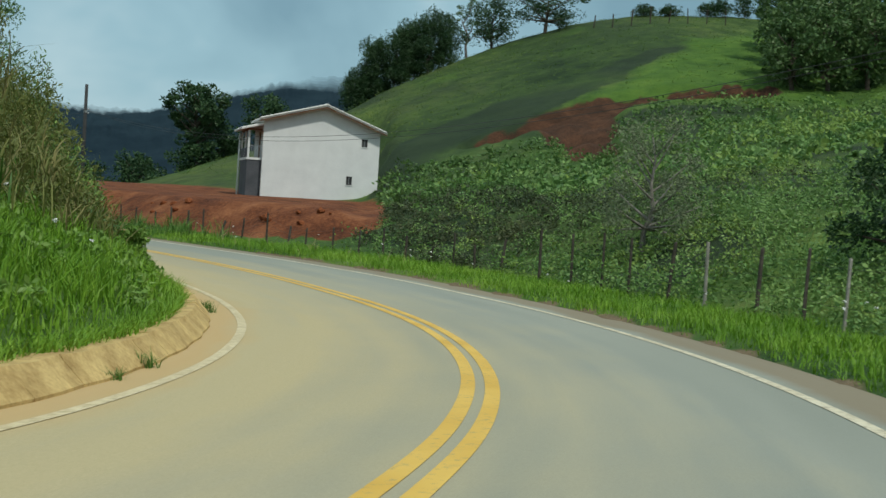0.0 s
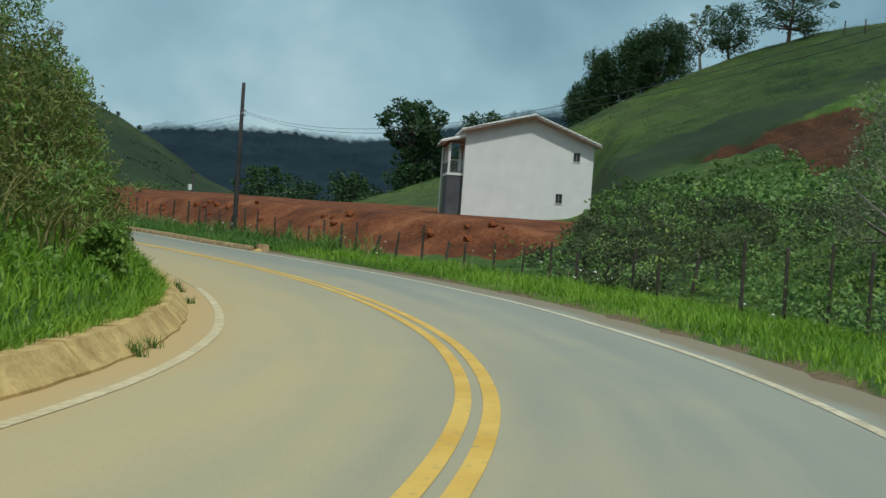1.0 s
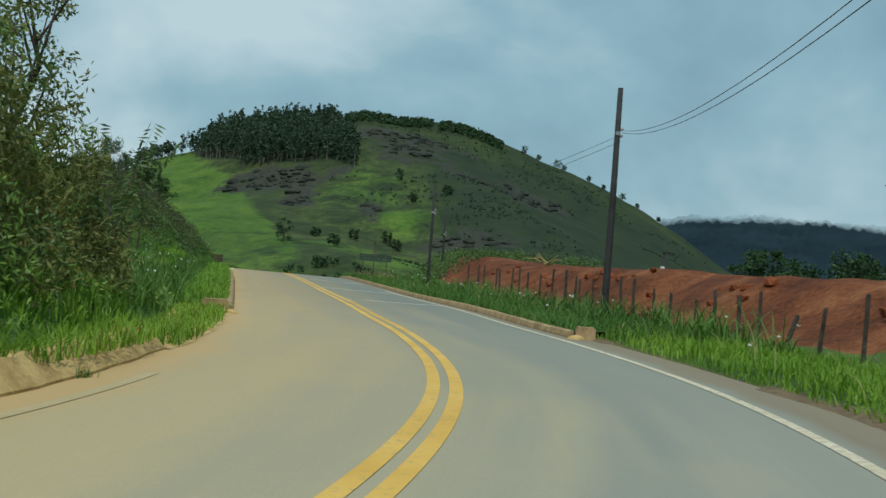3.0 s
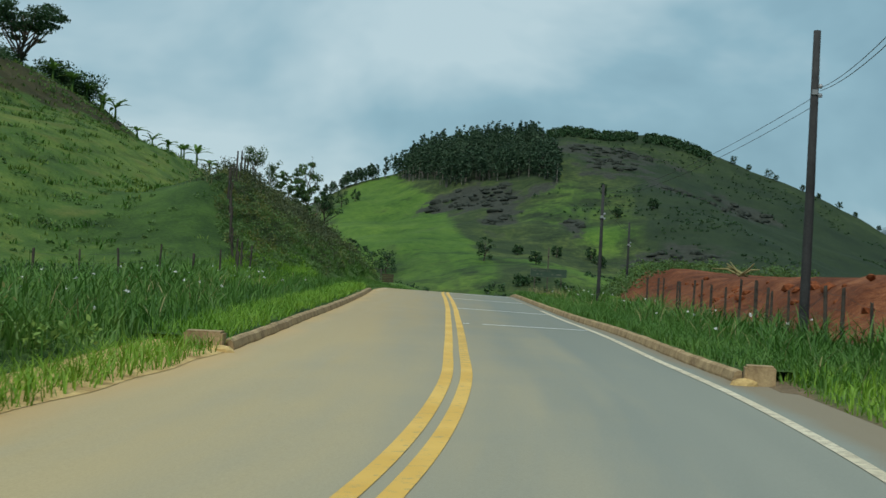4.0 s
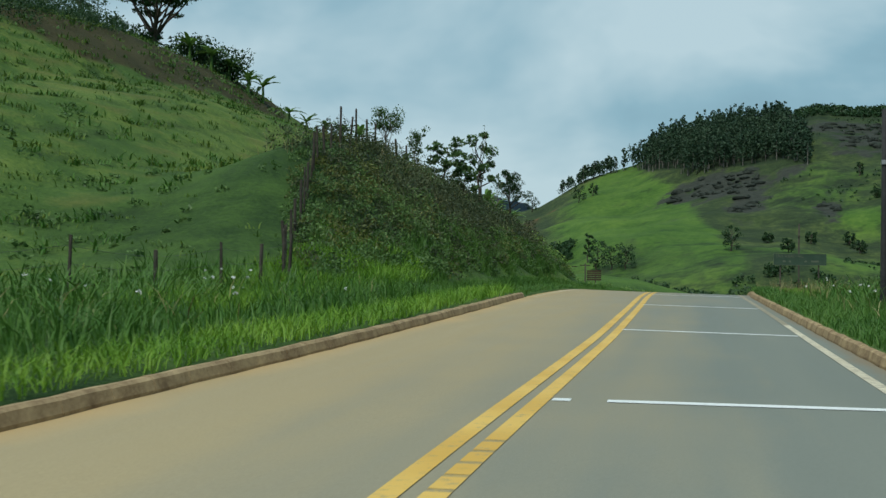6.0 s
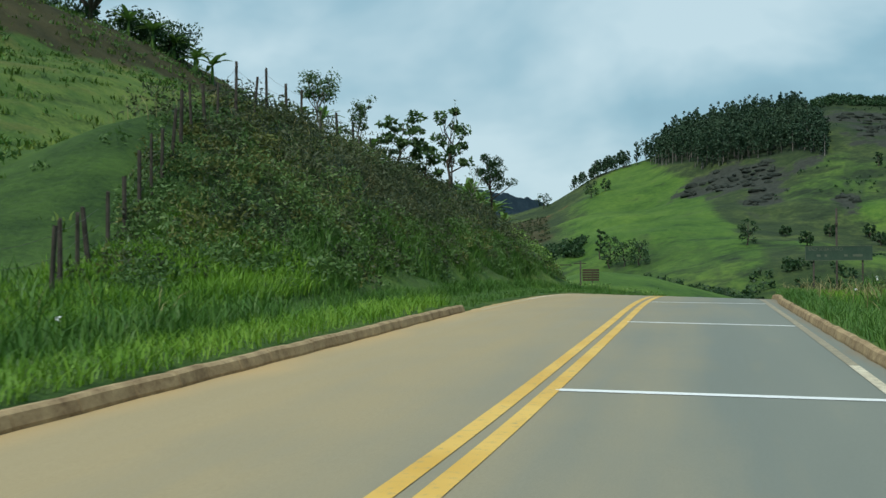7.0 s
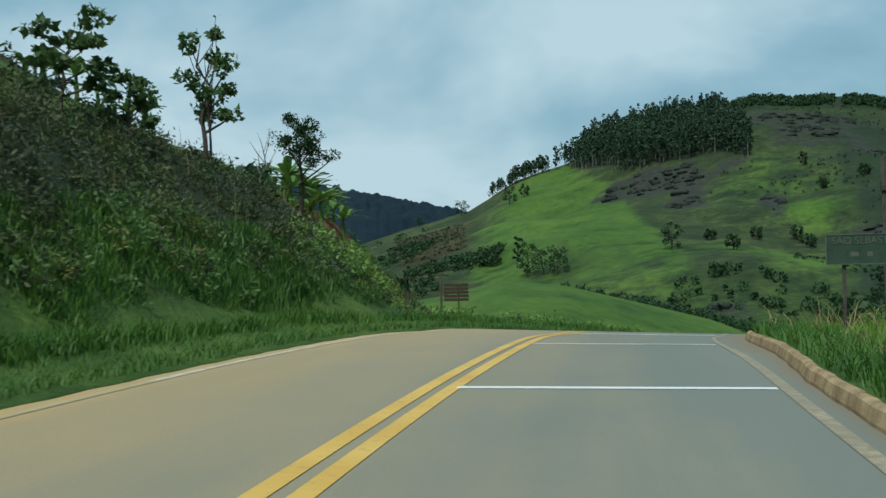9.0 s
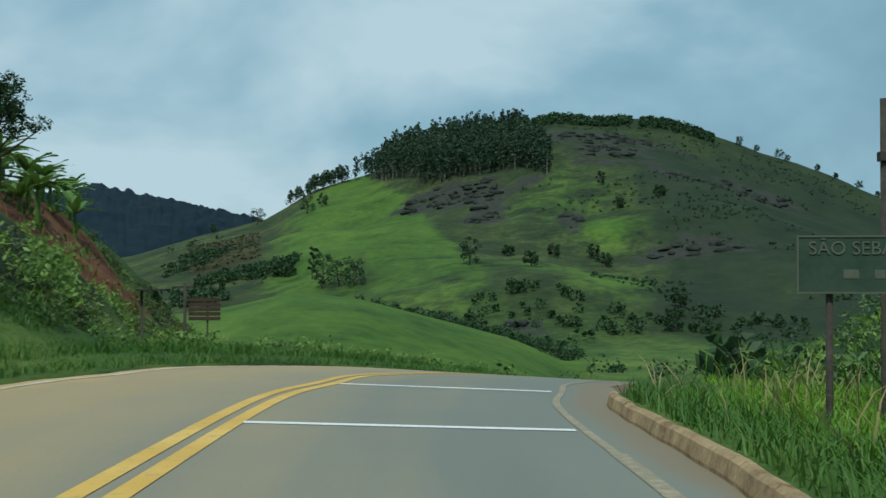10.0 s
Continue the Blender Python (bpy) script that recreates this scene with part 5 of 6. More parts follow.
        o += n * sides + 1
    return np.concatenate(V), np.concatenate(F)


def tube(name, paths, material, parent, sides=6, label=""):
    v, f = tube_data(paths, sides)
    me = bpy.data.meshes.new(name)
    me.from_pydata(v.tolist(), [], [tuple(dict.fromkeys(r)) for r in f.tolist()])
    me.polygons.foreach_set("use_smooth", np.ones(len(me.polygons), bool))
    me.materials.append(material)
    return part(name, me, material, parent, label)


def box(name, lo, hi, material, parent, bevel=0.0, label="", turn=None):
    bm = bmesh.new()
    bmesh.ops.create_cube(bm, size=1)
    for v in bm.verts:
        v.co = Vector([lo[k] + (v.co[k] + 0.5) * (hi[k] - lo[k]) for k in range(3)])
    if bevel:
        bmesh.ops.bevel(bm, geom=bm.edges[:], offset=bevel, segments=2, affect="EDGES")
    if turn is not None:
        bmesh.ops.transform(bm, matrix=turn, verts=bm.verts)
    return part(name, bm, material, parent, label)


# kerbs, laid in lengths
def kerb_stone_mesh(s0, s1, side, d, height_, width, lean, material, wob):
    rows = []
    for s in np.linspace(s0, s1, 3):
        prof = [(0.0, -0.15), (0.0, 0.03), (lean, height_ * 0.82), (lean + 0.04, height_), (lean + width, height_ * 0.96), (lean + width, -0.15)]
        rows.append([on_road(s, side * ((d(s) if callable(d) else d) + a + wob * 0.03 * math.sin(s * 3.1)), b + wob * 0.05 * b * math.sin(s * 5.3 + side)) for a, b in prof])
    v = np.array(rows)
    n = v.shape[1]
    bm = bmesh.new()
    vs = [[bm.verts.new(q) for q in r] for r in v]
    for a, b in zip(vs, vs[1:]):
        for k in range(n - 1):
            bm.faces.new((a[k], a[k + 1], b[k + 1], b[k]))
    bm.faces.new(vs[0])
    bm.faces.new(vs[-1][::-1])
    bmesh.ops.recalc_face_normals(bm, faces=bm.faces)
    return bm


def kerb(name, s0, s1, side, d, h, w, lean, material, label, length=1.0, wob=1.0):
    top = tagged(empty(name, on_road(s0, side * (d(s0) if callable(d) else d))), label, "kerb", kind="structure")
    inv = top.matrix_world.inverted()
    s, k = s0, 0
    while s < s1 - 0.2:
        e = min(s + length * random.uniform(0.85, 1.15), s1)
        bm = kerb_stone_mesh(s, e - 0.015, side, d, h * random.uniform(0.96, 1.03), w, lean * random.uniform(0.97, 1.04), material, wob)
        bmesh.ops.transform(bm, matrix=inv, verts=bm.verts)
        part("kerbstone", bm, material, top)
        s, k = e, k + 1
    return top


def right_kerb(s):
    return float(np.interp(s, [13, 30, 52, 66, 72, 80], [3.72, 3.70, 3.58, 3.58, 3.80, 3.95]))


kerb("kerb_bend", -62, 3.6, -1, 3.62, 0.29, 0.42, 0.20, M["kerb_clay"], "clay-stained sloping kerb inside the bend", 1.3, 0.7)
kerb("kerb_left", 15.2, 56.6, -1, lambda s: float(np.interp(s, [15, 48, 60], [3.24, 3.26, 3.40])), 0.15, 0.12, 0.03, M["kerb"], "dusty concrete kerb below the meadow verge", 1.0, 0.4)
kerb("kerb_right", 13.8, 79.5, 1, right_kerb, 0.16, 0.10, 0.03, M["kerb"], "stained concrete kerb beside the right lane", 1.0, 0.35)


def kerb_end(s, side, d, sx, sy, sz, label):
    p = on_road(s, side * d)
    t = empty("kerb_block", (p[0], p[1], p[2]), math.degrees(random.uniform(-0.15, 0.15)))
    tagged(t, label, "kerb block")
    box("block", (-sx / 2, -sy / 2, -0.1), (sx / 2, sy / 2, sz), M["kerb"], t, 0.03)
    bm = bmesh.new()
    bmesh.ops.create_icosphere(bm, subdivisions=2, radius=0.16)
    for v in bm.verts:
        v.co = Vector((v.co.x * 1.2 - sx / 2 * side, v.co.y * 0.9 - sy / 2, abs(v.co.z) * 0.6)) + Vector((random.uniform(-0.02, 0.02), random.uniform(-0.02, 0.02), 0))
    part("rubble", bm, M["kerb_clay"], t, "broken clay-stained rubble")


# clay shoulder where the bend's kerb has gone
def shoulder():
    s = np.arange(3.6, 15.01, 0.3)
    V = []
    for k, a in enumerate(s):
        inner = left_edge(a) + 0.0 + 0.03 * math.sin(a * 2.1)
        V += [on_road(a, -inner, 0.006), on_road(a, -inner - 0.25, 0.05), on_road(a, -4.4, 0.12)]
    me = mesh_data("clay_shoulder", np.array(V), grid_faces(len(s), 3), [M["kerb_clay"]], True)
    tagged(new("clay_shoulder", me), "loose yellow clay along the road's left edge", "shoulder", kind="structure")


shoulder()


def verge_soil():
    """Soil filling behind the left kerb and along the unkerbed edge."""
    s = np.arange(15.0, 120, 0.5)
    high = 0.02 + 0.11 * (1 - ss(55.6, 58.0, s))
    out = 0.11 * (s < 56.7)
    inner = -left_edge(s) - out - 0.025 * np.sin(s * 3.7) * (s > 56.7)
    v = np.stack([on_road(s, inner + 0.03, -0.06), on_road(s, inner, high), on_road(s, -left_edge(s) - 0.4, high + 0.06), on_road(s, -4.7 + 0 * s, 0.2)], 1).reshape(-1, 3)
    tagged(new("verge_soil", mesh_data("verge_soil", v, grid_faces(len(s), 4), [M["ground"]], True)), "grassy soil along the road's left edge", "verge", kind="structure")


verge_soil()


def right_soil():
    """Soil filling behind the right kerb."""
    s = np.arange(13.8, 79.5, 0.5)
    k = np.array([right_kerb(a) for a in s]) + 0.12
    v = np.stack([on_road(s, k, 0.15), on_road(s, k + 0.3, 0.17), on_road(s, 4.6 + 0 * s, 0.17), on_road(s, 5.1 + 0 * s, -0.1)], 1).reshape(-1, 3)
    tagged(new("verge_soil", mesh_data("verge_soil", v, grid_faces(len(s), 4)[:, ::-1], [M["ground"]], True)), "grassy soil behind the right-hand kerb", "verge", kind="structure")
    n = 14000
    a = rng.uniform(14, 79, n)
    d = np.interp(a, s, k) + 0.03 + rng.random(n) * 0.9
    stuff("verge_grass", blades(on_road(a, d, 0.13), rng.uniform(0.10, 0.38, n), np.full(n, 0.018), rng.uniform(0.3, 1.0, n)), M["grass_deep"], "grass crowding the back of the right-hand kerb", "grass")


right_soil()
kerb_end(14.9, -1, 3.62, 0.55, 0.45, 0.28, "broken concrete block ending the kerb")
kerb_end(13.4, 1, 3.98, 0.4, 0.4, 0.26, "square concrete block ending the kerb, stained")


# fences
def post_mesh(h, r, lean=0.0):
    bm = bmesh.new()
    bmesh.ops.create_cone(bm, cap_ends=True, segments=7, radius1=r, radius2=r * 0.82, depth=h)
    for v in bm.verts:
        v.co.z += h / 2 - 0.3
        v.co.x += v.co.z * lean + random.uniform(-0.006, 0.006)
        v.co.y += random.uniform(-0.006, 0.006)
        if v.co.z > h * 0.6:
            v.co.z += random.uniform(-0.03, 0.05)
    return bm


def fence(places, label, r=0.055, hmin=1.25, hmax=1.6, pale=(), short=()):
    top = empty("fence", places[0])
    tagged(top, label, "fence")
    inv = top.matrix_world.inverted()
    heads = []
    for k, (x, y, z) in enumerate(places):
        h = random.uniform(hmin, hmax) * (0.6 if k in short else 1.0)
        ln = random.gauss(0, 0.05) if k not in short else random.choice((-1, 1)) * 0.3
        bm = post_mesh(h + 0.3, r * random.uniform(0.8, 1.2), ln)
        bmesh.ops.transform(bm, matrix=inv @ Matrix.Translation((x, y, z)) @ Matrix.Rotation(random.uniform(0, 6.28), 4, "Z"), verts=bm.verts)
        part("post", bm, M["pale_post"] if k in pale else M["post"], top, "pale weathered post" if k in pale else "")
        heads.append((x, y, z, h))
    for f in (0.35, 0.62, 0.88):
        path = []
        for (ax, ay, az, ah), (bx, by, bz, bh) in zip(heads, heads[1:]):
            for u in (0, 0.5):
                p = inv @ Vector((ax + (bx - ax) * u, ay + (by - ay) * u, az + ah * f + (bz + bh * f - az - ah * f) * u - (0.03 if u else 0)))
                path.append((*p, 0.0035))
        tube("strand", [path], M["wire"], top, 3)
    return top


def fence_line(s0, s1, d0, d1, step, side=1):
    out, s = [], s0
    while s < s1:
        u = (s - s0) / (s1 - s0)
        p = on_road(s, side * (d0 + (d1 - d0) * u) + random.uniform(-0.1, 0.1))
        out.append((p[0], p[1], float(ground_z(p[0], p[1])[0])))
        s += step * random.uniform(0.75, 1.25)
    return out


random.seed(4)
fence(fence_line(-52, -8, 7.3, 7.5, 1.75), "row of thin weathered posts strung with wire below the scrub", 0.042, 1.2, 1.5, (3, 9, 14, 17, 20))
fence(fence_line(-7, 31, 7.6, 8.0, 1.55), "dark wooden fence posts in front of the red earth bank", 0.045, 0.7, 1.2, (), (3, 9, 12))
fence(fence_line(31.5, 56, 8.3, 8.6, 2.0), "dark wooden fence posts below the red mound", 0.05, 1.0, 1.3)
LEFT = [(-12.6, 30.5), (-12.2, 33), (-11.8, 35.5), (-11.3, 38.0), (-10.8, 40.4), (-10.4, 42.6), (-10.1, 44.0), (-9.9, 45.2), (-10.5, 46.5), (-11.0, 47.9), (-11.35, 48.9), (-11.7, 50.2)]
fence([(x, y, float(ground_z(x, y)[0])) for x, y in LEFT], "dark wooden posts around the meadow's corner", 0.042, 0.95, 1.25)
CLIMB = [(-12.1, 51.6), (-12.3, 52.6), (-12.6, 53.7), (-12.9, 54.8), (-13.2, 55.9), (-13.5, 57.0), (-13.7, 58.0)]
fence([(x, y, float(ground_z(x, y)[0])) for x, y in CLIMB], "dark wooden posts climbing the nose of the cut", 0.045, 1.0, 1.3)
UP = [(-13.85, 59.1), (-14.0, 60.2), (-14.25, 61.95), (-14.5, 63.8), (-14.8, 65.5), (-15.15, 68.0), (-15.45, 70.1), (-15.95, 73.4), (-16.15, 75.8), (-16.4, 78.4), (-16.7, 81.5), (-17.0, 84.5)]
fence([(x, y, float(ground_z(x, y)[0])) for x, y in UP], "dark wooden posts along the top of the cut", 0.05, 1.0, 1.55)
fence([(x, y, float(ground_z(x, y)[0])) for x, y in [(88, 77), (89.5, 75.5), (91, 74), (92.5, 72.5), (94, 71), (95.5, 69.5), (97, 68), (98.5, 66.5)]], "distant fence posts along the hill's crest", 0.08, 1.4, 2.0)


# power poles and lines
def pole(x, y, top, label, r=0.115, arm=True):
    z = float(ground_z(x, y)[0])
    t = tagged(empty("power_pole", (x, y, z)), label, "power pole")
    h = top - z
    tube("shaft", [[(0, 0, -0.4, r), (0.01, 0, h * 0.5, r * 0.85), (0.0, 0, h, r * 0.68)]], M["pole"], t, 10)
    if arm:
        box("bracket", (-0.06, -0.10, h - 1.42), (0.06, 0.10, h - 1.30), M["steel"], t, 0.01)
        for k in (1.28, 1.48):
            tube("insulator", [[(0.10, -0.13, h - k, 0.035), (0.10, -0.13, h - k + 0.05, 0.05), (0.10, -0.13, h - k + 0.09, 0.03)]], M["steel"], t, 8)
    return t, z


pole(6.4, 25.6, 7.0, "dark weathered concrete power pole in front of the red bank")
pole(3.25, 53.0, 5.3, "slim dark power pole in the verge grass", 0.085)
pole(6.25, 80.0, 4.9, "slim dark power pole beside the mound", 0.085)
pole(-1.5, -34.7, 7.6, "dark concrete power pole on the outside of the bend")


def cable(a, b, sag, label):
    a, b = Vector(a), Vector(b)
    t = tagged(empty("power_cable", a), label, "cable")
    path = []
    for k in range(33):
        u = k / 32
        p = (b - a) * u
        path.append((p.x, p.y, p.z - sag * 4 * u * (1 - u), 0.0065))
    tube("strand", [path], M["wire"], t, 5)
    return t


for dz, sg in ((0.0, 2.0), (0.06, 1.93)):
    cable((6.5, 25.47, 5.67 + dz), (-1.5, -34.6, 6.5 + dz * 1.5), sg, "sagging black power cable between two poles")
for dz in (0.0, -0.2):
    cable((6.5, 25.6, 5.62 + dz), (3.3, 52.9, 4.9 + dz), 0.35, "black power cable to the slim pole")
    cable((3.3, 53.1, 4.9 + dz), (6.2, 79.9, 4.6 + dz), 0.3, "black power cable beyond the crest")


def meter_post():
    x, y = 30.0, 112.0
    z = 0.6
    t = tagged(empty("meter_post", (x, y, float(ground_z(x, y)[0]))), "dark post with a pale meter box behind the mound", "post")
    h = 4.2 - float(ground_z(x, y)[0])
    tube("shaft", [[(0, 0, -0.3, 0.16), (0, 0, h, 0.14)]], M["pole"], t, 8)
    box("cap", (-0.35, -0.12, h - 0.15), (0.35, 0.12, h + 0.05), M["pole"], t, 0.02)
    box("meter_box", (-0.50, -0.28, h - 2.0), (-0.14, -0.02, h - 1.35), M["plaster"], t, 0.02, "pale plastic meter box")


meter_post()


# road signs
def lettering(text, size, material, parent, at, m):
    cu = bpy.data.curves.new("lettering", "FONT")
    cu.body, cu.size, cu.extrude, cu.align_x, cu.align_y = text, size, 0.003, "LEFT", "CENTER"
    tmp = bpy.data.objects.new("lettering", cu)
    scene.collection.objects.link(tmp)
    dg = bpy.context.evaluated_depsgraph_get()
    me = bpy.data.meshes.new_from_object(tmp.evaluated_get(dg))
    bpy.data.objects.remove(tmp)
    me.transform(Matrix.Translation(at) @ m)
    me.materials.clear()
    return part("lettering", me, material, parent, "faded pale lettering")


def place_sign():
    x, y = 0.62, 73.5
    z = float(ground_z(x, y)[0])
    t = tagged(empty("road_sign", (x, y, z), -4), "weathered green place-name sign standing in tall grass", "road sign")
    tube("leg", [[(0, 0.05, -0.3, 0.03), (0, 0.05, 1.68 - z, 0.03)]], M["post"], t, 8)
    tube("leg", [[(1.5, 0.05, -0.3, 0.03), (1.5, 0.05, 1.68 - z, 0.03)]], M["post"], t, 8)
    panel = box("panel", (-0.26, -0.015, 1.30 - z), (1.80, 0.015, 1.76 - z), M["sign_back"], t, 0.006)
    up = Matrix.Rotation(radians(90), 4, "X")
    lettering("SÃO SEBASTIÃO", 0.15, M["sign_letter"], panel, (-0.17, -0.02, 1.655 - z), up)
    for a, b in ((0.1, 0.22), (0.34, 0.42), (0.95, 1.05), (1.2, 1.5)):
        box("lettering_bar", (a, -0.019, 1.42 - z), (b, -0.0155, 1.49 - z), M["sign_letter"], panel)
    for lo, hi in (((-0.26, -0.022, 1.745 - z), (1.80, -0.016, 1.76 - z)), ((-0.26, -0.022, 1.30 - z), (1.80, -0.016, 1.315 - z)), ((-0.26, -0.022, 1.315 - z), (-0.245, -0.016, 1.745 - z))):
        box("border", lo, hi, M["sign_letter"], panel)
    x, y = 1.36, 74.7
    z = float(ground_z(x, y)[0])
    t = tagged(empty("sign_post", (x, y, z)), "tall thin dark post behind the place-name sign", "post")
    tube("shaft", [[(0, 0, -0.3, 0.035), (0, 0, 3.0 - z, 0.035)]], M["post"], t, 8)
    box("clamp", (-0.05, -0.06, 2.45 - z), (0.05, 0.06, 2.53 - z), M["post"], t)


place_sign()


def small_signs():
    x, y = -12.3, 100.3
    z = float(ground_z(x, y)[0])
    t = tagged(empty("road_sign", (x, y, z), 4), "dark post with a board across its top seen edge-on", "road sign")
    tube("leg", [[(0, 0, -0.3, 0.04), (0, 0, 1.12 - z, 0.04)]], M["post"], t, 8)
    box("panel", (-0.14, -0.30, 1.08 - z), (0.72, 0.3, 1.13 - z), M["post"], t, 0.01)
    x, y = -11.08, 100.3
    z = float(ground_z(x, y)[0])
    t = tagged(empty("road_sign", (x, y, z), 6), "dark post beside a weathered brown slatted board", "road sign")
    tube("leg", [[(0, 0, -0.3, 0.045), (0, 0, 1.30 - z, 0.045)]], M["post"], t, 8)
    box("panel", (-0.35, -0.02, 1.16 - z), (0.30, 0.03, 1.21 - z), M["post"], t, 0.008)
    tube("leg", [[(0.62, 0.04, -0.3, 0.03), (0.62, 0.04, 0.85 - z, 0.03)]], M["post"], t, 6)
    for k in range(5):
        box("slat", (0.10, -0.02, 0.26 + 0.13 * k - z), (0.98, 0.02, 0.36 + 0.13 * k - z), M["rust"], t, 0.006)


small_signs()


# the house
def house():
    ang, base = -24.3, 1.85
    t = tagged(empty("house", (31.28, 51.54, base), ang), "two-storey white plastered house with grey veranda on red earth", "house")
    W, D, PK = 9.0, 7.5, 4.65
    zl, zr, zp = 5.80, 5.40, 7.06        # wall heights at the two corners and under the ridge

    def prism(outline, y0, y1):
        bm = bmesh.new()
        a = [bm.verts.new((x, y0, z)) for x, z in outline]
        b = [bm.verts.new((x, y1, z)) for x, z in outline]
        bm.faces.new(a)
        bm.faces.new(b[::-1])
        for k in range(len(a)):
            bm.faces.new((a[k], b[k], b[(k + 1) % len(a)], a[(k + 1) % len(a)]))
        bmesh.ops.recalc_face_normals(bm, faces=bm.faces)
        return bm

    holes = [(7.58, 8.04, 4.15, 4.75), (6.53, 6.99, 1.16, 1.82)]
    # gable wall in upright strips, left open at the two windows
    xs = sorted({0, W, PK, *[h[0] for h in holes], *[h[1] for h in holes]})
    top = lambda x: np.interp(x, [0, PK, W], [zl, zp, zr])
    bm = bmesh.new()

    def slab(x0, x1, a0, a1, b0, b1):
        q = [(x0, a0), (x1, a1), (x1, b1), (x0, b0)]
        f = [bm.verts.new((x, 0, z)) for x, z in q]
        g = [bm.verts.new((x, 0.22, z)) for x, z in q]
        bm.faces.new(f)
        bm.faces.new(g[::-1])
        for k in range(4):
            bm.faces.new((f[k], g[k], g[(k + 1) % 4], f[(k + 1) % 4]))

    for x0, x1 in zip(xs, xs[1:]):
        hole = next((h for h in holes if h[0] <= x0 and x1 <= h[1]), None)
        if hole:
            slab(x0, x1, -0.6, -0.6, hole[2], hole[2])
            slab(x0, x1, hole[3], hole[3], top(x0), top(x1))
        else:
            slab(x0, x1, -0.6, -0.6, top(x0), top(x1))
    bmesh.ops.remove_doubles(bm, verts=bm.verts, dist=0.0005)
    bmesh.ops.recalc_face_normals(bm, faces=bm.faces)
    part("gable_wall", bm, M["plaster"], t, "white plastered gable wall")
    box("side_wall", (W - 0.22, 0.22, -0.6), (W, D, zr), M["plaster"], t)
    box("side_wall", (0, 0.22, -0.6), (0.22, D, zl), M["plaster"], t)
    bm = prism([(0.22, -0.6), (W - 0.22, -0.6), (W - 0.22, zr), (PK, zp), (0.22, zl)], D - 0.22, D)
    part("back_wall", bm, M["plaster"], t)
    box("floor_slab", (0.22, 0.22, 2.6), (W - 0.22, D - 0.22, 2.78), M["plaster"], t)
    box("plinth", (W + 0.004, -0.35, -0.6), (W + 0.3, 0.5, 0.9), M["plaster"], t, 0.02)
    for x0, x1, z0, z1 in holes:
        w = box("window", (x0, 0.10, z0), (x1, 0.14, z1), M["frame"], t, 0, "small dark window pane")
        box("frame", (x0, 0.02, z0), (x0 + 0.05, 0.16, z1), M["frame"], w)
        box("frame", (x1 - 0.05, 0.02, z0), (x1, 0.16, z1), M["frame"], w)
        box("frame", (x0, 0.02, z1 - 0.05), (x1, 0.16, z1), M["frame"], w)
        box("mullion", ((x0 + x1) / 2 - 0.02, 0.04, z0), ((x0 + x1) / 2 + 0.02, 0.15, z1), M["steel"], w)
        box("sill", (x0 - 0.04, -0.05, z0 - 0.05), (x1 + 0.04, 0.1, z0), M["plaster"], w)

    # roof: ribbed tiles on two slopes, overhanging the gable
    def slope(x0, z0, x1, z1, y0, y1, name, drop=0.0):
        n = int(abs(y1 - y0) / 0.22)
        rows = []
        for k in range(n * 2 + 1):
            y = y0 + (y1 - y0) * k / (2 * n)
            lift = 0.05 if k % 2 else 0.0
            rows.append([(x0, y, z0 + lift + 0.08), (x0 * 0.5 + x1 * 0.5, y, (z0 + z1) / 2 + lift + 0.09), (x1, y, z1 + lift + 0.08)])
        bm = bmesh.new()
        top_v = [[bm.verts.new(q) for q in r] for r in rows]
        low_v = [[bm.verts.new((q[0], q[1], q[2] - 0.13)) for q in r] for r in rows]
        for g, flip in ((top_v, False), (low_v, True)):
            for a, b in zip(g, g[1:]):
                for k in range(2):
                    q = (a[k], a[k + 1], b[k + 1], b[k])
                    bm.faces.new(q[::-1] if flip else q)
        for k in range(len(rows) - 1):
            for c in (0, 2):
                bm.faces.new((top_v[k][c], top_v[k + 1][c], low_v[k + 1][c], low_v[k][c]))
        for r in (0, -1):
            for k in range(2):
                bm.faces.new((top_v[r][k], top_v[r][k + 1], low_v[r][k + 1], low_v[r][k]))
        bmesh.ops.recalc_face_normals(bm, faces=bm.faces)
        return part(name, bm, M["tile"], t, "pale ribbed roof tiles")

    kl, kr = (zp - zl) / PK, (zp - zr) / (W - PK)
    roof_l = slope(-0.35, zl - 0.35 * kl, PK, zp, -0.62, D + 0.5, "roof")
    roof_r = slope(PK, zp, W + 0.42, zr - 0.42 * kr, -0.62, D + 0.5, "roof")
    box("ridge_cap", (PK - 0.14, -0.62, zp + 0.1), (PK + 0.14, D + 0.6, zp + 0.19), M["tile"], roof_l, 0.04)
    for x0, z0, x1, z1, par in ((-0.35, zl - 0.35 * kl, PK, zp, roof_l), (PK, zp, W + 0.42, zr - 0.42 * kr, roof_r)):
        bm = prism([(x0, z0 - 0.14), (x1, z1 - 0.14), (x1, z1 - 0.02), (x0, z0 - 0.02)], -0.60, -0.54)
        part("barge_board", bm, M["timber"], par, "brown timber barge board")
        n = int(abs(x1 - x0) / 0.33)
        for k in range(n):
            u = (k + 0.5) / n
            x, z = x0 + (x1 - x0) * u, z0 + (z1 - z0) * u
            tube("rake_tile", [[(x - 0.15, -0.62, z + 0.10 - (z1 - z0) / (x1 - x0) * 0.15, 0.085), (x + 0.15, -0.62, z + 0.10 + (z1 - z0) / (x1 - x0) * 0.15, 0.075)]], M["tile"], par, 6)
    # veranda on the left side: grey lower storey, open balcony with columns above
    VX = -1.1
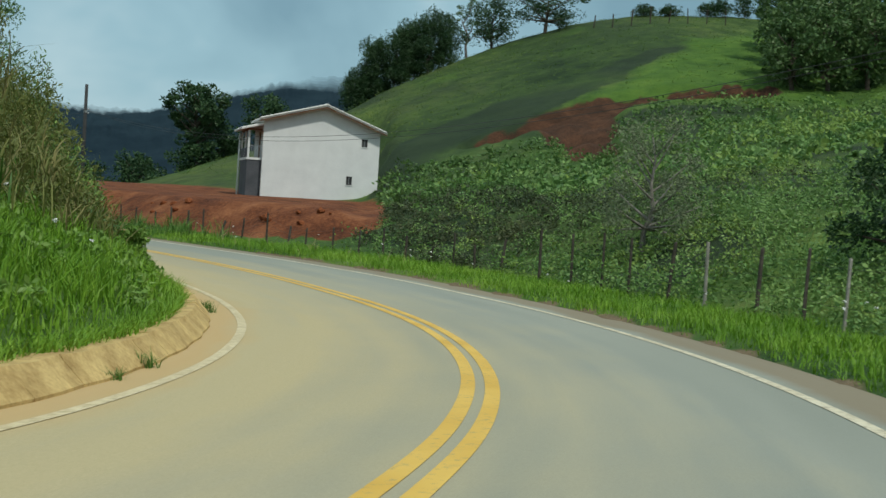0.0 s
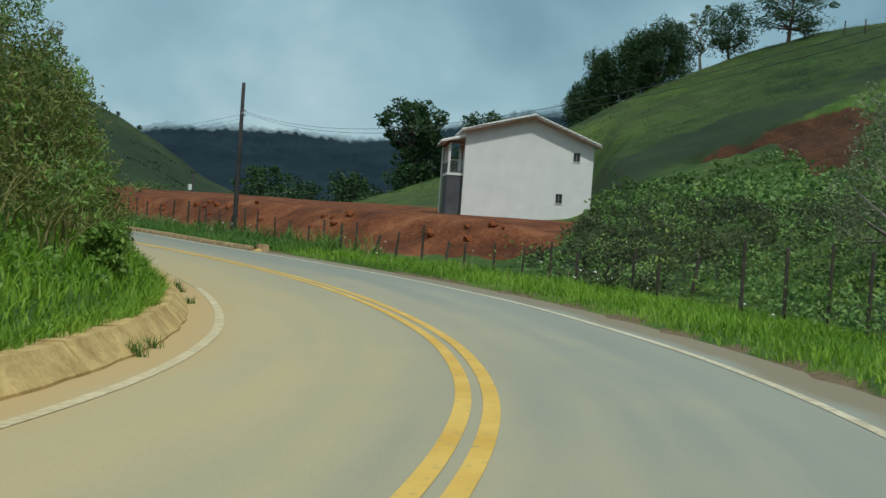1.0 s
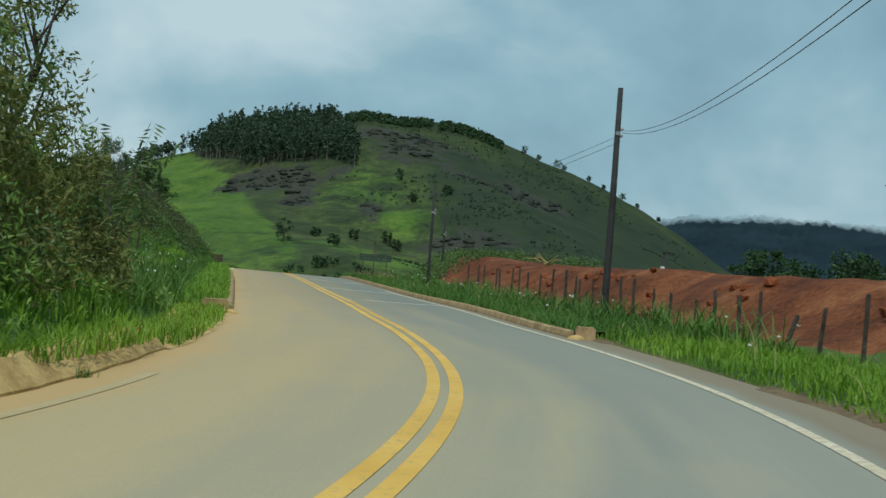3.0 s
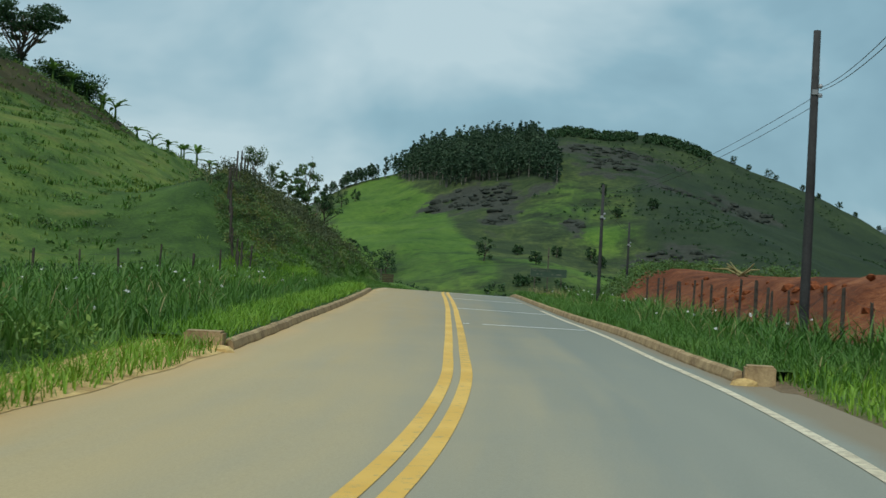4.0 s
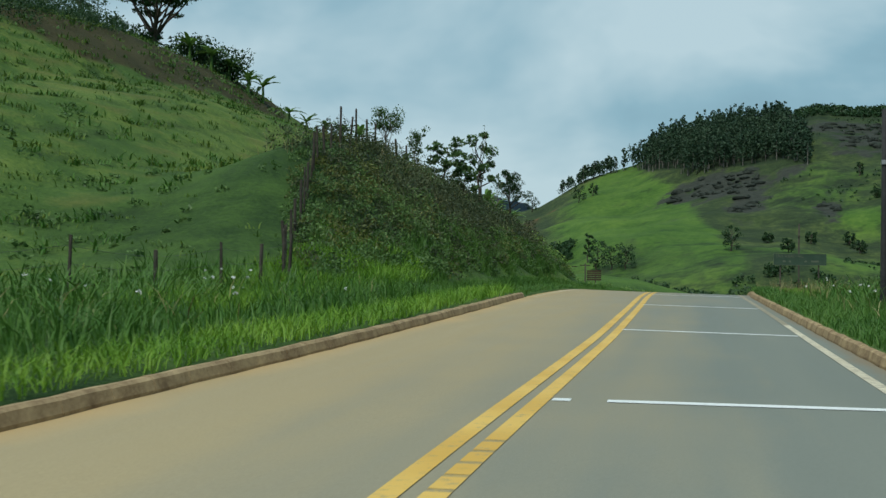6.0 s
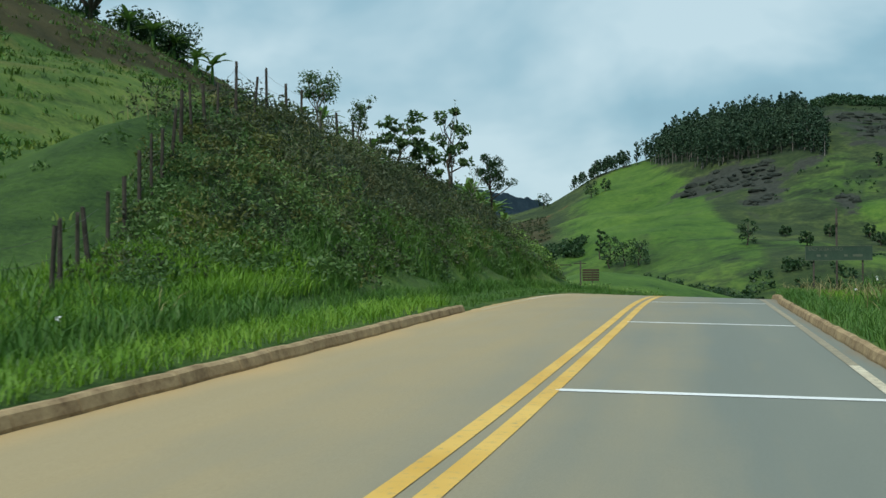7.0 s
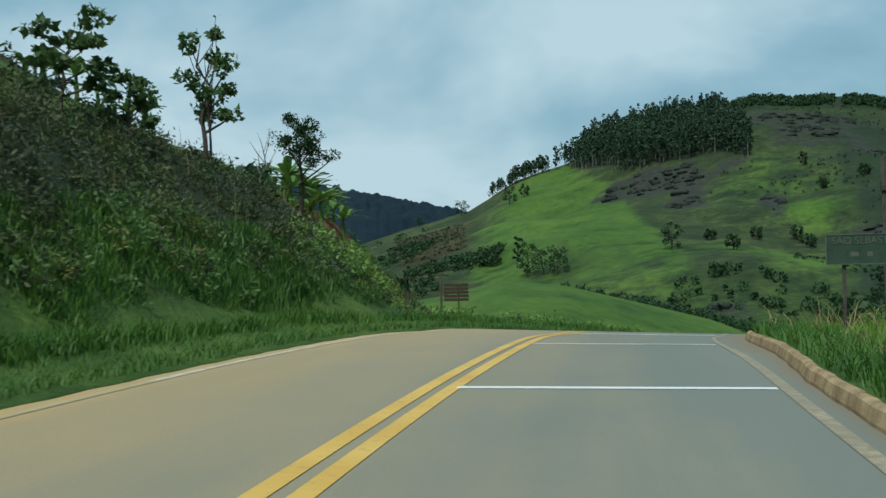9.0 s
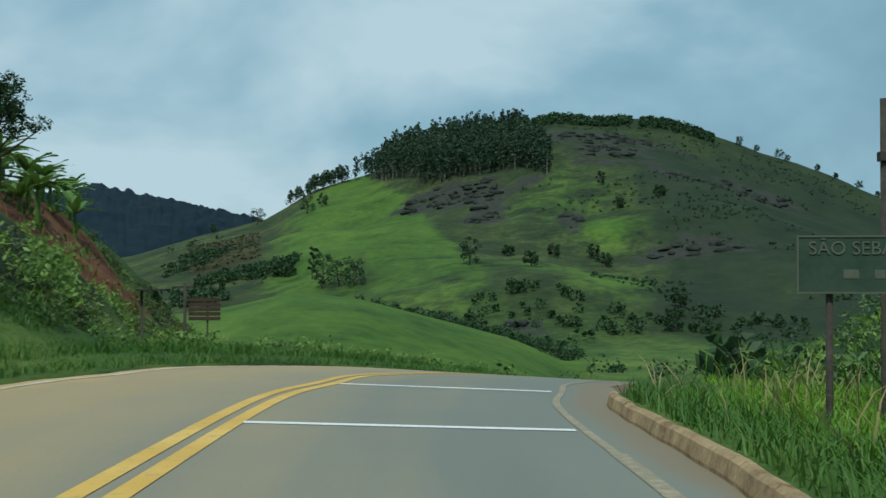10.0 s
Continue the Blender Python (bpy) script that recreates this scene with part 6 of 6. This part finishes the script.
    box("veranda_wall", (VX, 0.55, -0.6), (-0.004, 0.70, 2.62), M["grey_wall"], t, 0, "dark grey rendered wall")
    box("veranda_wall", (VX, 0.70, -0.6), (VX + 0.15, D, 2.62), M["grey_wall"], t, 0, "dark grey rendered wall")
    box("balcony_floor", (VX - 0.05, 0.50, 2.624), (-0.004, D, 2.80), M["plaster"], t)
    for y in (0.62, D * 0.5, D - 0.1):
        box("column", (VX, y - 0.08, 2.804), (VX + 0.16, y + 0.08, 4.86), M["plaster"], t, 0.01)
    tube("column", [[(VX - 0.12, D - 0.05, -0.6, 0.07), (VX - 0.12, D - 0.05, 4.86, 0.07)]], M["plaster"], t, 8, "slender white column")
    rail = box("railing", (VX + 0.02, 0.58, 3.66), (-0.004, 0.64, 3.72), M["steel"], t, 0.005, "grey steel railing")
    k = VX + 0.28
    while k < -0.1:
        box("baluster", (k, 0.595, 2.81), (k + 0.025, 0.62, 3.66), M["steel"], rail)
        k += 0.13
    box("parapet", (VX, 0.72, 2.804), (VX + 0.10, D, 3.55), M["grey_wall"], t)
    box("beam", (VX, 0.54, 4.864), (-0.01, 0.70, 5.02), M["timber"], t, 0, "brown timber beam")
    box("beam", (VX, 0.70, 4.864), (VX + 0.16, D, 5.02), M["timber"], t, 0, "brown timber beam")
    slope(VX - 0.55, 4.93, -0.05, 5.34, 0.05, D + 0.3, "veranda_roof")
    box("inner_door", (-0.06, 2.0, 2.81), (-0.012, 2.9, 4.8), M["timber"], t, 0.01, "brown wooden door")
    return t


house()


# clods along the red bank
def clods():
    random.seed(11)
    for k in range(45):
        y = random.uniform(8, 62)
        x = float(bank_x(np.array([y]))[0]) + random.uniform(-0.9, 0.2)
        z = float(ground_z(x, y)[0])
        r = random.uniform(0.07, 0.24)
        bm = bmesh.new()
        bmesh.ops.create_icosphere(bm, subdivisions=1, radius=r)
        for v in bm.verts:
            v.co *= random.uniform(0.7, 1.25)
            v.co.z *= 0.7
        t = new("clod", bpy.data.meshes.new("clod"))
        bm.to_mesh(t.data)
        bm.free()
        t.data.materials.append(M["clod"])
        t.location = (x, y, z + r * 0.2)
        tagged(t, "lump of red earth fallen from the bank", "clod", "clods along the bank")


clods()


def debris(x, y, label):
    z = float(ground_z(x, y)[0])
    t = tagged(empty("dead_branches", (x, y, z)), label, "branches")
    for k in range(7):
        a, l = random.uniform(0, 6.28), random.uniform(0.6, 1.5)
        tube("branch", [[(0.2 * math.cos(a * 3), 0.2 * math.sin(a * 2), 0.08, 0.05), (math.cos(a) * l * 0.5, math.sin(a) * l * 0.5, 0.35, 0.04), (math.cos(a) * l, math.sin(a) * l, random.uniform(0.2, 0.7), 0.02)]], M["straw"], t, 5)


debris(9.3, 54, "heap of dry broken branches on the red mound")


# ---- single trees, palms and shrubs ----
def tree(name, label, x, y, h, spread=1.0, f0=0.5, limbs=7, rc=0.5, n=160, leaf=0.12, leaf_mat="leaf_mid", bark="bark", shape="round", r0=0.08, squash=0.8, ratio=0.45,
         lean=0.0, extra=2, z=None, seed=1, category="tree", droop=0.0, group=""):
    """Tapered trunk, limbs and a crown of leaf clumps gathered at the limbs' ends."""
    g = random.Random(seed)
    z = float(ground_z(x, y)[0]) if z is None else z
    t = tagged(empty(name, (x, y, z)), label, category, group)
    bend = [(g.gauss(0, 0.04) * h, g.gauss(0, 0.04) * h) for k in range(5)]
    path = []
    for k in range(6):
        f = k / 5
        bx, by = bend[k - 1] if k else (0, 0)
        path.append((bx + lean * h * f, by, h * 0.88 * f - (0.3 if k == 0 else 0), r0 * (1.15 - 0.95 * f)))
    tube("trunk", [path], M[bark], t, 7)
    pts, rad = [], []
    limb_paths = []
    for k in range(limbs):
        f = f0 + (1 - f0) * (k + 0.5) / limbs
        u = (f - f0) / (1 - f0)
        env = {"round": math.sin(math.pi * (0.18 + 0.74 * u)) ** 0.7, "umbrella": 0.75 + 0.25 * math.sin(math.pi * u), "open": 0.85 - 0.35 * u, "vase": 0.45 + 0.55 * u}[shape]
        a = k * 2.4 + g.uniform(-0.5, 0.5)
        reach = spread * env * g.uniform(0.7, 1.08)
        top = h * (0.80 + 0.2 * u if shape == "umbrella" else f) + g.uniform(-0.03, 0.03) * h
        root = max(0.25, f - 0.30 if shape in ("umbrella", "vase") else f - 0.16) * 0.88
        i = min(4, int(root / 0.88 * 5))
        w = root / 0.88 * 5 - i
        o = [path[i][c] * (1 - w) + path[i + 1][c] * w for c in range(4)]
        end = (o[0] + reach * math.cos(a), o[1] + reach * math.sin(a), top)
        mid = (o[0] * 0.45 + end[0] * 0.55, o[1] * 0.45 + end[1] * 0.55, o[2] * 0.5 + end[2] * 0.5 - droop * h)
        limb_paths.append([(*o[:3], o[3] * 0.7), (*mid, o[3] * 0.42 + 0.004), (*end, 0.006 + 0.04 * r0)])
        pts.append(end)
        rad.append(rc * g.uniform(0.75, 1.2))
        for q in range(extra):
            v = 0.55 + 0.45 * g.random()
            pts.append((o[0] + (end[0] - o[0]) * v + g.gauss(0, 0.45) * rc, o[1] + (end[1] - o[1]) * v + g.gauss(0, 0.45) * rc, o[2] + (end[2] - o[2]) * v + g.uniform(-0.1, 0.6) * rc))
            rad.append(rc * g.uniform(0.5, 0.95))
    if limbs <= 22:
        for q in limb_paths:
            tube("limb", [q], M[bark], t, 5)
    else:
        tube("limb", limb_paths, M[bark], t, 5)
    if n:
        n = int(n * (0.75 if limbs > 9 else 1.0))
        v, f = clumps(np.array(pts), np.array(rad), n, leaf, squash, ratio)
        part("crown", mesh_data("crown", v, f, [M[leaf_mat]]), None, t)
    return t


# top of the roadside cut
tree("small_tree", "small round-crowned tree with slender stems on the bank's top", -15.4, 71.6, 2.15, 0.62, 0.55, 10, 0.30, 80, 0.10, "leaf_mid", "pale_bark", "vase", 0.04, 0.85, seed=3)
tree("small_tree", "thin young tree with an airy crown on the bank's top", -15.1, 75.0, 1.95, 0.48, 0.5, 9, 0.20, 45, 0.09, "leaf_mid", "pale_bark", "vase", 0.03, seed=4)
tree("large_leaved_shrub", "shrub tree with broad dark leaves in tiers on the cut", -14.7, 79.0, 2.2, 1.25, 0.30, 9, 0.34, 30, 0.22, "leaf_mid", "bark", "open", 0.05, 0.5, 0.55, seed=5, category="shrub")
tree("large_leaved_shrub", "low broad-leaved shrub beside the taller one", -14.3, 81.2, 1.8, 0.95, 0.30, 8, 0.30, 26, 0.20, "leaf_mid", "bark", "open", 0.04, 0.5, 0.55, seed=15, category="shrub")
tree("slender_tree", "tall slender tree with bare upright twigs and few leaf tufts", -15.0, 87.8, 3.9, 1.15, 0.28, 9, 0.34, 42, 0.19, "leaf_mid", "bark", "open", 0.07, 0.7, 0.5, seed=6)
tree("slender_tree", "bare upright twigs rising beside the slender tree", -14.9, 87.9, 4.4, 0.7, 0.45, 7, 0.12, 4, 0.10, "leaf_mid", "bark", "vase", 0.035, 0.7, seed=7, extra=0)
lt = tree("leaning_tree", "small dark tree with a low side branch on the bank", -15.3, 97.0, 3.3, 0.85, 0.62, 9, 0.42, 130, 0.11, "leaf_dark", "bark", "round", 0.08, 0.8, seed=8)
tube("limb", [[(0.02, 0, 1.1, 0.04), (0.6, 0.1, 1.5, 0.03), (1.25, 0.1, 1.95, 0.015)]], M["bark"], lt, 5)
v, f = clumps(np.array([(1.3, 0.1, 2.05), (1.05, 0.0, 1.95)]), np.array([0.34, 0.22]), 90, 0.11, 0.8)
part("crown", mesh_data("crown", v, f, [M["leaf_dark"]]), None, lt)
tree("bare_shrub", "small leafless shrub on the cut", -15.2, 93.0, 2.0, 0.6, 0.3, 7, 0.10, 3, 0.06, "straw", "pale_bark", "vase", 0.03, seed=9, extra=0, category="shrub")
# hilltop at the meadow's head
tree("acacia", "flat-topped acacia with dark layered foliage on the hilltop", -41.5, 104, 5.6, 3.2, 0.32, 18, 1.0, 120, 0.24, "leaf_dark", "bark", "umbrella", 0.16, 0.34, seed=10, extra=4)
tree("slender_tree", "tall thin tree with a sparse crown beside the acacia", -47.0, 103, 7.0, 1.5, 0.4, 9, 0.75, 80, 0.2, "leaf_dark", "bark", "open", 0.11, 0.5, seed=11)
for k, (x, y, h) in enumerate([(-49.5, 98, 2.6), (-52.5, 94, 3.0), (-47.5, 101.5, 2.0), (-45.5, 103.5, 1.9), (-43.5, 104.5, 1.7), (-39.0, 104.5, 1.5), (-55.5, 91, 3.2), (-58.5, 88, 3.2), (-36.5, 104, 1.2), (-51, 96, 3.0), (-54, 92.5, 3.2), (-57, 89.5, 3.2)]):
    tree("hilltop_bush", "dark dense bush along the hilltop hedge", x, y, h, 1.5, 0.05, 10, 1.05, 100, 0.26, "leaf_dark", "bark", "round", 0.08, 0.85, seed=20 + k, category="bush", group="hilltop hedge")
# crest above the house
for k, (x, y, h, sp) in enumerate([(67.6, 94.6, 4.2, 1.5), (69.3, 93.2, 6.4, 1.9), (71.0, 92.0, 6.6, 2.2), (72.8, 91.0, 6.8, 2.2), (74.4, 90.0, 6.6, 2.1), (76.0, 89.2, 5.6, 1.8), (70.2, 94.5, 6.2, 2.0), (73.6, 92.5, 6.4, 2.0)]):
    tree("bamboo_clump", "dense dark clump of feathery bamboo on the crest", x, y, h, sp, 0.02, 16, 1.15, 190, 0.34, "leaf_dark", "bark", "round", 0.07, 1.15, 0.22, seed=40 + k, extra=3, category="bamboo", group="bamboo on the crest")
tree("bare_tree", "tall pale tree with thin twisted limbs on the crest", 78.9, 88.8, 7.5, 1.5, 0.35, 9, 0.55, 60, 0.2, "leaf_mid", "pale_bark", "open", 0.16, 0.6, seed=50)
tree("round_tree", "dense dark round tree on the crest", 81.6, 87.5, 5.6, 2.7, 0.12, 16, 1.4, 160, 0.26, "leaf_dark", "bark", "round", 0.16, 0.9, seed=51)
tree("broad_tree", "broad dark tree with layered crown on the crest", 87.0, 84.4, 6.4, 3.9, 0.16, 20, 1.4, 150, 0.27, "leaf_dark", "bark", "round", 0.22, 0.7, seed=52)
for k, (x, y, h) in enumerate([(102, 72.5, 1.4), (103.5, 71.5, 1.8), (105.5, 70, 2.4), (107.5, 68.5, 2.8), (109.5, 67.0, 3.4), (111.5, 65, 2.2), (99, 76, 0.9), (96.8, 78, 0.8)]):
    tree("crest_bush", "dark bush on the pasture's crest", x, y, h, 1.0, 0.1, 8, 0.8, 90, 0.2, "leaf_dark", "bark", "round", 0.06, 0.8, seed=60 + k, category="bush", group="bushes on the crest")
# dark wood at the slope's upper end
k = 0
for x, y, h in [(76, 38, 6), (79, 36.5, 7.5), (82.5, 35, 8), (86, 33.5, 8.5), (80, 42, 7), (84, 41, 8.5), (88, 39.5, 9), (86, 47, 8), (90, 45, 9), (94, 43.5, 9.5), (91.5, 52, 7.5), (95.5, 50, 9), (99, 48, 10), (90, 30, 8), (95, 36, 10)]:
    tree("forest_tree", "dark broad-leaved tree at the wood's edge", x, y, h, 2.6, 0.1, 12, 1.4, 100, 0.42, "leaf_mid", "bark", "round", 0.2, 0.85, 0.55, seed=80 + k, group="wood on the slope")
    k += 1
# behind the roadside fence
tree("grey_tree", "half-bare grey bush tree tangled with leaves at the fence", 6.9, -13.4, 4.0, 1.6, 0.12, 16, 0.58, 150, 0.10, "leaf_grey", "pale_bark", "round", 0.08, 0.9, 0.35, seed=100, extra=3)
tree("dark_shrub", "dark large-leaved shrub behind the fence", 4.4, -23.5, 2.7, 1.2, 0.12, 9, 0.6, 190, 0.13, "leaf_dark", "bark", "round", 0.07, 0.9, 0.5, seed=101, category="shrub")
tree("dark_shrub", "dark large-leaved shrub beside its neighbour", 3.6, -26.5, 3.0, 1.2, 0.12, 9, 0.6, 190, 0.13, "leaf_dark", "bark", "round", 0.07, 0.9, 0.5, seed=102, category="shrub")
# valley beside and behind the house
tree("broad_tree", "large dark spreading tree beyond the house", 53.4, 106.5, 10.6, 3.7, 0.56, 18, 1.15, 150, 0.36, "leaf_dark", "bark", "round", 0.3, 0.75, 0.55, seed=110, extra=3)
tree("round_tree", "low rounded dark tree behind the plot", 55.5, 107.5, 6.0, 3.8, 0.12, 16, 1.5, 140, 0.40, "leaf_dark", "bark", "round", 0.2, 0.75, 0.55, seed=112, extra=3)
tree("round_tree", "dark round tree beside the house", 66.0, 112, 11.4, 2.6, 0.5, 12, 1.4, 140, 0.38, "leaf_dark", "bark", "round", 0.25, 0.85, 0.55, seed=111, extra=3)
tree("round_tree", "small dark tree in the valley behind the mound", 60.0, 174, 16.5, 4.6, 0.35, 16, 2.0, 110, 0.55, "leaf_dark", "bark", "round", 0.3, 0.6, 0.55, seed=113, extra=3)
for k, (x, y, h) in enumerate([(48, 112, 4.5), (50.5, 115, 5.0), (45, 118, 5.5), (58, 118, 6.5), (61, 110, 4.5), (42, 122, 6.0)]):
    tree("valley_bush", "dark bushy tree behind the plot", x, y, h, 2.6, 0.05, 10, 1.3, 90, 0.42, "leaf_dark", "bark", "round", 0.15, 0.8, 0.55, seed=210 + k, category="bush", group="bushes behind the plot")
# plants at the bend's kerb
tree("leafy_weed", "leafy green weed standing at the grass's edge", *on_road(-15.6, -4.75)[:2], 0.75, 0.22, 0.1, 9, 0.15, 34, 0.15, "leaf_fresh", "bark", "round", 0.02, 0.9, 0.4, seed=120, category="plant")
def grass_tuft(s, d, h, seed):
    g = np.random.default_rng(seed)
    p = on_road(s, d)
    t = tagged(empty("kerb_weed", p), "tuft of grassy weeds growing in the kerb's gutter", "plant", "weeds at the kerb")
    n = 46
    base = np.c_[g.normal(0, 0.06, (n, 2)), np.full(n, -0.01)]
    v, f = blades(base, g.uniform(0.5, 1.0, n) * h, np.full(n, 0.012), g.uniform(0.3, 1.1, n))
    part("foliage", mesh_data("foliage", v, f, [M["grass_deep"]]), None, t)


for k, (s, d, h) in enumerate([(-31.5, -3.58, 0.3), (-33.0, -3.58, 0.2), (-19.8, -3.58, 0.24), (-21.0, -3.58, 0.34), (-10.6, -3.58, 0.24), (-6.3, -3.58, 0.32), (-7.4, -3.58, 0.2), (-1.0, -3.6, 0.2)]):
    grass_tuft(s, d, h, 300 + k)
# trees over the spur
tree("airy_tree", "slender tree with an airy yellow-green crown above the thicket", -6.9, 6.9, 5.6, 1.2, 0.5, 9, 0.42, 85, 0.09, "shrub_olive", "bark", "vase", 0.06, 0.7, seed=140)
tree("airy_tree", "slender bent tree with few leaves above the thicket", -14.4, -20.5, 4.4, 0.9, 0.5, 8, 0.26, 40, 0.08, "shrub_olive", "pale_bark", "vase", 0.04, 0.7, seed=141, lean=0.1)
tree("leafy_tree", "dense small tree rising out of the thicket", -8.6, -4.0, 5.0, 1.3, 0.3, 9, 0.55, 150, 0.10, "shrub", "bark", "round", 0.06, 0.9, 0.35, seed=142)


def fern_spray(x, y, h):
    z = float(ground_z(x, y)[0])
    t = tagged(empty("feathery_shrub", (x, y, z)), "feathery shrub with pinnate fronds at the thicket's end", "shrub")
    g = random.Random(5)
    for k in range(7):
        a, up = k * 0.9 + g.uniform(-0.2, 0.2), g.uniform(0.7, 1.2)
        path = [(0.9 * f * math.cos(a) * h * 0.4, 0.9 * f * math.sin(a) * h * 0.4, h * (up * f - 0.28 * f * f), 0.012 * (1.1 - f)) for f in (0, 0.25, 0.5, 0.75, 1.0)]
        frond = tube("frond", [path], M["bark"], t, 4)
        V = []
        for i in range(22):
            f = 0.35 + 0.65 * i / 21
            c = np.array([np.interp(f, (0, 0.25, 0.5, 0.75, 1.0), [q[m] for q in path]) for m in range(3)])
            V += [c + np.array([-math.sin(a), math.cos(a), 0]) * sgn * 0.12 + np.array([0, 0, -0.03]) for sgn in (-1, 1)]
        v, f = leaves(np.array(V), np.full(len(V), 0.2), 0.22, 0.2, np.array([(-math.sin(a) * s_, math.cos(a) * s_, -0.2) for i in range(22) for s_ in (-1, 1)]) * 3)
        part("frond_blade", mesh_data("frond_blade", v, f, [M["leaf_mid"]]), None, frond)


fern_spray(-5.4, 6.8, 3.0)
# scattered trees on the big hill
k = 0
for x, y, h, sp in [(-88.7, 625, 7.5, 3.2), (-83, 630, 5, 2), (-14.7, 422.6, 7, 2.6), (-119, 676, 7, 3.2), (-49.7, 427, 8, 4), (-45, 424, 7, 3.5), (-54, 429, 9, 3.0), (-58.9, 442.8, 9, 1.5), (20.4, 470, 4, 2), (8.5, 461, 3.5, 1.8),
                    (1.5, 415, 3.5, 2), (-4.6, 460, 3, 1.6), (34, 372.5, 4.5, 1.8), (31.7, 520, 3.4, 1.8), (45.5, 527, 3.5, 2), (27.3, 556, 5, 1.4), (30.5, 352.7, 4.5, 2.2), (22.7, 453, 4, 2)]:
    tree("hill_tree", "single dark tree on the big hill's slope", x, y, h, sp, 0.2, 10, sp * 0.42, 46, 0.55, "leaf_dark", "bark", "round", 0.2, 0.85, 0.6, seed=150 + k, extra=1, group="trees on the big hill")
    k += 1
for az, h in ((9.0, 4), (9.7, 3), (10.6, 4.5), (10.9, 3), (12.1, 3), (12.8, 2.6), (13.7, 3.5), (14.4, 2.5), (15.4, 2.6), (-12.6, 4)):
    a = math.radians(az)
    tree("hill_tree", "small tree on the big hill's skyline", EYE_X + 636 * math.sin(a), EYE_Y + 636 * math.cos(a), h, h * 0.4, 0.2, 10, h * 0.2, 36, 0.45, "leaf_dark", "bark", "round", 0.15, 0.85, 0.6, seed=190 + k, extra=1, group="trees on the big hill")
    k += 1


# banana plants
def banana(x, y, h, seed):
    g = random.Random(seed)
    z = float(ground_z(x, y)[0])
    t = tagged(empty("banana_plant", (x, y, z)), "banana plant with torn arching green leaves", "banana plant", "banana plants on the ridge")
    tube("stem", [[(0, 0, -0.2, 0.11), (0.02, 0, h * 0.3, 0.09), (0, 0.02, h * 0.55, 0.06)]], M["banana"], t, 7)
    for k in range(9):
        a, L, up = k * 2.4 + g.uniform(-0.3, 0.3), h * g.uniform(0.5, 0.72), g.uniform(0.35, 1.1)
        V, F = [], []
        for i in range(7):
            f = i / 6
            run, rise = L * f * math.cos(up) + 0.18 * L * f * f, L * f * math.sin(up) - 0.55 * L * f * f * math.cos(up)
            w = 0.16 * h * math.sin(math.pi * min(0.96, 0.12 + 0.86 * f)) ** 0.6 * (1 if i else 0.3)
            for sgn, dz in ((-1, 0.16), (0, 0), (1, 0.16)):
                V.append((run * math.cos(a) - sgn * w * math.sin(a) * 0.5, run * math.sin(a) + sgn * w * math.cos(a) * 0.5, h * 0.5 + rise + dz * w + g.uniform(-0.02, 0.02) * h * abs(sgn)))
        for i in range(6):
            F += [(i * 3, i * 3 + 1, i * 3 + 4, i * 3 + 3), (i * 3 + 1, i * 3 + 2, i * 3 + 5, i * 3 + 4)]
        part("leaf", mesh_data("leaf", V, F, [M["banana"]], True), None, t)
    return t


kinds = [banana(-33.5, 103.5, 2.0, 1), banana(-31.8, 104, 1.7, 2), banana(-16.6, 104.0, 1.9, 3)]
random.seed(31)
for k, (x, y) in enumerate([(-30.4, 103.6), (-29.2, 104.2), (-28.0, 103.6), (-26.8, 104), (-25.6, 103.4), (-24.4, 103.8), (-34.8, 104.2), (-35.8, 103.2), (-27.4, 102.2), (-23.4, 102.8),
                            (-17.6, 106), (-18.4, 108), (-17.2, 109.5), (-18.6, 111), (-19.6, 113), (-19.2, 115), (-20.4, 117), (-20.8, 119.5), (-21.6, 122), (-19.8, 109.5), (-16.2, 101.5), (-17.4, 102.8), (-21.8, 118), (-22.4, 121),
                            (-38.4, 102.5), (-37.4, 103.6), (-36.6, 102.0), (-35.2, 105.0), (-34.2, 102.6), (-36.0, 104.2),
                            (-18.2, 104.8), (-18.8, 106.6)]):
    copy_thing(kinds[k % 3], Matrix.Translation((x, y, float(ground_z(x, y)[0]))) @ Matrix.Rotation(random.uniform(0, 6.28), 4, "Z") @ Matrix.Scale(random.uniform(0.75, 1.1), 4))
